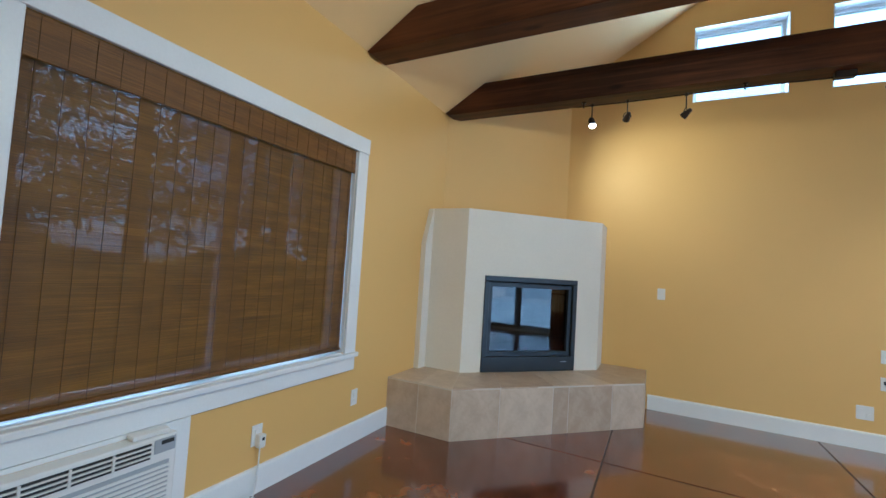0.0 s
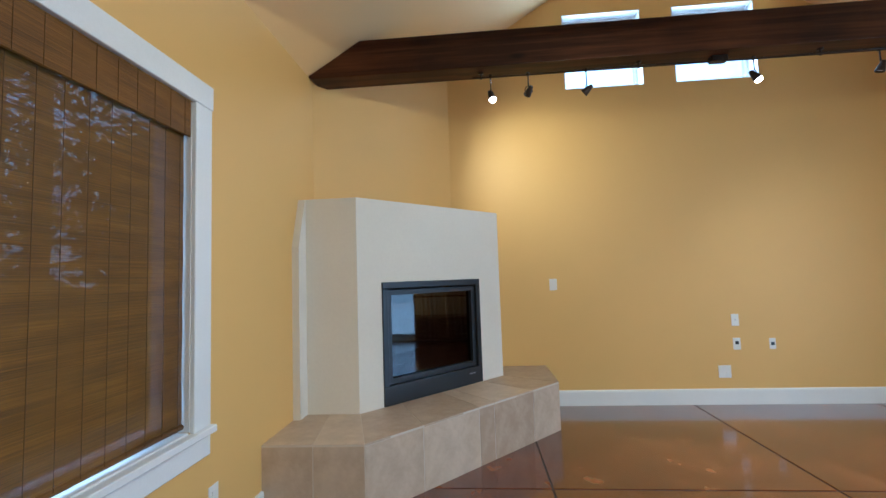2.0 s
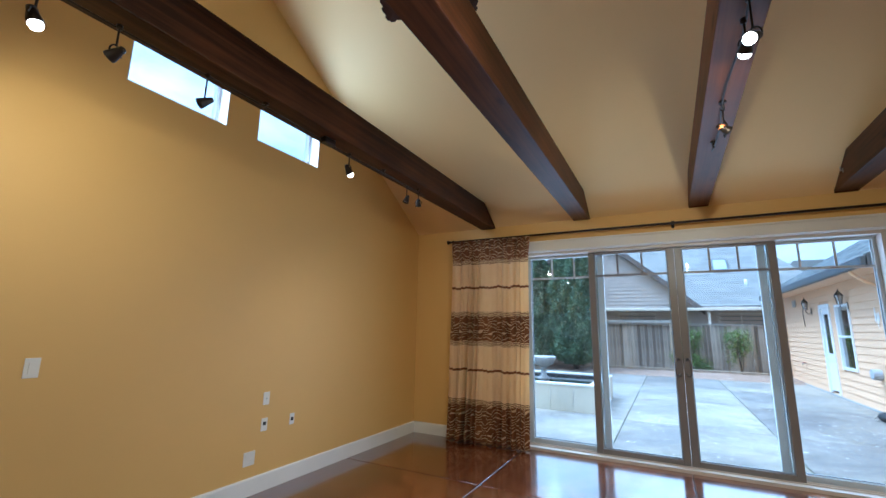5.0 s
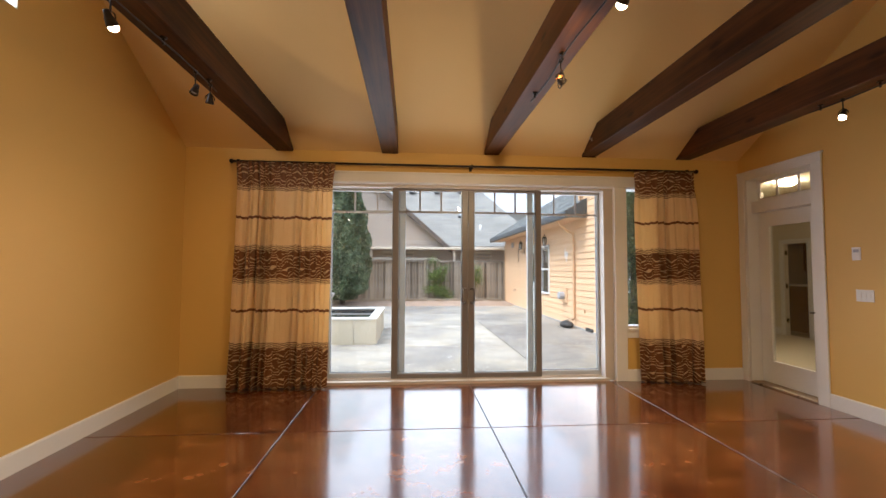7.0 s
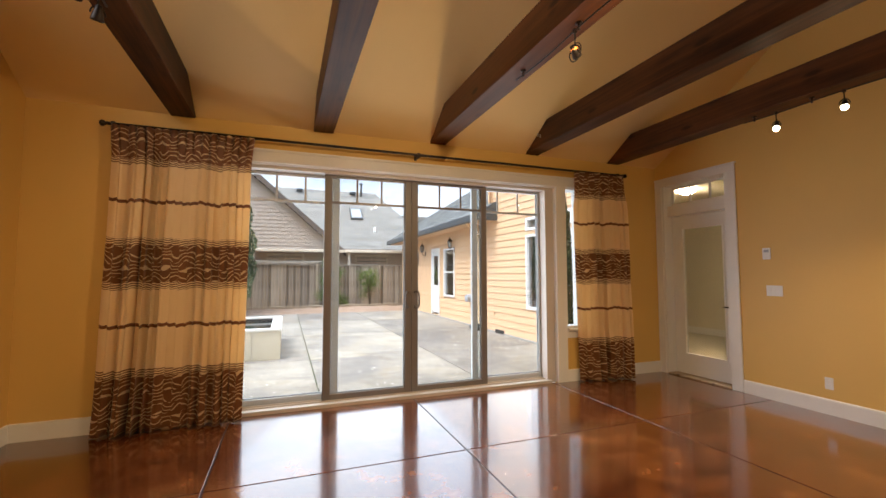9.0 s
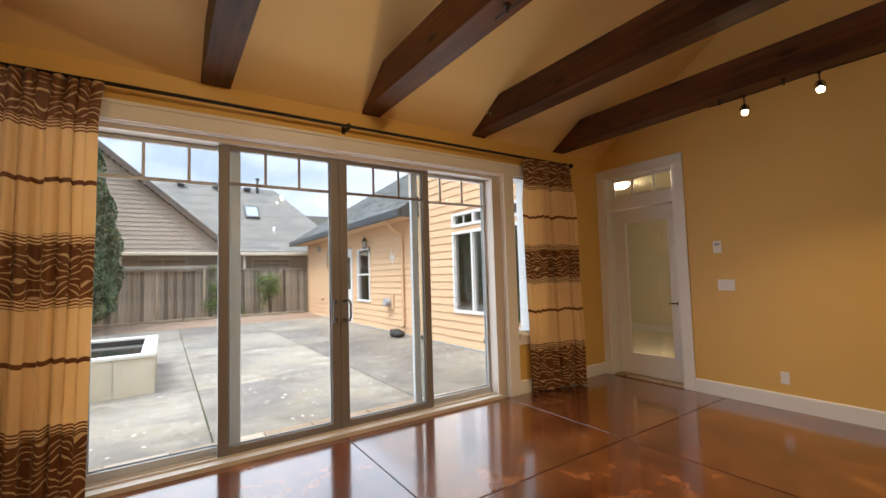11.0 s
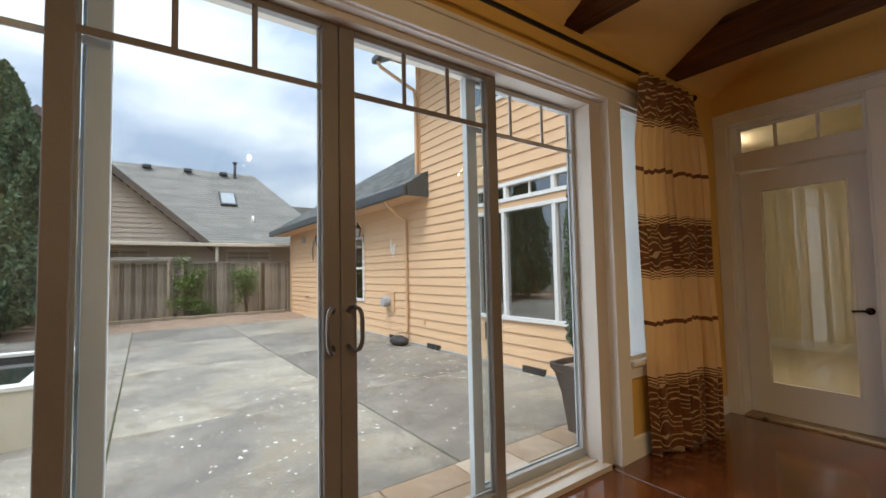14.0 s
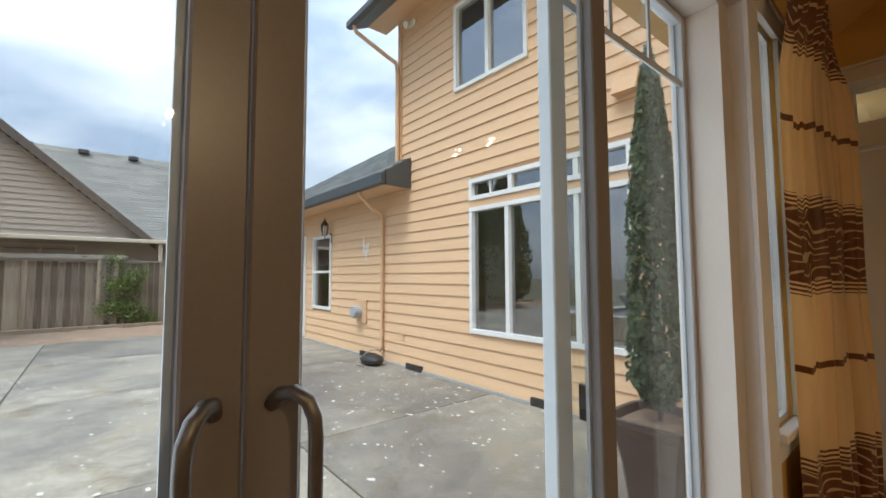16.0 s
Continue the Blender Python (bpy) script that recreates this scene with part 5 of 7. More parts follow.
spot_head("lit dark metal spotlight on the track", 0.95, BEAMS[2], 2.79, (0.45, 0.1, -0.42), True, ZT2, watts=190, cone=174)
spot_head("gimbal spotlight with a glowing amber cup", 1.84, BEAMS[2], 2.78, (0.3, -0.7, -0.5), False, ZT2, True)
track(BEAMS[4], 0.6, 2.55, (0.7, 1.97, 2.45), BEAM_Z[4])
spot_head("lit dark metal spotlight on the track", 2.257, BEAMS[4], 2.78, (-0.2, 0.55, -1), True, ZT4, watts=140, cone=150)
spot_head("lit dark metal spotlight on the track", 1.745, BEAMS[4], 2.79, (-0.2, 0.55, -1), True, ZT4, watts=140, cone=150)


def beam_wire():
    w = thing("beam_wire", "pale wire stapled along the dark beam end", "wire", (4.2, BEAMS[3] - 0.11, 3.1))
    y = BEAMS[3] + 0.106
    bm = bmesh.new()
    tube(bm, [(4.36, y, 2.965), (4.30, y, 3.0), (4.22, y, 3.06), (4.13, y, 3.13), (4.05, y, 3.18), (3.99, y, 3.2)], 0.004, 6)
    part("wire", bm, PLATE, w, "", True)
    for k in (0, 1):
        boxes("staple", [(4.06 - 0.05 * k, y - 0.003, 3.08 - 0.03 * k, 4.075 - 0.05 * k, y + 0.004, 3.12 - 0.03 * k)], STEEL, w)


beam_wire()


# ---------------------------------------------------------------- ceiling fan
def ceiling_fan():
    cx, cy, cz = RIDGE_X, 3.145, 4.295
    f = thing("ceiling_fan", "dark ceiling fan with carved leaf-shaped blades, at rest", "ceiling fan", (cx, cy, cz))
    bm = bmesh.new()
    rod(bm, (cx, cy, cz + 0.12), (cx, cy, RIDGE_Z - 0.05), 0.014, sides=12)
    lathe(bm, [(0.02, -0.16), (0.07, -0.13), (0.085, -0.05), (0.07, -0.02)], (cx, cy, RIDGE_Z), 20)
    part("downrod", bm, IRON, f, "", True)
    bm = bmesh.new()
    lathe(bm, [(0.03, -0.09), (0.06, -0.075), (0.10, -0.05), (0.125, 0.0), (0.125, 0.06), (0.09, 0.11), (0.03, 0.14)], (cx, cy, cz), 28)
    part("motor", bm, IRON, f, "round bronze motor housing", True)
    for k in range(5):
        a = radians(54 + 72 * k)
        m = Matrix.Translation((cx, cy, cz)) @ Matrix.Rotation(a, 4, "Z")
        bm = bmesh.new()
        n = 22
        up, lo = [], []
        for i in range(n + 1):
            s = i / n
            r = 0.17 + 0.50 * s
            wdt = 0.16 * math.sin(math.pi * min(1, 0.10 + 0.9 * s)) ** 0.7 + 0.012
            notch = 0.022 if i % 3 == 2 and 2 < i < n - 1 else 0
            wdt = max(0.006, wdt - notch)
            droop = -0.05 * s * s
            up.append(bm.verts.new((r, wdt, droop + 0.35 * wdt * 0.3)))
            lo.append(bm.verts.new((r, -wdt, droop - 0.35 * wdt * 0.3)))
        mid = [bm.verts.new(((u.co.x + 0.0), 0, u.co.z * 0.5 + l.co.z * 0.5 + 0.012)) for u, l in zip(up, lo)]
        for i in range(n):
            bm.faces.new((up[i], up[i + 1], mid[i + 1], mid[i]))
            bm.faces.new((mid[i], mid[i + 1], lo[i + 1], lo[i]))
        bmesh.ops.solidify(bm, geom=bm.faces[:], thickness=0.008)
        bmesh.ops.transform(bm, matrix=m, verts=bm.verts)
        bl = part("blade", bm, FANLEAF, f, "dark carved leaf-shaped blade")
        bm = bmesh.new()
        tube(bm, [(0.10, 0, -0.02), (0.15, 0.02, -0.01), (0.22, 0, 0.0)], 0.010, 6)
        for s in (-1, 0, 1):
            prism(bm, [(0.12, s * 0.035 - 0.018, -0.016), (0.19, s * 0.055 - 0.004, -0.010), (0.19, s * 0.055 + 0.004, -0.010), (0.12, s * 0.035 + 0.018, -0.016)], (0, 0, 0.006))
        bmesh.ops.transform(bm, matrix=m, verts=bm.verts)
        part("blade_bracket", bm, STEEL, bl, "pewter leaf-cluster bracket", True)


ceiling_fan()


# ---------------------------------------------------------------- outdoors: ground and patio
GZ = -0.10
bm = bmesh.new()
box(bm, -150, -150, GZ - 0.30, 150, 150, GZ - 0.035)
solo("ground", bm, LAWN, "dull green and brown open ground", "ground", "structure")
bm = bmesh.new()
box(bm, XE + T, -2.2, GZ - 0.034, 16.62, 12.0, GZ - 0.012)
patio = solo("pavement", bm, PATIOJOINT, "weathered grey concrete patio with mossy joints", "patio", "structure")
bm = bmesh.new()
n = 60
rngb = random.Random(12)
rows = []
for i in range(7):
    x = 16.63 + i * (19.6 - 16.63) / 6
    rows.append([bm.verts.new((x, -2.3 + 15.0 * j / n, GZ - 0.03 + 0.10 * math.sin(math.pi * min(1, i / 6)) ** 0.6 + rngb.uniform(-0.02, 0.03))) for j in range(n + 1)])
for a, b in zip(rows, rows[1:]):
    for j in range(n):
        bm.faces.new((a[j], a[j + 1], b[j + 1], b[j]))
solo("planting_bed", bm, BARKCHIP, "strip of reddish bark chips along the fence", "planting bed", "structure", smooth=True)
bm = bmesh.new()
box(bm, 18.55, -2.0, GZ + 0.0, 18.66, 12.5, GZ + 0.16)
bevel(bm, 0.01, 1)
solo("timber_edging", bm, FENCEPOST, "low weathered timber edging of the planting bed", "edging", "structure")


def pond():
    p = thing("garden_pond", "raised cream garden pond with a white rim and dark water", "garden pond", (8.9, 4.6, GZ))
    x0, x1, y0, y1, zt = 7.78, 10.20, 2.95, 6.6, 0.40
    w = 0.16
    boxes("core", [(x0 + 0.02, y0 + 0.02, GZ - 0.01, x1 - 0.02, y0 + w, zt), (x0 + 0.02, y1 - w, GZ - 0.01, x1 - 0.02, y1 - 0.02, zt), (x0 + 0.02, y0 + w, GZ - 0.01, x0 + w, y1 - w, zt), (x1 - w, y0 + w, GZ - 0.01, x1 - 0.02, y1 - w, zt)], PONDCAP, p)
    boxes("rim", [(x0 - 0.01, y0 - 0.01, zt, x1 + 0.01, y0 + w + 0.01, zt + 0.035), (x0 - 0.01, y1 - w - 0.01, zt, x1 + 0.01, y1 + 0.01, zt + 0.035), (x0 - 0.01, y0 + w + 0.01, zt, x0 + w + 0.01, y1 - w - 0.01, zt + 0.035), (x1 - w - 0.01, y0 + w + 0.01, zt, x1 + 0.01, y1 - w - 0.01, zt + 0.035)], PONDCAP, p, "white stone rim")
    boxes("liner", [(x0 + w, y0 + w, GZ, x0 + w + 0.004, y1 - w, zt - 0.002), (x1 - w - 0.004, y0 + w, GZ, x1 - w, y1 - w, zt - 0.002), (x0 + w, y0 + w, GZ, x1 - w, y0 + w + 0.004, zt - 0.002)], RUBBER, p, "dark pond liner")
    boxes("water", [(x0 + w + 0.004, y0 + w + 0.004, GZ + 0.02, x1 - w - 0.004, y1 - w, 0.35)], WATER, p, "dark still water")
    k = 0
    y = y0
    while y < y1 - 0.05:
        ye = min(y + 0.46, y1)
        boxes("facing_tile", [(x0, y + 0.004, GZ - 0.005, x0 + 0.02, ye - 0.004, zt - 0.002)], PONDSTONE, p)
        y = ye
    x = x0 + 0.02
    while x < x1 - 0.05:
        xe = min(x + 0.46, x1)
        boxes("facing_tile", [(x + 0.004, y0, GZ - 0.005, xe - 0.004, y0 + 0.02, zt - 0.002)], PONDSTONE, p)
        x = xe


pond()
u = thing("garden_urn", "grey cast-stone garden urn standing in the pond", "garden urn", (9.05, 4.33, 0.35))
bm = bmesh.new()
lathe(bm, [(0.13, 0.0), (0.13, 0.06), (0.07, 0.10), (0.06, 0.26), (0.10, 0.30)], (9.05, 4.33, 0.34), 20)
part("pedestal", bm, STONEGREY, u, "", True)
bm = bmesh.new()
lathe(bm, [(0.09, 0.36), (0.22, 0.42), (0.27, 0.52), (0.30, 0.58), (0.29, 0.60), (0.22, 0.56), (0.05, 0.50)], (9.05, 4.33, 0.28), 24)
part("bowl", bm, STONEGREY, u, "", True)


def litter():
    """Pale scraps of blossom and leaf lying about on the concrete."""
    rng = np.random.default_rng(77)
    cl = np.stack([rng.uniform(5.4, 13.5, 26), rng.uniform(-1.9, 4.0, 26)], axis=1)
    k = 900
    P = cl[rng.integers(0, 26, k)] + rng.normal(size=(k, 2)) * np.array([0.75, 0.65])
    P = P[(P[:, 0] > 5.3) & (P[:, 0] < 18) & (P[:, 1] > -2.1) & ((P[:, 1] < 2.8) | (P[:, 0] < 7.6) | (P[:, 0] > 10.4))]
    verts, faces = [], []
    for x, y in P:
        r = 0.007 + 0.018 * rng.random() ** 2
        n = 5
        b = len(verts)
        a0 = rng.uniform(0, 6.28)
        for i in range(n):
            a = a0 + 2 * math.pi * i / n
            q = r * rng.uniform(0.6, 1.3)
            verts.append((x + q * math.cos(a) * 1.4, y + q * math.sin(a), GZ + 0.004 + 0.004 * rng.random()))
        faces.append(tuple(range(b, b + n)))
    me = bpy.data.meshes.new("fallen_blossom")
    me.from_pydata(verts, [], faces)
    me.materials.append(surface("dried_blossom", (0.48, 0.45, 0.39), (0.80, 0.78, 0.73), 3, 0.8, 0.05, 40, 0.0))
    tagged(new("fallen_blossom", me), "pale fallen blossom scattered on the concrete", "litter", kind="stuff")


litter()


# ---------------------------------------------------------------- leaves and trees
def leaf_mesh(name, spots, size, seed, mat, flat=0.0):
    """Many small bent leaf blades at the given places, joined as one crown."""
    rng = np.random.default_rng(seed)
    P = np.asarray(spots, dtype=float)
    k = len(P)
    d1 = rng.normal(size=(k, 3))
    d1[:, 2] += flat
    d1 /= np.linalg.norm(d1, axis=1)[:, None]
    d2 = np.cross(d1, rng.normal(size=(k, 3)))
    d2 /= np.linalg.norm(d2, axis=1)[:, None]
    s = size * rng.uniform(0.6, 1.4, size=(k, 1))
    verts = np.stack([P - d1 * s, P + d2 * s * 0.45, P + d1 * s, P - d2 * s * 0.45], axis=1).reshape(-1, 3)
    me = bpy.data.meshes.new(name)
    me.from_pydata(verts.tolist(), [], np.arange(4 * k).reshape(-1, 4).tolist())
    me.materials.append(mat)
    return me


def leaf_material(name, dark, light):
    m, nodes, links, b = material(name)
    g = nodes.new("ShaderNodeNewGeometry")
    big = noise_node(nodes, links, 1.5, 3)
    mx = nodes.new("ShaderNodeMix")
    mx.inputs["Factor"].default_value = 0.45
    links.new(g.outputs["Random Per Island"], mx.inputs[2])
    links.new(big.outputs["Fac"], mx.inputs[3])
    r = ramp_node(nodes, [(0.2, dark), (0.8, light)])
    links.new(mx.outputs[0], r.inputs[0])
    links.new(r.outputs[0], b.inputs["Base Color"])
    b.inputs["Roughness"].default_value = 0.6
    tl = nodes.new("ShaderNodeBsdfTranslucent")
    links.new(r.outputs[0], tl.inputs[0])
    ms = nodes.new("ShaderNodeMixShader")
    ms.inputs[0].default_value = 0.25
    links.new(b.outputs[0], ms.inputs[1])
    links.new(tl.outputs[0], ms.inputs[2])
    links.new(ms.outputs[0], nodes["Material Output"].inputs[0])
    return m


CYPRESS = leaf_material("cypress_spray", (0.036, 0.072, 0.038), (0.16, 0.225, 0.11))
SHRUBLEAF = leaf_material("shrub_leaf_green", (0.05, 0.10, 0.02), (0.20, 0.27, 0.06))
BROADLEAF = leaf_material("broad_leaf_green", (0.02, 0.05, 0.015), (0.10, 0.15, 0.05))


def columnar(name, label, x, y, z0, h, r, count, size, seed):
    """A columnar evergreen: trunk, limbs and a dense crown of sprays with an uneven outline."""
    t = thing(name, label, "tree", (x, y, z0))
    rng = np.random.default_rng(seed)
    bm = bmesh.new()
    rod(bm, (x, y, z0 - 0.02), (x, y, z0 + h * 0.9), r * 0.10, r * 0.02, 8)
    part("trunk", bm, BARK, t, "", True)
    pts = []
    lobes = rng.uniform(0, 6.28, 40)
    for i in range(count):
        v = rng.random() ** 1.15
        a = rng.uniform(0, 6.28)
        prof = min(1.0, (v / 0.10 + 0.35)) * (1 - v ** 2.4) ** 0.75
        lob = 1 + 0.13 * math.sin(5 * a + 11 * v + lobes[0]) + 0.10 * math.sin(9 * a - 23 * v + lobes[1])
        rr = r * prof * lob * (1 - 0.35 * rng.random() ** 2)
        pts.append((x + rr * math.cos(a), y + rr * math.sin(a), z0 + 0.04 * h + v * h * 0.96))
    c = new("crown", leaf_mesh("crown", np.array(pts) - np.array([x, y, z0]), size, seed, CYPRESS, 1.2))
    c.parent = t
    OFFSET[c] = OFFSET[t]
    return t


columnar("cypress_tree", "tall dense columnar evergreen tree beside the fence", 17.3, 5.15, GZ, 6.9, 1.05, 34000, 0.075, 5)
columnar("cypress_tree", "tall dense columnar evergreen tree beside the fence", 17.4, 7.1, GZ, 6.3, 1.15, 26000, 0.075, 6)
columnar("cypress_tree", "tall dense columnar evergreen tree beside the fence", 17.5, 9.1, GZ, 6.6, 1.1, 16000, 0.09, 7)


def potted_tree():
    x, y = 5.02, -1.0
    p = thing("plant_pot", "tall square brown glazed pot on the patio", "plant pot", (x, y, GZ))
    bm = bmesh.new()
    lathe(bm, [(0.135, 0.0), (0.15, 0.02), (0.19, 0.36), (0.235, 0.54), (0.265, 0.585), (0.265, 0.62), (0.235, 0.62), (0.215, 0.57), (0.05, 0.56)], (x, y, GZ - 0.012), 32, 0.8)
    part("body", bm, POT, p, "", False)
    bm = bmesh.new()
    lathe(bm, [(0.215, 0.56), (0.19, 0.575), (0.02, 0.585)], (x, y, GZ), 20, 0.8)
    part("soil", bm, BARKCHIP, p, "dark potting soil", True)
    columnar("potted_evergreen", "slender evergreen growing in the brown pot", x, y, GZ + 0.57, 2.35, 0.155, 8000, 0.028, 9)


potted_tree()


def shrub(label, x, y, z0, z1, w, count, seed):
    s = thing("shrub", label, "shrub", (x, y, GZ + 0.06))
    rng = np.random.default_rng(seed)
    bm = bmesh.new()
    for k in range(5):
        a = rng.uniform(0, 6.28)
        tube(bm, [(x, y, GZ + 0.05), (x + 0.1 * math.cos(a), y + 0.15 * math.sin(a), (z0 + z1) / 2), (x + 0.15 * math.cos(a), y + w * 0.6 * math.sin(a), z1 * 0.9)], 0.012, 5)
    part("stem", bm, BARK, s, "", True)
    c = rng.normal(size=(14, 3)) * np.array([0.12, w * 0.5, (z1 - z0) * 0.25]) + np.array([x, y, (z0 + z1) / 2])
    pts = c[rng.integers(0, 14, count)] + rng.normal(size=(count, 3)) * 0.13
    o = new("crown", leaf_mesh("crown", pts - np.array([x, y, GZ + 0.06]), 0.042, seed, SHRUBLEAF))
    o.parent = s
    OFFSET[o] = OFFSET[s]


shrub("leafy green climber against the grey fence", 18.95, 0.95, 0.0, 1.75, 0.55, 3200, 21)
shrub("small bright green shrub against the grey fence", 18.95, -0.75, 0.6, 1.6, 0.3, 1400, 22)


def garden_tree(x, y, h, seed, spread=1.6):
    """A conifer-like garden tree behind the blind: trunk, limbs, ragged crown with gaps."""
    t = thing("garden_tree", "tall ragged evergreen tree outside the blind window", "tree", (x, y, GZ))
    rng = np.random.default_rng(seed)
    bm = bmesh.new()
    rod(bm, (x, y, GZ - 0.05), (x + 0.15, y, h), 0.17, 0.04, 9)
    pts = []
    for k in range(34):
        z = 1.6 + (h - 1.7) * k / 33
        a = k * 2.4 + rng.uniform(-0.4, 0.4)
        L = spread * (1.15 - 0.8 * k / 33) * rng.uniform(0.6, 1.15)
        e = Vector((x + L * math.cos(a), y + L * math.sin(a), z + L * rng.uniform(-0.25, 0.2)))
        rod(bm, (x, y, z), e, 0.03, 0.006, 5)
        for q in range(150):
            s = rng.uniform(0.25, 1.05)
            pts.append(Vector((x, y, z)).lerp(e, s) + Vector(rng.normal(size=3)) * 0.16)
    part("trunk", bm, BARK, t, "", True)
    c = new("crown", leaf_mesh("crown", np.array([tuple(p) for p in pts]) - np.array([x, y, GZ]), 0.06, seed, BROADLEAF))
    c.parent = t
    OFFSET[c] = OFFSET[t]


for i, (x, y, h) in enumerate(((-6.5, 1.6, 6.5), (-7.4, 3.6, 7.5), (-6.2, 5.3, 6.0), (-8.5, 6.6, 8.0), (-9.0, 2.2, 8.0), (-9.5, 4.6, 9.0))):
    garden_tree(x, y, h, 40 + i)


def hedge():
    s = thing("hedge", "dark clipped hedge outside the blind window", "hedge", (-5.4, 3.5, GZ))
    rng = np.random.default_rng(3)
    k = 22000
    P = np.stack([rng.uniform(-0.5, 0.5, k), rng.uniform(-4.0, 5.5, k), rng.random(k) * 1.1], axis=1)
    P[:, 2] *= np.where(P[:, 1] > 1.9, 3.6, 1.32) * (0.95 + 0.1 * np.sin(P[:, 1] * 2.2))
    c = new("foliage", leaf_mesh("foliage", P, 0.11, 3, BROADLEAF))
    c.parent = s
    tagged(c, kind="stuff")


hedge()

# ---------------------------------------------------------------- fence and trellis
FX = 19.30


def fence():
    f = thing("fence", "tall weathered grey wooden board fence", "fence", (FX, 4.0, GZ))
    boxes("rail", [(FX + 0.022, -2.4, 0.25, FX + 0.06, 12.6, 0.34)], FENCEPOST, f)
    boxes("rail", [(FX + 0.022, -2.4, 1.45, FX + 0.06, 12.6, 1.54)], FENCEPOST, f)
    boxes("cap", [(FX - 0.05, -2.4, 1.80, FX + 0.09, 12.6, 1.835)], TIMBERCAP, f, "flat weathered cap board")
    for y in (-2.3, -1.25, 3.08, 5.2, 7.4, 9.6, 11.8):
        boxes("post", [(FX - 0.075, y - 0.05, GZ - 0.03, FX - 0.002, y + 0.05, 1.80)], FENCEPOST, f, "", 0.006)
    return f


FENCE_OB = fence()


def trellis():
    t = thing("trellis", "pale weathered timber trellis beam with a lattice panel", "trellis", (19.1, 2.7, GZ))
    x = 19.12
    boxes("beam", [(x - 0.05, 0.95, 1.86, x + 0.05, 4.75, 1.98)], TIMBERCAP, t, "", 0.006)
    for y in (1.20, 1.58, 4.35):
        boxes("post", [(x - 0.045, y - 0.045, GZ - 0.02, x + 0.045, y + 0.045, 1.86)], FENCEPOST, t, "", 0.006)
    for s in (1, -1):
        for k in range(-3, 16):
            bm = bmesh.new()
            z = 0.05 + k * 0.115
            a, b = Vector((x + 0.012 * s, 1.245, z if s > 0 else z + 0.29)), Vector((x + 0.012 * s, 1.535, z + 0.29 if s > 0 else z))
            if max(a.z, b.z) > 1.85 or min(a.z, b.z) < 0.02:
                bm.free()
                continue
            rod(bm, a, b, 0.011, sides=4)
            part("lattice_lath", bm, TIMBERCAP, t)


trellis()


# ---------------------------------------------------------------- the neighbouring house wing across the patio
HY = -2.21            # face of the siding
BOARD = 0.1642
OPEN = [(5.71, 7.955, 0.59, 2.67), (6.93, 8.255, 3.975, 5.26), (12.26, 13.22, 0.645, 2.25), (13.66, 14.52, -0.05, 2.32)]
house = thing("house", "ochre clapboard house wing with a grey shingle roof", "house", (10, -5, GZ))


def house_body():
    bm = bmesh.new()
    holed_wall(bm, XE + T + 0.02, 9.66, GZ, 5.9, [o for o in OPEN if o[1] < 9], HY - 0.022, -0.14, "y")
    part("upper_wall", bm, SIDETRIM, house)
    bm = bmesh.new()
    holed_wall(bm, 9.66, 18.62, GZ, 2.95, [o for o in OPEN if o[0] > 9], HY - 0.022, -0.14, "y")
    part("lower_wall", bm, SIDETRIM, house)
    boxes("end_wall", [(18.48, -12, GZ, 18.62, HY - 0.17, 2.95), (9.5, -9, 2.9, 9.64, HY - 0.17, 5.9)], SIDETRIM, house)
    boxes("foundation", [(XE + T + 0.02, HY - 0.022, GZ - 0.03, 18.63, HY + 0.03, -0.07)], STONEGREY, house, "grey concrete foundation strip")
    for x in (6.75, 9.22, 10.72):
        boxes("foundation_vent", [(x - 0.2, HY - 0.002, GZ + 0.0, x + 0.2, HY + 0.045, -0.012)], RUBBER, house, "dark foundation vent")
    boxes("corner_board", [(9.60, HY, 2.9, 9.69, HY + 0.026, 5.9)], SIDETRIM, house)
    boxes("corner_board", [(18.55, HY, 0.0, 18.645, HY + 0.026, 2.9)], SIDETRIM, house)


house_body()


def house_window(x0, x1, z0, z1, uprights, rails=(), name="window", bars=()):
    y0, y1 = HY - 0.05, HY + 0.03
    b = 0.055
    fr = [(x0, y0, z0, x1, y1, z0 + b), (x0, y0, z1 - b, x1, y1, z1), (x0, y0, z0 + b, x0 + b, y1, z1 - b), (x1 - b, y0, z0 + b, x1, y1, z1 - b)]
    for u in uprights:
        fr.append((u - 0.03, y0, z0 + b, u + 0.03, y1 - 0.006, z1 - b))
    for r in rails:
        fr.append((x0 + b, y0, r - 0.025, x1 - b, y1 - 0.012, r + 0.025))
    win = boxes(name, fr, VINYL, house, "white-framed window")
    for u, za, zb in bars:
        boxes("glazing_bar", [(u - 0.01, HY - 0.03, za, u + 0.01, HY - 0.008, zb)], VINYL, win)
    edges = [x0 + b] + [c for u in sorted(uprights) for c in (u - 0.03, u + 0.03)] + [x1 - b]
    for a, c in zip(edges[::2], edges[1::2]):
        bm = bmesh.new()
        box(bm, a, HY - 0.034, z0 + b, c, HY - 0.031, z1 - b)
        part("pane", bm, HOUSEPANE, win).visible_shadow = False
    return win


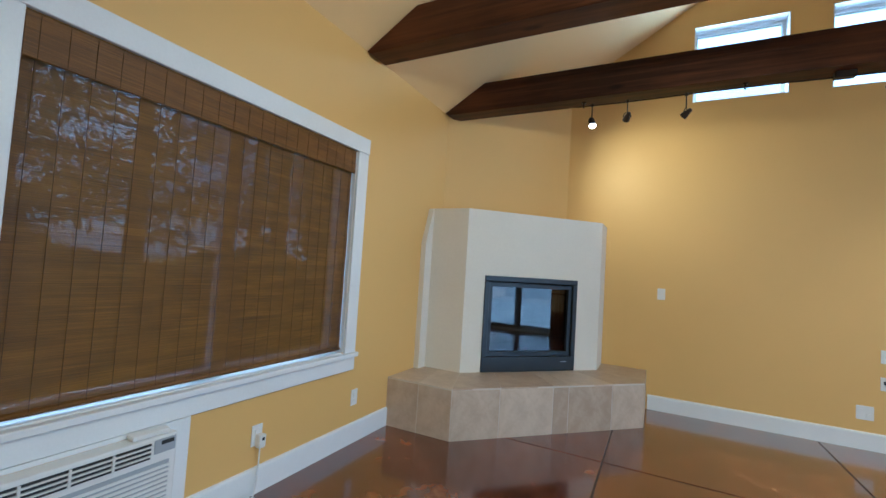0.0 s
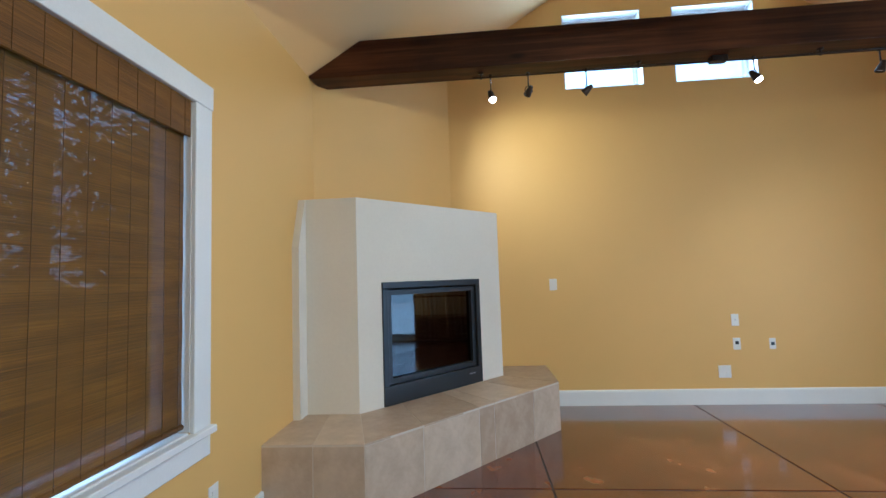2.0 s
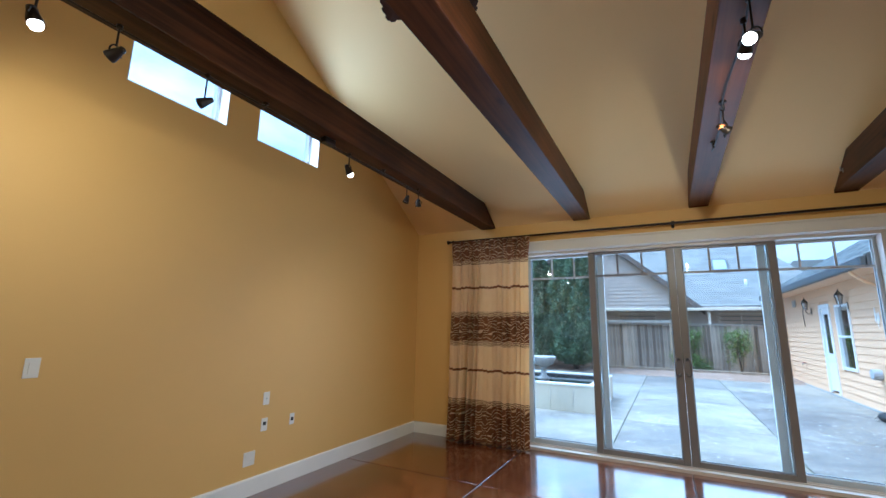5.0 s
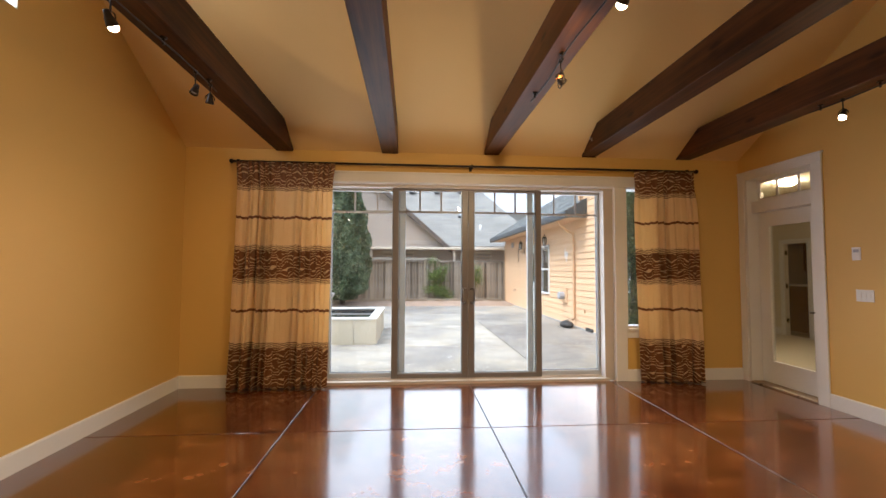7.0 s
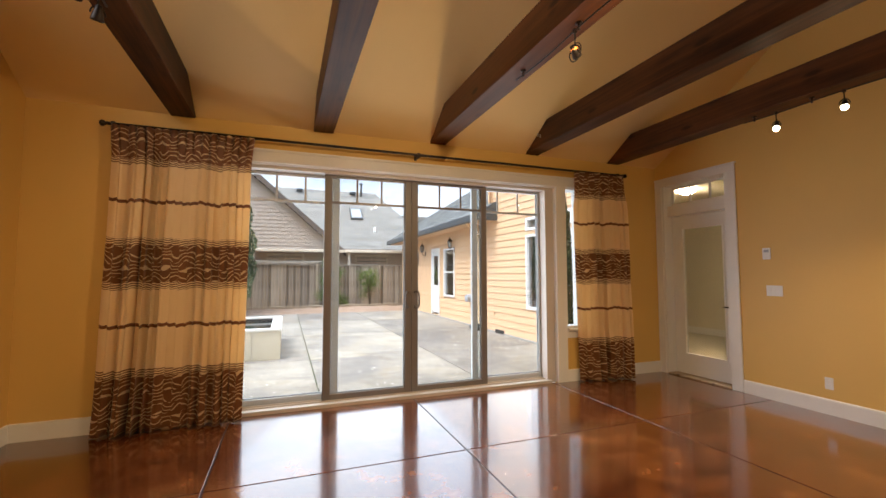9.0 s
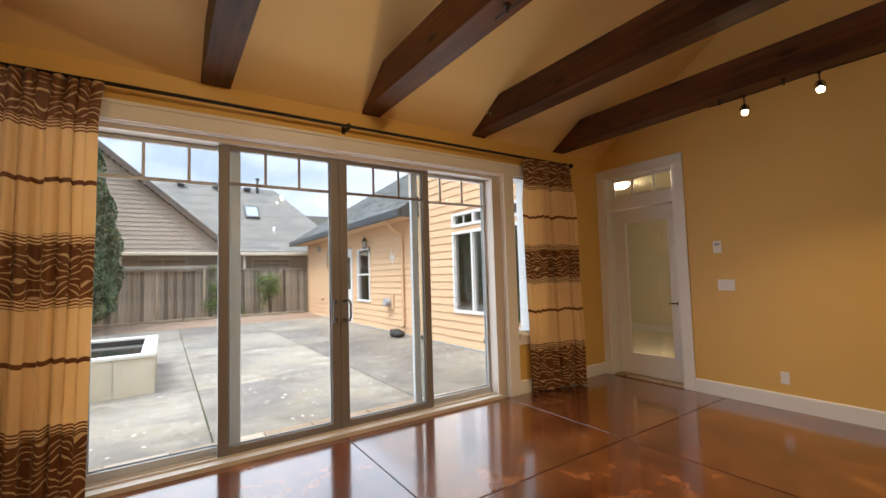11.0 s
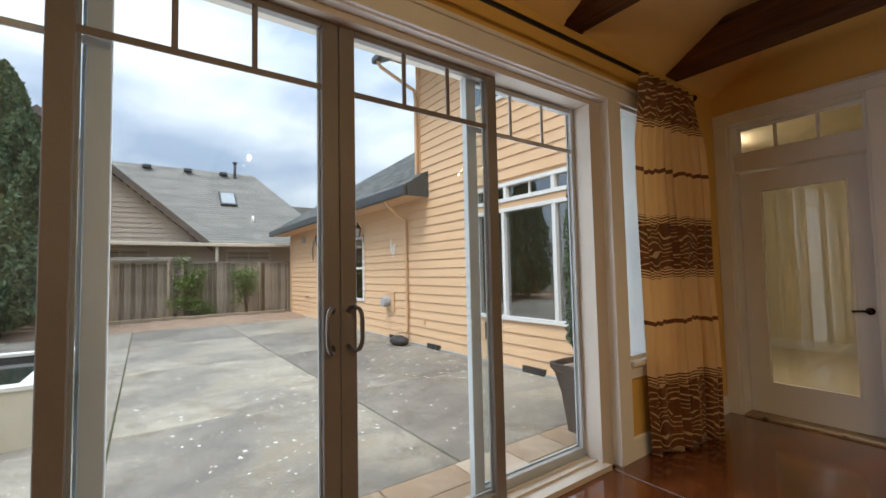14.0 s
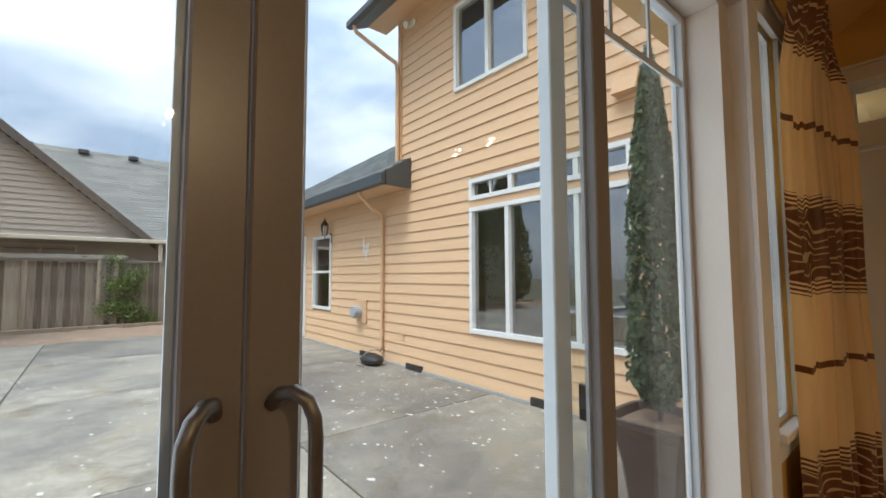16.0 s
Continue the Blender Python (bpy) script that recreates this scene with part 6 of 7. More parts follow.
HOUSEPANE = glass("house_window_pane", (0.55, 0.59, 0.61), 10.0)
house_window(5.71, 7.955, 0.605, 2.275, (6.32, 7.29))
house_window(5.71, 7.955, 2.37, 2.66, (6.32, 7.23), bars=[(6.01, 2.42, 2.61), (6.77, 2.42, 2.61), (7.59, 2.42, 2.61)])
boxes("window_trim", [(5.71, HY - 0.03, 2.277, 7.955, HY + 0.012, 2.368)], SIDETRIM, house)
house_window(6.93, 8.255, 3.975, 5.26, (7.60,))
house_window(12.26, 13.22, 0.645, 2.25, (), (1.46,))
# pale shade added behind the upper panes, painting the sky they reflect
boxes("roller_shade", [(7.0, HY - 0.125, 4.04, 8.2, HY - 0.118, 5.25)], DRAPE, house, "pale shade added behind the glass to suggest reflected sky")
# white back door of the wing
hd = boxes("door", [(13.68, HY - 0.06, 0.02, 14.50, HY - 0.02, 2.30)], VINYL, house, "white half-glazed back door")
boxes("door_frame", [(13.66, HY - 0.06, -0.04, 13.76, HY + 0.03, 2.32), (14.42, HY - 0.06, -0.04, 14.52, HY + 0.03, 2.32), (13.76, HY - 0.06, 2.22, 14.42, HY + 0.03, 2.32)], VINYL, house, "white door frame")
bm = bmesh.new()
box(bm, 13.88, HY - 0.0195, 1.0, 14.32, HY - 0.017, 2.05)
part("pane", bm, HOUSEPANE, hd)

# rooms behind the wing's windows, their dimness painted as dark grey walls
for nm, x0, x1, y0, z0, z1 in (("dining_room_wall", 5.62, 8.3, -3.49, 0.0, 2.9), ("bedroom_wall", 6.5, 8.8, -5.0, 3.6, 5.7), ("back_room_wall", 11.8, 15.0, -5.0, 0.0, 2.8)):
    boxes(nm, [(x0, y0, z0, x1, y0 + 0.05, z1), (x0 - 0.05, y0, z0, x0, HY - 0.165, z1), (x1, y0, z0, x1 + 0.05, HY - 0.165, z1), (x0, y0, z0 - 0.05, x1, HY - 0.165, z0), (x0, y0, z1, x1, HY - 0.165, z1 + 0.05)], DARKROOM, house, "room seen through the glass, its dimness painted in grey")


def drape(x0, x1, lean):
    bm = bmesh.new()
    n, m = 40, 16
    g = []
    for j in range(m + 1):
        v = j / m
        pinch = 1 - 0.5 * math.exp(-((v - 0.38) / 0.2) ** 2)
        row = []
        for i in range(n + 1):
            s = i / n
            c = x0 if lean < 0 else x1
            x = c + ((x0 if lean > 0 else x1) - c) * s * pinch
            row.append(bm.verts.new((x, HY - 0.26 + 0.03 * math.sin(s * 42) * pinch, 0.05 + 2.25 * v)))
        g.append(row)
    for a, b in zip(g, g[1:]):
        for i in range(n):
            bm.faces.new((a[i], a[i + 1], b[i + 1], b[i]))
    d = solo("window_drape", bm, DRAPE, "pale drape tied back behind the house window", "drape", "", "house drapes", True, at=((x0 + x1) / 2, HY - 0.26, 0.05))
    d.modifiers.new("cloth", "SOLIDIFY").thickness = 0.003


drape(7.35, 7.93, 1)
drape(5.76, 6.35, -1)
bm = bmesh.new()
box(bm, 6.35, HY - 1.2, 0.02, 7.3, HY - 0.7, 0.80)
bevel(bm, 0.02, 2)
solo("sideboard", bm, FENCEPOST, "low wooden sideboard inside the house window", "sideboard", at=(6.8, HY - 0.95, 0.0))


def roof_slab(name, x0, x1, ye, ze, pitch, depth, thick, mat, label):
    bm = bmesh.new()
    prism(bm, [(x0, ye, ze), (x0, ye - depth, ze + depth * pitch), (x0, ye - depth, ze + depth * pitch + thick), (x0, ye, ze + thick)], (x1 - x0, 0, 0))
    return part(name, bm, mat, house, label)


EP = 0.62
low = roof_slab("lower_roof", 9.70, 19.45, -1.72, 2.86, EP, 8.5, 0.10, SLATE, "dark roof deck with a gutter edge")
lowb = roof_slab("roof_return", 9.36, 9.70, -1.72, 2.86, EP, 0.44, 0.10, SLATE, "short roof return against the upper wall")
up = roof_slab("upper_roof", XE - 0.2, 10.15, -1.55, 5.56, 0.5, 6.0, 0.12, SLATE, "dark upper roof edge")
boxes("soffit", [(XE - 0.2, HY, 5.70, 10.12, -1.60, 5.72)], SIDETRIM, house, "painted soffit boards")
boxes("lower_soffit", [(9.36, HY - 0.03, 2.78, 19.4, -1.735, 2.80)], SIDETRIM, house)
boxes("gutter", [(9.33, -1.73, 2.77, 19.46, -1.62, 2.97)], SLATE, house, "dark grey gutter", 0.02)
boxes("upper_gutter", [(XE - 0.25, -1.55, 5.54, 10.17, -1.44, 5.67)], SLATE, house, "dark grey gutter", 0.02)
bm = bmesh.new()
prism(bm, [(9.335, -1.735, 2.775), (9.335, HY - 0.02, 2.775), (9.335, HY - 0.02, 3.30), (9.335, -1.735, 3.0)], (0.04, 0, 0))
part("roof_end_board", bm, SLATE, house, "dark boxed roof end")
bm = bmesh.new()
rng = random.Random(8)
verts, faces = [], []
for r in range(44):
    d = r * 0.17
    if d > 7.6:
        break
    x = 9.70 - (0.16 if r % 2 else 0.0) if d > 0.44 else 9.36
    x = max(x, 9.70 if d > 0.44 else 9.36)
    while x < 19.42:
        w = rng.uniform(0.22, 0.36)
        xe = min(x + w, 19.45)
        t0 = 0.022 + rng.uniform(0, 0.016)
        y0, y1 = -1.70 - d, -1.70 - d - 0.19
        z0, z1 = 2.962 + d * EP + 0.012, 2.962 + (d + 0.19) * EP + 0.002
        k = len(verts)
        verts += [(x, y0, z0 - 0.014), (xe - 0.008, y0, z0 - 0.014), (xe - 0.008, y0, z0 + t0), (x, y0, z0 + t0), (x, y1, z1), (xe - 0.008, y1, z1)]
        faces += [(k, k + 1, k + 2, k + 3), (k + 3, k + 2, k + 5, k + 4), (k, k + 3, k + 4), (k + 1, k + 5, k + 2)]
        x = xe
bm.free()
me = bpy.data.meshes.new("shingles")
me.from_pydata([tuple(Vector(v) - OFFSET[house]) for v in verts], [], faces)


def island_shingle(name, dark, light):
    m, nodes, links, b = material(name)
    g = nodes.new("ShaderNodeNewGeometry")
    big = noise_node(nodes, links, 0.9, 4)
    fine = noise_node(nodes, links, 60, 3)
    mx = nodes.new("ShaderNodeMix")
    mx.inputs["Factor"].default_value = 0.5
    links.new(g.outputs["Random Per Island"], mx.inputs[2])
    links.new(big.outputs["Fac"], mx.inputs[3])
    r = ramp_node(nodes, [(0.2, dark), (0.8, light)])
    links.new(mx.outputs[0], r.inputs[0])
    links.new(r.outputs[0], b.inputs["Base Color"])
    b.inputs["Roughness"].default_value = 0.85
    bp = nodes.new("ShaderNodeBump")
    bp.inputs["Strength"].default_value, bp.inputs["Distance"].default_value = 0.4, 0.004
    links.new(fine.outputs["Fac"], bp.inputs["Height"])
    links.new(bp.outputs[0], b.inputs["Normal"])
    return m


me.materials.append(island_shingle("grey_shingle_tab", (0.105, 0.12, 0.122), (0.29, 0.30, 0.295)))
sh = new("shingles", me)
sh.parent = house
tagged(sh, "weathered grey roof shingles", kind="stuff")

# rainwater pipe, with its bend from the gutter
bm = bmesh.new()
tube(bm, [(10.14, -1.69, 2.85), (10.14, -1.72, 2.72), (10.14, -1.95, 2.52), (10.14, HY + 0.06, 2.42), (10.14, HY + 0.055, 2.2), (10.14, HY + 0.055, 0.9), (10.14, HY + 0.055, 0.16), (10.14, HY + 0.10, 0.08)], 0.036, 8)
part("downspout", bm, SIDETRIM, house, "ochre painted downspout", True)
bm = bmesh.new()
tube(bm, [(10.0, -1.50, 5.56), (10.0, -1.55, 5.45), (9.80, -2.0, 5.12), (9.72, HY + 0.05, 5.0), (9.645, HY + 0.07, 4.8), (9.645, HY + 0.07, 3.2), (9.645, HY + 0.07, 3.06)], 0.034, 8)
part("downspout", bm, SIDETRIM, house, "ochre painted downspout", True)


def lantern(x, z):
    l = thing("wall_lantern", "dark metal wall lantern with clear glass", "wall lantern", (x, HY, z), group="wall lanterns")
    bm = bmesh.new()
    box(bm, x - 0.05, HY + 0.002, z - 0.12, x + 0.05, HY + 0.02, z + 0.08)
    bevel(bm, 0.01, 1)
    part("back_plate", bm, IRON, l)
    bm = bmesh.new()
    tube(bm, [(x, HY + 0.02, z - 0.05), (x, HY + 0.08, z - 0.10), (x, HY + 0.14, z - 0.04), (x, HY + 0.15, z + 0.02)], 0.009, 6)
    part("arm", bm, IRON, l, "", True)
    c = (x, HY + 0.15, z)
    bm = bmesh.new()
    lathe(bm, [(0.09, 0.24), (0.06, 0.30), (0.02, 0.34), (0.008, 0.40)], c, 8)
    part("cap", bm, IRON, l)
    bm = bmesh.new()
    lathe(bm, [(0.045, 0.02), (0.08, 0.235)], c, 8)
    part("glass", bm, HOUSEPANE, l)
    bm = bmesh.new()
    for k in range(8):
        a = 2 * math.pi * (k + 0.5) / 8
        rod(bm, (c[0] + 0.046 * math.cos(a), c[1] + 0.046 * math.sin(a), z + 0.02), (c[0] + 0.082 * math.cos(a), c[1] + 0.082 * math.sin(a), z + 0.24), 0.005, sides=4)
    part("cage", bm, IRON, l)


rngp = random.Random(2)
for k, (px0, pz0, w, h) in enumerate(((10.86, 1.74, 0.07, 0.36), (10.77, 1.66, 0.06, 0.30), (10.70, 1.78, 0.05, 0.22))):
    bm = bmesh.new()
    ring = [(px0 + (w / 2) * math.cos(t) * rngp.uniform(0.7, 1.2), HY + 0.007, pz0 + h / 2 + (h / 2) * math.sin(t) * rngp.uniform(0.8, 1.1)) for t in (2 * math.pi * i / 14 for i in range(14))]
    prism(bm, ring, (0, 0.003, 0))
    part("paint_patch", bm, PONDCAP, house, "smeared white paint patch")
bm = bmesh.new()
tube(bm, [(15.75, HY + 0.02, 2.42), (16.0, HY + 0.03, 2.36), (16.12, HY + 0.03, 2.1), (16.08, HY + 0.02, 1.75)], 0.011, 6)
part("cable", bm, RUBBER, house, "loose dark cable", True)
lantern(12.30, 2.20)
lantern(15.25, 2.20)


def meter():
    m = thing("gas_meter", "grey round utility meter box on the house wall", "utility meter", (11.0, HY, 0.68))
    bm = bmesh.new()
    box(bm, 10.72, HY + 0.001, 0.50, 11.06, HY + 0.035, 0.92)
    part("back_board", bm, SIDETRIM, m)
    bm = bmesh.new()
    rod(bm, (10.95, HY + 0.035, 0.70), (10.95, HY + 0.19, 0.70), 0.11, sides=18)
    bevel(bm, 0.015, 2, 60)
    part("dial_case", bm, GREYP, m)


meter()
sl = thing("security_light", "white security light under the upper eave", "security light", (9.3, HY, 5.5))
bm = bmesh.new()
box(bm, 9.22, HY + 0.001, 5.45, 9.36, HY + 0.04, 5.57)
bevel(bm, 0.01, 1)
part("base", bm, PLATE, sl)
bm = bmesh.new()
lathe(bm, [(0.035, -0.07), (0.06, 0.03), (0.05, 0.03), (0.01, 0.0)], (0, 0, 0), 14)
bmesh.ops.transform(bm, matrix=Matrix.Translation((9.32, HY + 0.11, 5.47)) @ Matrix.Rotation(radians(-120), 4, "X"), verts=bm.verts)
part("lamp_head", bm, PLATE, sl, "", True)
bm = bmesh.new()
prism(bm, [(5.62, HY + 0.001, 3.10), (5.62, HY + 0.12, 3.10), (5.62, HY + 0.03, 3.30), (5.62, HY + 0.001, 3.30)], (0.24, 0, 0))
part("wall_vent", bm, SIDETRIM, house, "hooded wall vent")
bm = bmesh.new()
box(bm, 16.9, HY, 2.40, 17.3, HY + 0.03, 2.62)
part("wall_vent", bm, STONEGREY, house, "grey gable vent grille")
sp = thing("hose_tap", "red-handled garden tap on the house wall", "garden tap", (16.6, HY, 0.58))
bm = bmesh.new()
tube(bm, [(16.6, HY, 0.58), (16.6, HY + 0.09, 0.58), (16.6, HY + 0.12, 0.52)], 0.016, 8)
part("spout", bm, STEEL, sp, "", True)
bm = bmesh.new()
lathe(bm, [(0.05, 0), (0.055, 0.012), (0.02, 0.018)], (16.6, HY + 0.07, 0.60), 12)
part("tap_handle", bm, surface("red_paint", (0.25, 0.03, 0.02), (0.35, 0.05, 0.03), 5, 0.5), sp, "", True)
bm = bmesh.new()
box(bm, 9.52, HY + 0.001, 0.33, 9.60, HY + 0.02, 0.42)
solo("outdoor_socket", bm, SIDETRIM, "small painted outdoor socket box on the siding", "power outlet", at=(9.56, HY, 0.37))
dr = thing("drain_cover", "black rubber drain bag at the foot of the downspout", "drain cover", (10.05, -1.92, GZ))
bm = bmesh.new()
bmesh.ops.create_icosphere(bm, subdivisions=3, radius=1)
for v in bm.verts:
    v.co = Vector((10.05 + v.co.x * 0.26, -1.92 + v.co.y * 0.17, GZ + 0.085 + max(v.co.z, -0.9) * 0.095 + 0.012 * math.sin(9 * v.co.x) * v.co.z))
part("bag", bm, RUBBER, dr, "", True)
bm = bmesh.new()
tube(bm, [(10.14, HY + 0.12, 0.12), (10.22, -2.0, 0.10), (10.30, -1.85, 0.0), (10.2, -1.72, GZ + 0.02), (9.95, -1.70, GZ + 0.02)], 0.012, 6)
part("tie_cord", bm, TIMBERCAP, dr, "pale cord", True)


# ---------------------------------------------------------------- far house over the fence
far = thing("neighbour_house", "beige clapboard house with a large grey roof behind the fence", "house", (23, 2, GZ))


def far_house():
    gx = 20.45
    boxes("wall", [(gx, -6.5, GZ, gx + 0.2, 14.0, 2.62)], FARSIDING, far)
    # gable wall above the low roof
    bm = bmesh.new()
    prism(bm, [(gx + 0.02, 0.62, 2.62), (gx + 0.02, 9.3, 2.62), (gx + 0.02, 4.98, 6.42)], (0.18, 0, 0))
    part("gable_wall", bm, FARTRIM, far)
    # rakes of the gable
    for y0, z0, y1, z1 in ((0.20, 2.36, 4.98, 6.56), (9.75, 2.36, 4.98, 6.56)):
        bm = bmesh.new()
        prism(bm, [(gx - 0.35, y0, z0), (gx - 0.35, y1, z1), (gx - 0.35, y1, z1 + 0.16), (gx - 0.35, y0, z0 + 0.16)], (7.0, 0, 0))
        part("gable_roof", bm, FARROOF, far)
        bm = bmesh.new()
        prism(bm, [(gx - 0.39, y0, z0 - 0.13), (gx - 0.39, y1, z1 - 0.13), (gx - 0.39, y1, z1 + 0.13), (gx - 0.39, y0, z0 + 0.13)], (0.035, 0, 0))
        part("rake_board", bm, surface("brown_rake_paint", (0.10, 0.075, 0.06), (0.14, 0.105, 0.085), 3, 0.6), far, "dark brown rake board")
    # main roof slope
    ex, ez, rx, rz = 21.9, 2.72, 26.0, 6.50
    bm = bmesh.new()
    prism(bm, [(ex, 6.5, ez), (rx, 6.5, rz), (rx, 6.5, rz - 0.2), (ex, 6.5, ez - 0.15)], (0, -8.8, 0))
    bm2 = [bm.verts.new(p) for p in ((ex, -2.3, ez), (rx, -2.3, rz), (ex, -5.3, ez))]
    bm.faces.new(bm2)
    part("main_roof", bm, FARROOF, far, "large weathered grey shingle roof")
    verts, faces = [], []
    rr = random.Random(31)
    n = 34
    L = math.hypot(rx - ex, rz - ez)
    nx, nz = -(rz - ez) / L, (rx - ex) / L
    for r in range(n):
        s0, s1 = r / n, (r + 1.1) / n
        yend = -5.3 + 3.0 * s0
        y = 6.4
        while y > yend + 0.05:
            w = rr.uniform(0.5, 1.1)
            ye = max(y - w, yend)
            t = 0.006 + rr.uniform(0, 0.006)
            xa, za = ex + (rx - ex) * s0 - 0.004, ez + (rz - ez) * s0
            xb, zb = ex + (rx - ex) * s1, ez + (rz - ez) * s1
            k = len(verts)
            verts += [(xa + nx * 0.002, y, za + nz * 0.002), (xa + nx * 0.002, ye + 0.01, za + nz * 0.002), (xa + nx * t, ye + 0.01, za + nz * t), (xa + nx * t, y, za + nz * t), (xb + nx * 0.004, y, zb + nz * 0.004), (xb + nx * 0.004, ye + 0.01, zb + nz * 0.004)]
            faces += [(k, k + 1, k + 2, k + 3), (k + 3, k + 2, k + 5, k + 4)]
            y = ye
    me = bpy.data.meshes.new("far_shingles")
    me.from_pydata([tuple(Vector(v) - OFFSET[far]) for v in verts], [], faces)
    me.materials.append(island_shingle("far_shingle_tab", (0.165, 0.162, 0.150), (0.25, 0.242, 0.218)))
    o = new("far_shingles", me)
    o.parent = far
    tagged(o, "faded grey shingle courses", kind="stuff")
    # ridge vents, pipe, skylight
    for y in (3.8, 2.2, 0.6, -0.9):
        z = 6.30
        x = ex + (z - ez) * (rx - ex) / (rz - ez)
        boxes("roof_vent", [(x - 0.22, y - 0.17, z, x + 0.12, y + 0.17, z + 0.16)], SLATE, far, "low dark roof vent", 0.03)
    bm = bmesh.new()
    rod(bm, (25.7, -1.42, 6.1), (25.7, -1.42, 6.95), 0.07, sides=10)
    rod(bm, (25.7, -1.42, 6.95), (25.7, -1.42, 7.03), 0.11, sides=10)
    part("flue_pipe", bm, SLATE, far, "dark metal flue pipe", True)
    bm = bmesh.new()
    rod(bm, (23.0, -1.74, 3.6), (23.0, -1.74, 4.02), 0.06, sides=8)
    part("vent_pipe", bm, PLATE, far, "white vent pipe", True)

    def on_roof(u, y, h):
        return Vector((ex + (rx - ex) * u + nx * h, y, ez + (rz - ez) * u + nz * h))
    bm = bmesh.new()
    prism(bm, [on_roof(0.47, -0.55, 0), on_roof(0.47, -1.22, 0), on_roof(0.65, -1.22, 0), on_roof(0.65, -0.55, 0)], Vector((nx, 0, nz)) * 0.12)
    sk = part("skylight", bm, SLATE, far, "small roof skylight")
    bm = bmesh.new()
    prism(bm, [on_roof(0.485, -0.61, 0.121), on_roof(0.485, -1.16, 0.121), on_roof(0.635, -1.16, 0.121), on_roof(0.635, -0.61, 0.121)], Vector((nx, 0, nz)) * 0.01)
    part("pane", bm, surface("skylight_glass", (0.30, 0.34, 0.37), (0.36, 0.40, 0.43), 3, 0.05, 0.02, 40, 0.0), sk)
    # low lean-to roof edge, gutter and the windows beneath it
    bm = bmesh.new()
    prism(bm, [(gx - 0.75, -6.5, 2.50), (ex + 0.1, -6.5, 2.70), (ex + 0.1, -6.5, 2.60), (gx - 0.75, -6.5, 2.40)], (0, 11.1, 0))
    part("low_roof", bm, FARROOF, far)
    boxes("gutter", [(gx - 0.85, -6.5, 2.40, gx - 0.74, 4.7, 2.52)], FARTRIM, far, "pale gutter", 0.015)
    for y0, y1 in ((2.1, 3.7), (-1.9, -0.3), (-4.4, -2.8)):
        boxes("window", [(gx - 0.03, y0, 2.28, gx, y1, 2.33), (gx - 0.03, y0, 1.2, gx, y0 + 0.06, 2.28), (gx - 0.03, y1 - 0.06, 1.2, gx, y1, 2.28), (gx - 0.03, (y0 + y1) / 2 - 0.03, 1.2, gx, (y0 + y1) / 2 + 0.03, 2.28)], FARTRIM, far, "pale window frame under the low roof")
        # opaque grey sheets paint the dim rooms behind these panes
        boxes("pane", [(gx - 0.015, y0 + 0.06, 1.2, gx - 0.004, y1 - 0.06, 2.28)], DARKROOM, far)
    for y in (4.2, 0.1):
        boxes("porch_post", [(gx - 0.72, y - 0.05, GZ, gx - 0.62, y + 0.05, 2.42)], FARTRIM, far)


far_house()
bm = bmesh.new()
prism(bm, [(34, -14, 3.0), (34, -3.5, 3.0), (34, -6.0, 6.3), (34, -12, 6.3)], (6, 0, 0))
fr = thing("distant_house", "distant grey-roofed house beyond the neighbours", "house", (36, -9, GZ))
part("roof", bm, FARROOF, fr)
boxes("wall", [(34.3, -13.5, GZ - 0.1, 39.5, -4, 3.0)], FARSIDING, fr)


# ---------------------------------------------------------------- pieces: floor slabs, tiles, boards, pavers
def slab_piece(name, x0, y0, x1, y1, z0, z1, mat, parent, chamfer=0.004):
    bm = bmesh.new()
    cx, cy = (x0 + x1) / 2, (y0 + y1) / 2
    a, b = (x1 - x0) / 2, (y1 - y0) / 2
    lo = [bm.verts.new((sx * a, sy * b, z0)) for sx, sy in ((-1, -1), (1, -1), (1, 1), (-1, 1))]
    mid = [bm.verts.new((sx * a, sy * b, z1 - chamfer)) for sx, sy in ((-1, -1), (1, -1), (1, 1), (-1, 1))]
    top = [bm.verts.new((sx * (a - chamfer), sy * (b - chamfer), z1)) for sx, sy in ((-1, -1), (1, -1), (1, 1), (-1, 1))]
    for p, q in ((lo, mid), (mid, top)):
        for i in range(4):
            bm.faces.new((p[i], p[(i + 1) % 4], q[(i + 1) % 4], q[i]))
    bm.faces.new(top)
    bm.faces.new(lo[::-1])
    return piece(name, finish(name, bm, mat), parent, (cx, cy, 0))


gap = 0.006
fx = [XW - 0.01, -0.405, 1.245, 2.895, XE + 0.015]
fy = [YS, -0.35, 1.512, 3.367, YN]
for x0, x1 in zip(fx, fx[1:]):
    for y0, y1 in zip(fy, fy[1:]):
        slab_piece("floor_slab", x0 + gap, y0 + gap, x1 - gap, y1 - gap, -0.0039, 0.0, FLOOR, floor, 0.002)

px = [5.27, 7.56, 10.65, 13.6, 16.6]
py = [-2.18, 0.25, 2.46, 4.75, 7.05, 9.4, 11.9]
for x0, x1 in zip(px, px[1:]):
    for y0, y1 in zip(py, py[1:]):
        slab_piece("concrete_slab", x0 + 0.008, y0 + 0.008, x1 - 0.008, y1 - 0.008, GZ - 0.0119, GZ, PATIO, patio, 0.006)
slab_piece("concrete_slab", XE + T + 0.01, -2.18, 5.262, -1.22, GZ - 0.0119, GZ, PATIO, patio, 0.006)
slab_piece("concrete_slab", XE + T + 0.01, 3.9, 5.262, 11.9, GZ - 0.0119, GZ, PATIO, patio, 0.006)
rng = random.Random(17)
y = -1.21
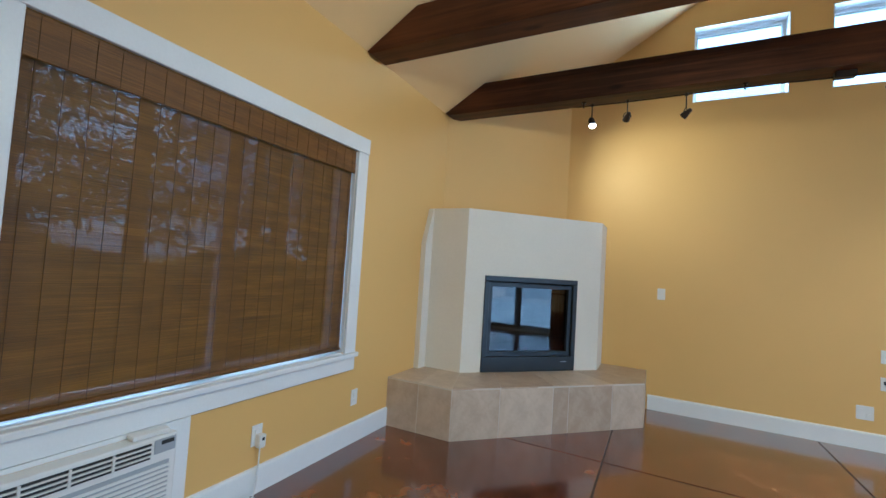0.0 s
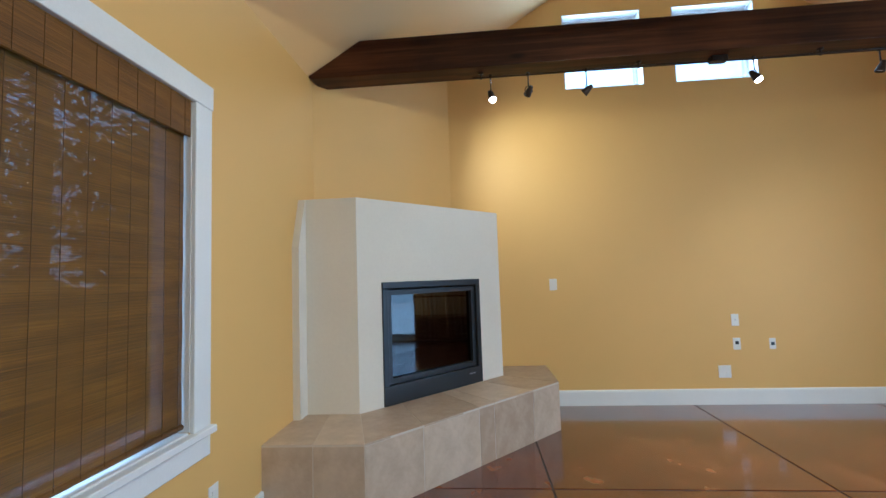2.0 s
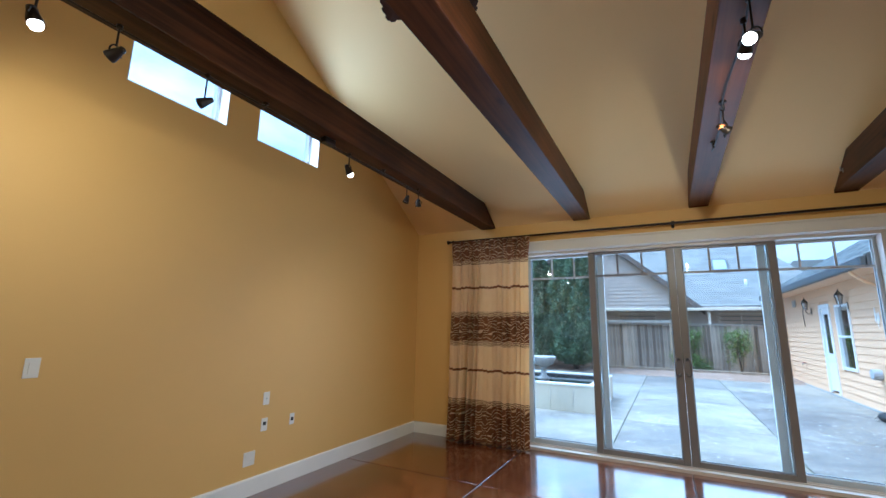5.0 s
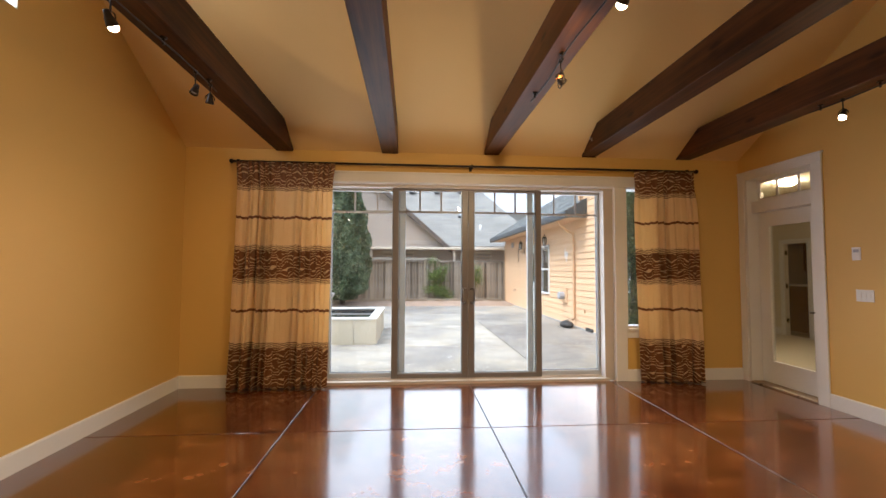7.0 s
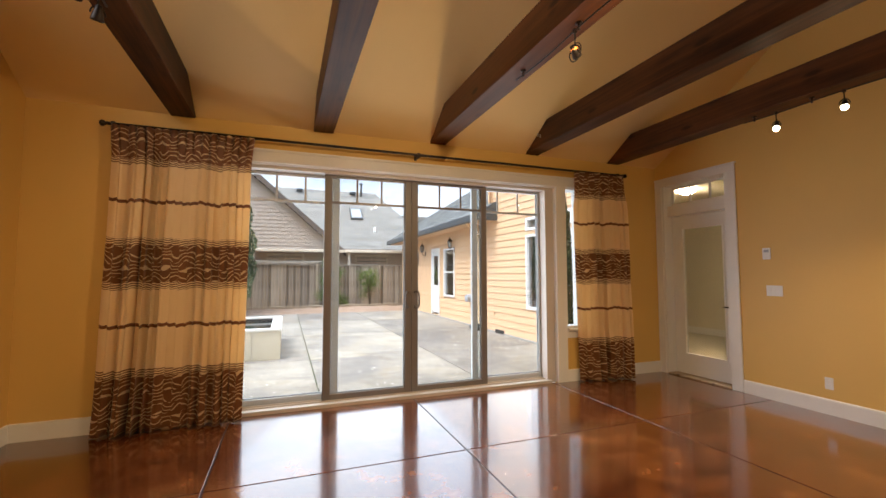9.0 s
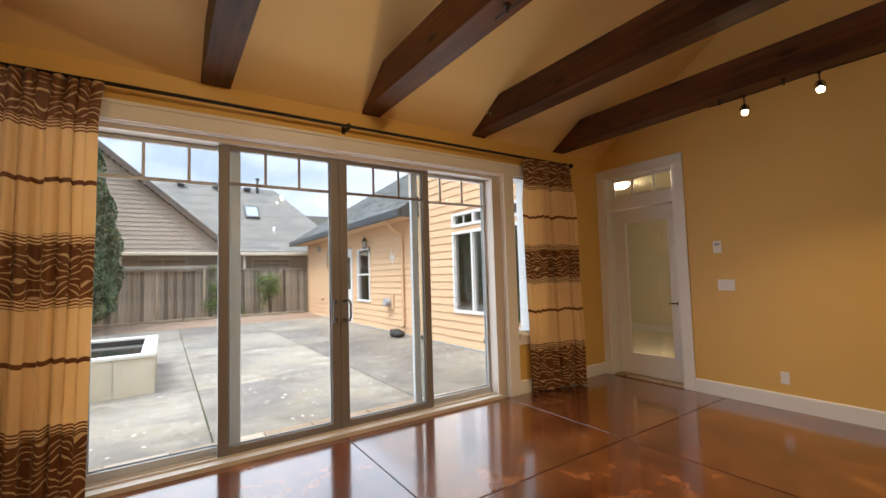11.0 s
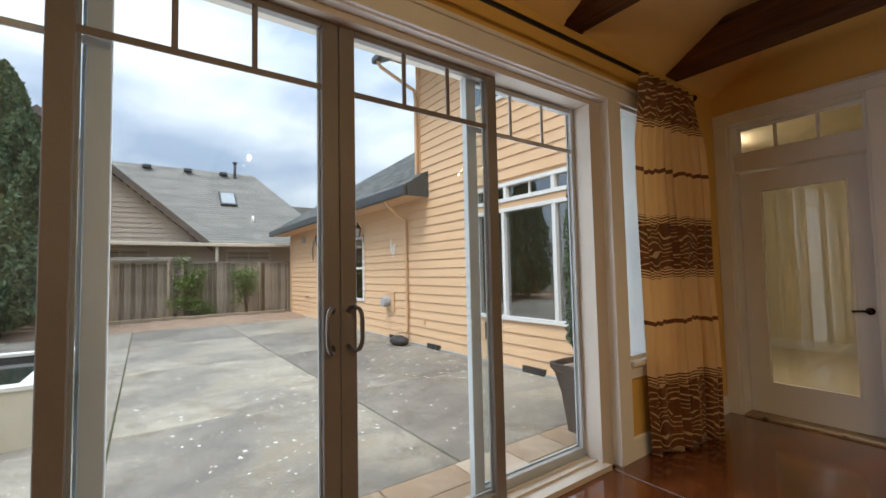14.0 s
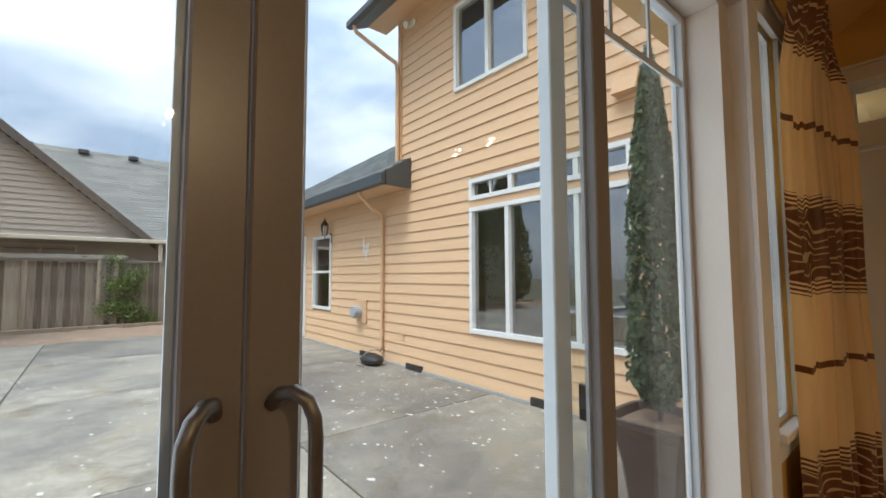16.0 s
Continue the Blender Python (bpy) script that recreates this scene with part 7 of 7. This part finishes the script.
while y < 3.86:
    w = rng.choice((0.31, 0.46, 0.62))
    w = min(w, 3.88 - y)
    cut = rng.choice((None, 4.93, 4.98))
    xs = [XE + T + 0.012, cut, 5.26] if cut else [XE + T + 0.012, 5.26]
    for a, b in zip(xs, xs[1:]):
        slab_piece("paver", a + 0.005, y + 0.005, b - 0.005, y + w - 0.005, GZ - 0.0119, GZ + 0.012, FLAG, patio, 0.005)
    y += w


# hearth tiles: risers and top
def riser_tiles(a, b, z0, z1, width, out):
    d = (b - a)
    L = d.length
    u = d.normalized()
    n = Vector((u.y, -u.x, 0))
    s = 0.0
    widths = width if isinstance(width, (list, tuple)) else [width] * 20
    for w in widths:
        e = min(s + w, L)
        if e - s < 0.02:
            break
        bm = bmesh.new()
        g = 0.004
        o = [Vector((0, 0, z0)), u * (e - s - 2 * g) + Vector((0, 0, z0)), u * (e - s - 2 * g) + Vector((0, 0, z1)), Vector((0, 0, z1))]
        prism(bm, o, n * out)
        piece("tile", finish("tile", bm, TILE), HEARTH, a + u * (s + g))
        s = e


riser_tiles(HP[0] + Vector((0.0, 0.012, 0)), HP[1] + Vector((0, 0.012, 0)), 0.0, HEARTH_Z - 0.013, [0.30, 0.30], 0.012)
ua = (HP[2] - HP[1]).normalized()
na = Vector((ua.y, -ua.x, 0))
riser_tiles(HP[1] - na * 0.012, HP[2] - na * 0.012, 0.0, HEARTH_Z - 0.013, [0.42, 0.50, 0.155, 0.455, 0.5], 0.012)
riser_tiles(HP[2] + Vector((-0.012, 0.006, 0)), HP[3] + Vector((-0.012, 0, 0)), 0.0, HEARTH_Z - 0.013, [0.30, 0.30], 0.012)


def top_tile(pts):
    c = sum((Vector(p) for p in pts), Vector()) / len(pts)
    bm = bmesh.new()
    q = [(Vector(p) - c) for p in pts]
    q = [v * (1 - 0.004 / max(v.length, 0.01)) for v in q]
    prism(bm, [(v.x, v.y, HEARTH_Z - 0.012) for v in q], (0, 0, 0.012))
    piece("tile", finish("tile", bm, TILE), HEARTH, (c.x, c.y, 0))


B0, B1, B2, B3 = (XW, 3.557, 0), (-1.666, 3.557, 0), (-0.615, 4.633, 0), (-0.615, YN, 0)
P0, P1, P2, P3 = (tuple(v) for v in HP)
lerp2 = lambda a, b, t: (a[0] + (b[0] - a[0]) * t, a[1] + (b[1] - a[1]) * t, 0)
top_tile([P0, lerp2(P0, P1, 0.5), lerp2(B0, B1, 0.5), B0])
top_tile([lerp2(P0, P1, 0.5), P1, B1, lerp2(B0, B1, 0.5)])
cutsa = [0.0, 0.225, 0.49, 0.575, 0.815, 1.0]
for a, b in zip(cutsa, cutsa[1:]):
    top_tile([lerp2(P1, P2, a), lerp2(P1, P2, b), lerp2(B1, B2, b), lerp2(B1, B2, a)])
top_tile([P2, P3, B3, B2])

# fence boards
bm = bmesh.new()
prism(bm, [(0, -0.068, 0), (0, 0.068, 0), (0, 0.068, 1.86), (0, -0.068, 1.86)], (0.02, 0, 0))
fb = finish("fence_board", bm, FENCE)
rng = random.Random(5)
for k in range(104):
    y = -2.38 + 0.144 * k
    piece("fence_board", fb, FENCE_OB, (FX + rng.uniform(-0.002, 0.001), y, GZ + 0.02 + rng.uniform(-0.02, 0.015) - 0.0))


# clapboards
def clap(length, mat, cache={}):
    key = (round(length, 3), mat.name)
    if key not in cache:
        bm = bmesh.new()
        prism(bm, [(0, -0.021, 0), (0, 0.006, 0.0), (0, 0.006, 0.005), (0, -0.012, BOARD + 0.012), (0, -0.021, BOARD + 0.012)], (length, 0, 0))
        cache[key] = finish("clapboard", bm, mat)
    return cache[key]


def clad(x0, x1, z0, z1, holes, mat, parent, name, place):
    z = z0
    while z < z1 - 0.02:
        cuts = [(x0, x1)]
        for a, b, lo, hi in holes:
            if lo < z + BOARD * 0.6 and hi > z + BOARD * 0.4:
                cuts = [c for s, e in cuts for c in ((s, min(e, a)), (max(s, b), e)) if c[1] - c[0] > 0.02]
        for s, e in cuts:
            place(s, e, z)
        z += BOARD


clad(XE + T + 0.04, 9.60, -0.068, 5.72, [o for o in OPEN if o[1] < 9], SIDING, house, "clapboard", lambda s, e, z: piece("clapboard", clap(e - s, SIDING), house, (s, HY, z)))
clad(9.60, 18.55, -0.068, 2.80, [o for o in OPEN if o[0] > 9] + [(9.6, 9.61, 9, 9)], SIDING, house, "clapboard", lambda s, e, z: piece("clapboard", clap(e - s, SIDING), house, (s, HY, z)))

# far house boards, along y
z = 0.0
while z < 6.3:
    if z < 2.5:
        y0, y1 = -6.4, 13.9
    else:
        y0, y1 = 0.22 + (z + 0.17 - 2.36) / 0.879, 9.73 - (z + 0.17 - 2.36) / 0.879
    if y1 - y0 > 0.1:
        bm = bmesh.new()
        prism(bm, [(0.0, 0, 0), (-0.034, 0, 0), (-0.034, 0, 0.008), (-0.008, 0, 0.182), (0.0, 0, 0.182)], (0, y1 - y0, 0))
        piece("clapboard", finish("clapboard", bm, FARSIDING), far, (20.45 if z < 2.5 else 20.47, y0, z))
    z += 0.17
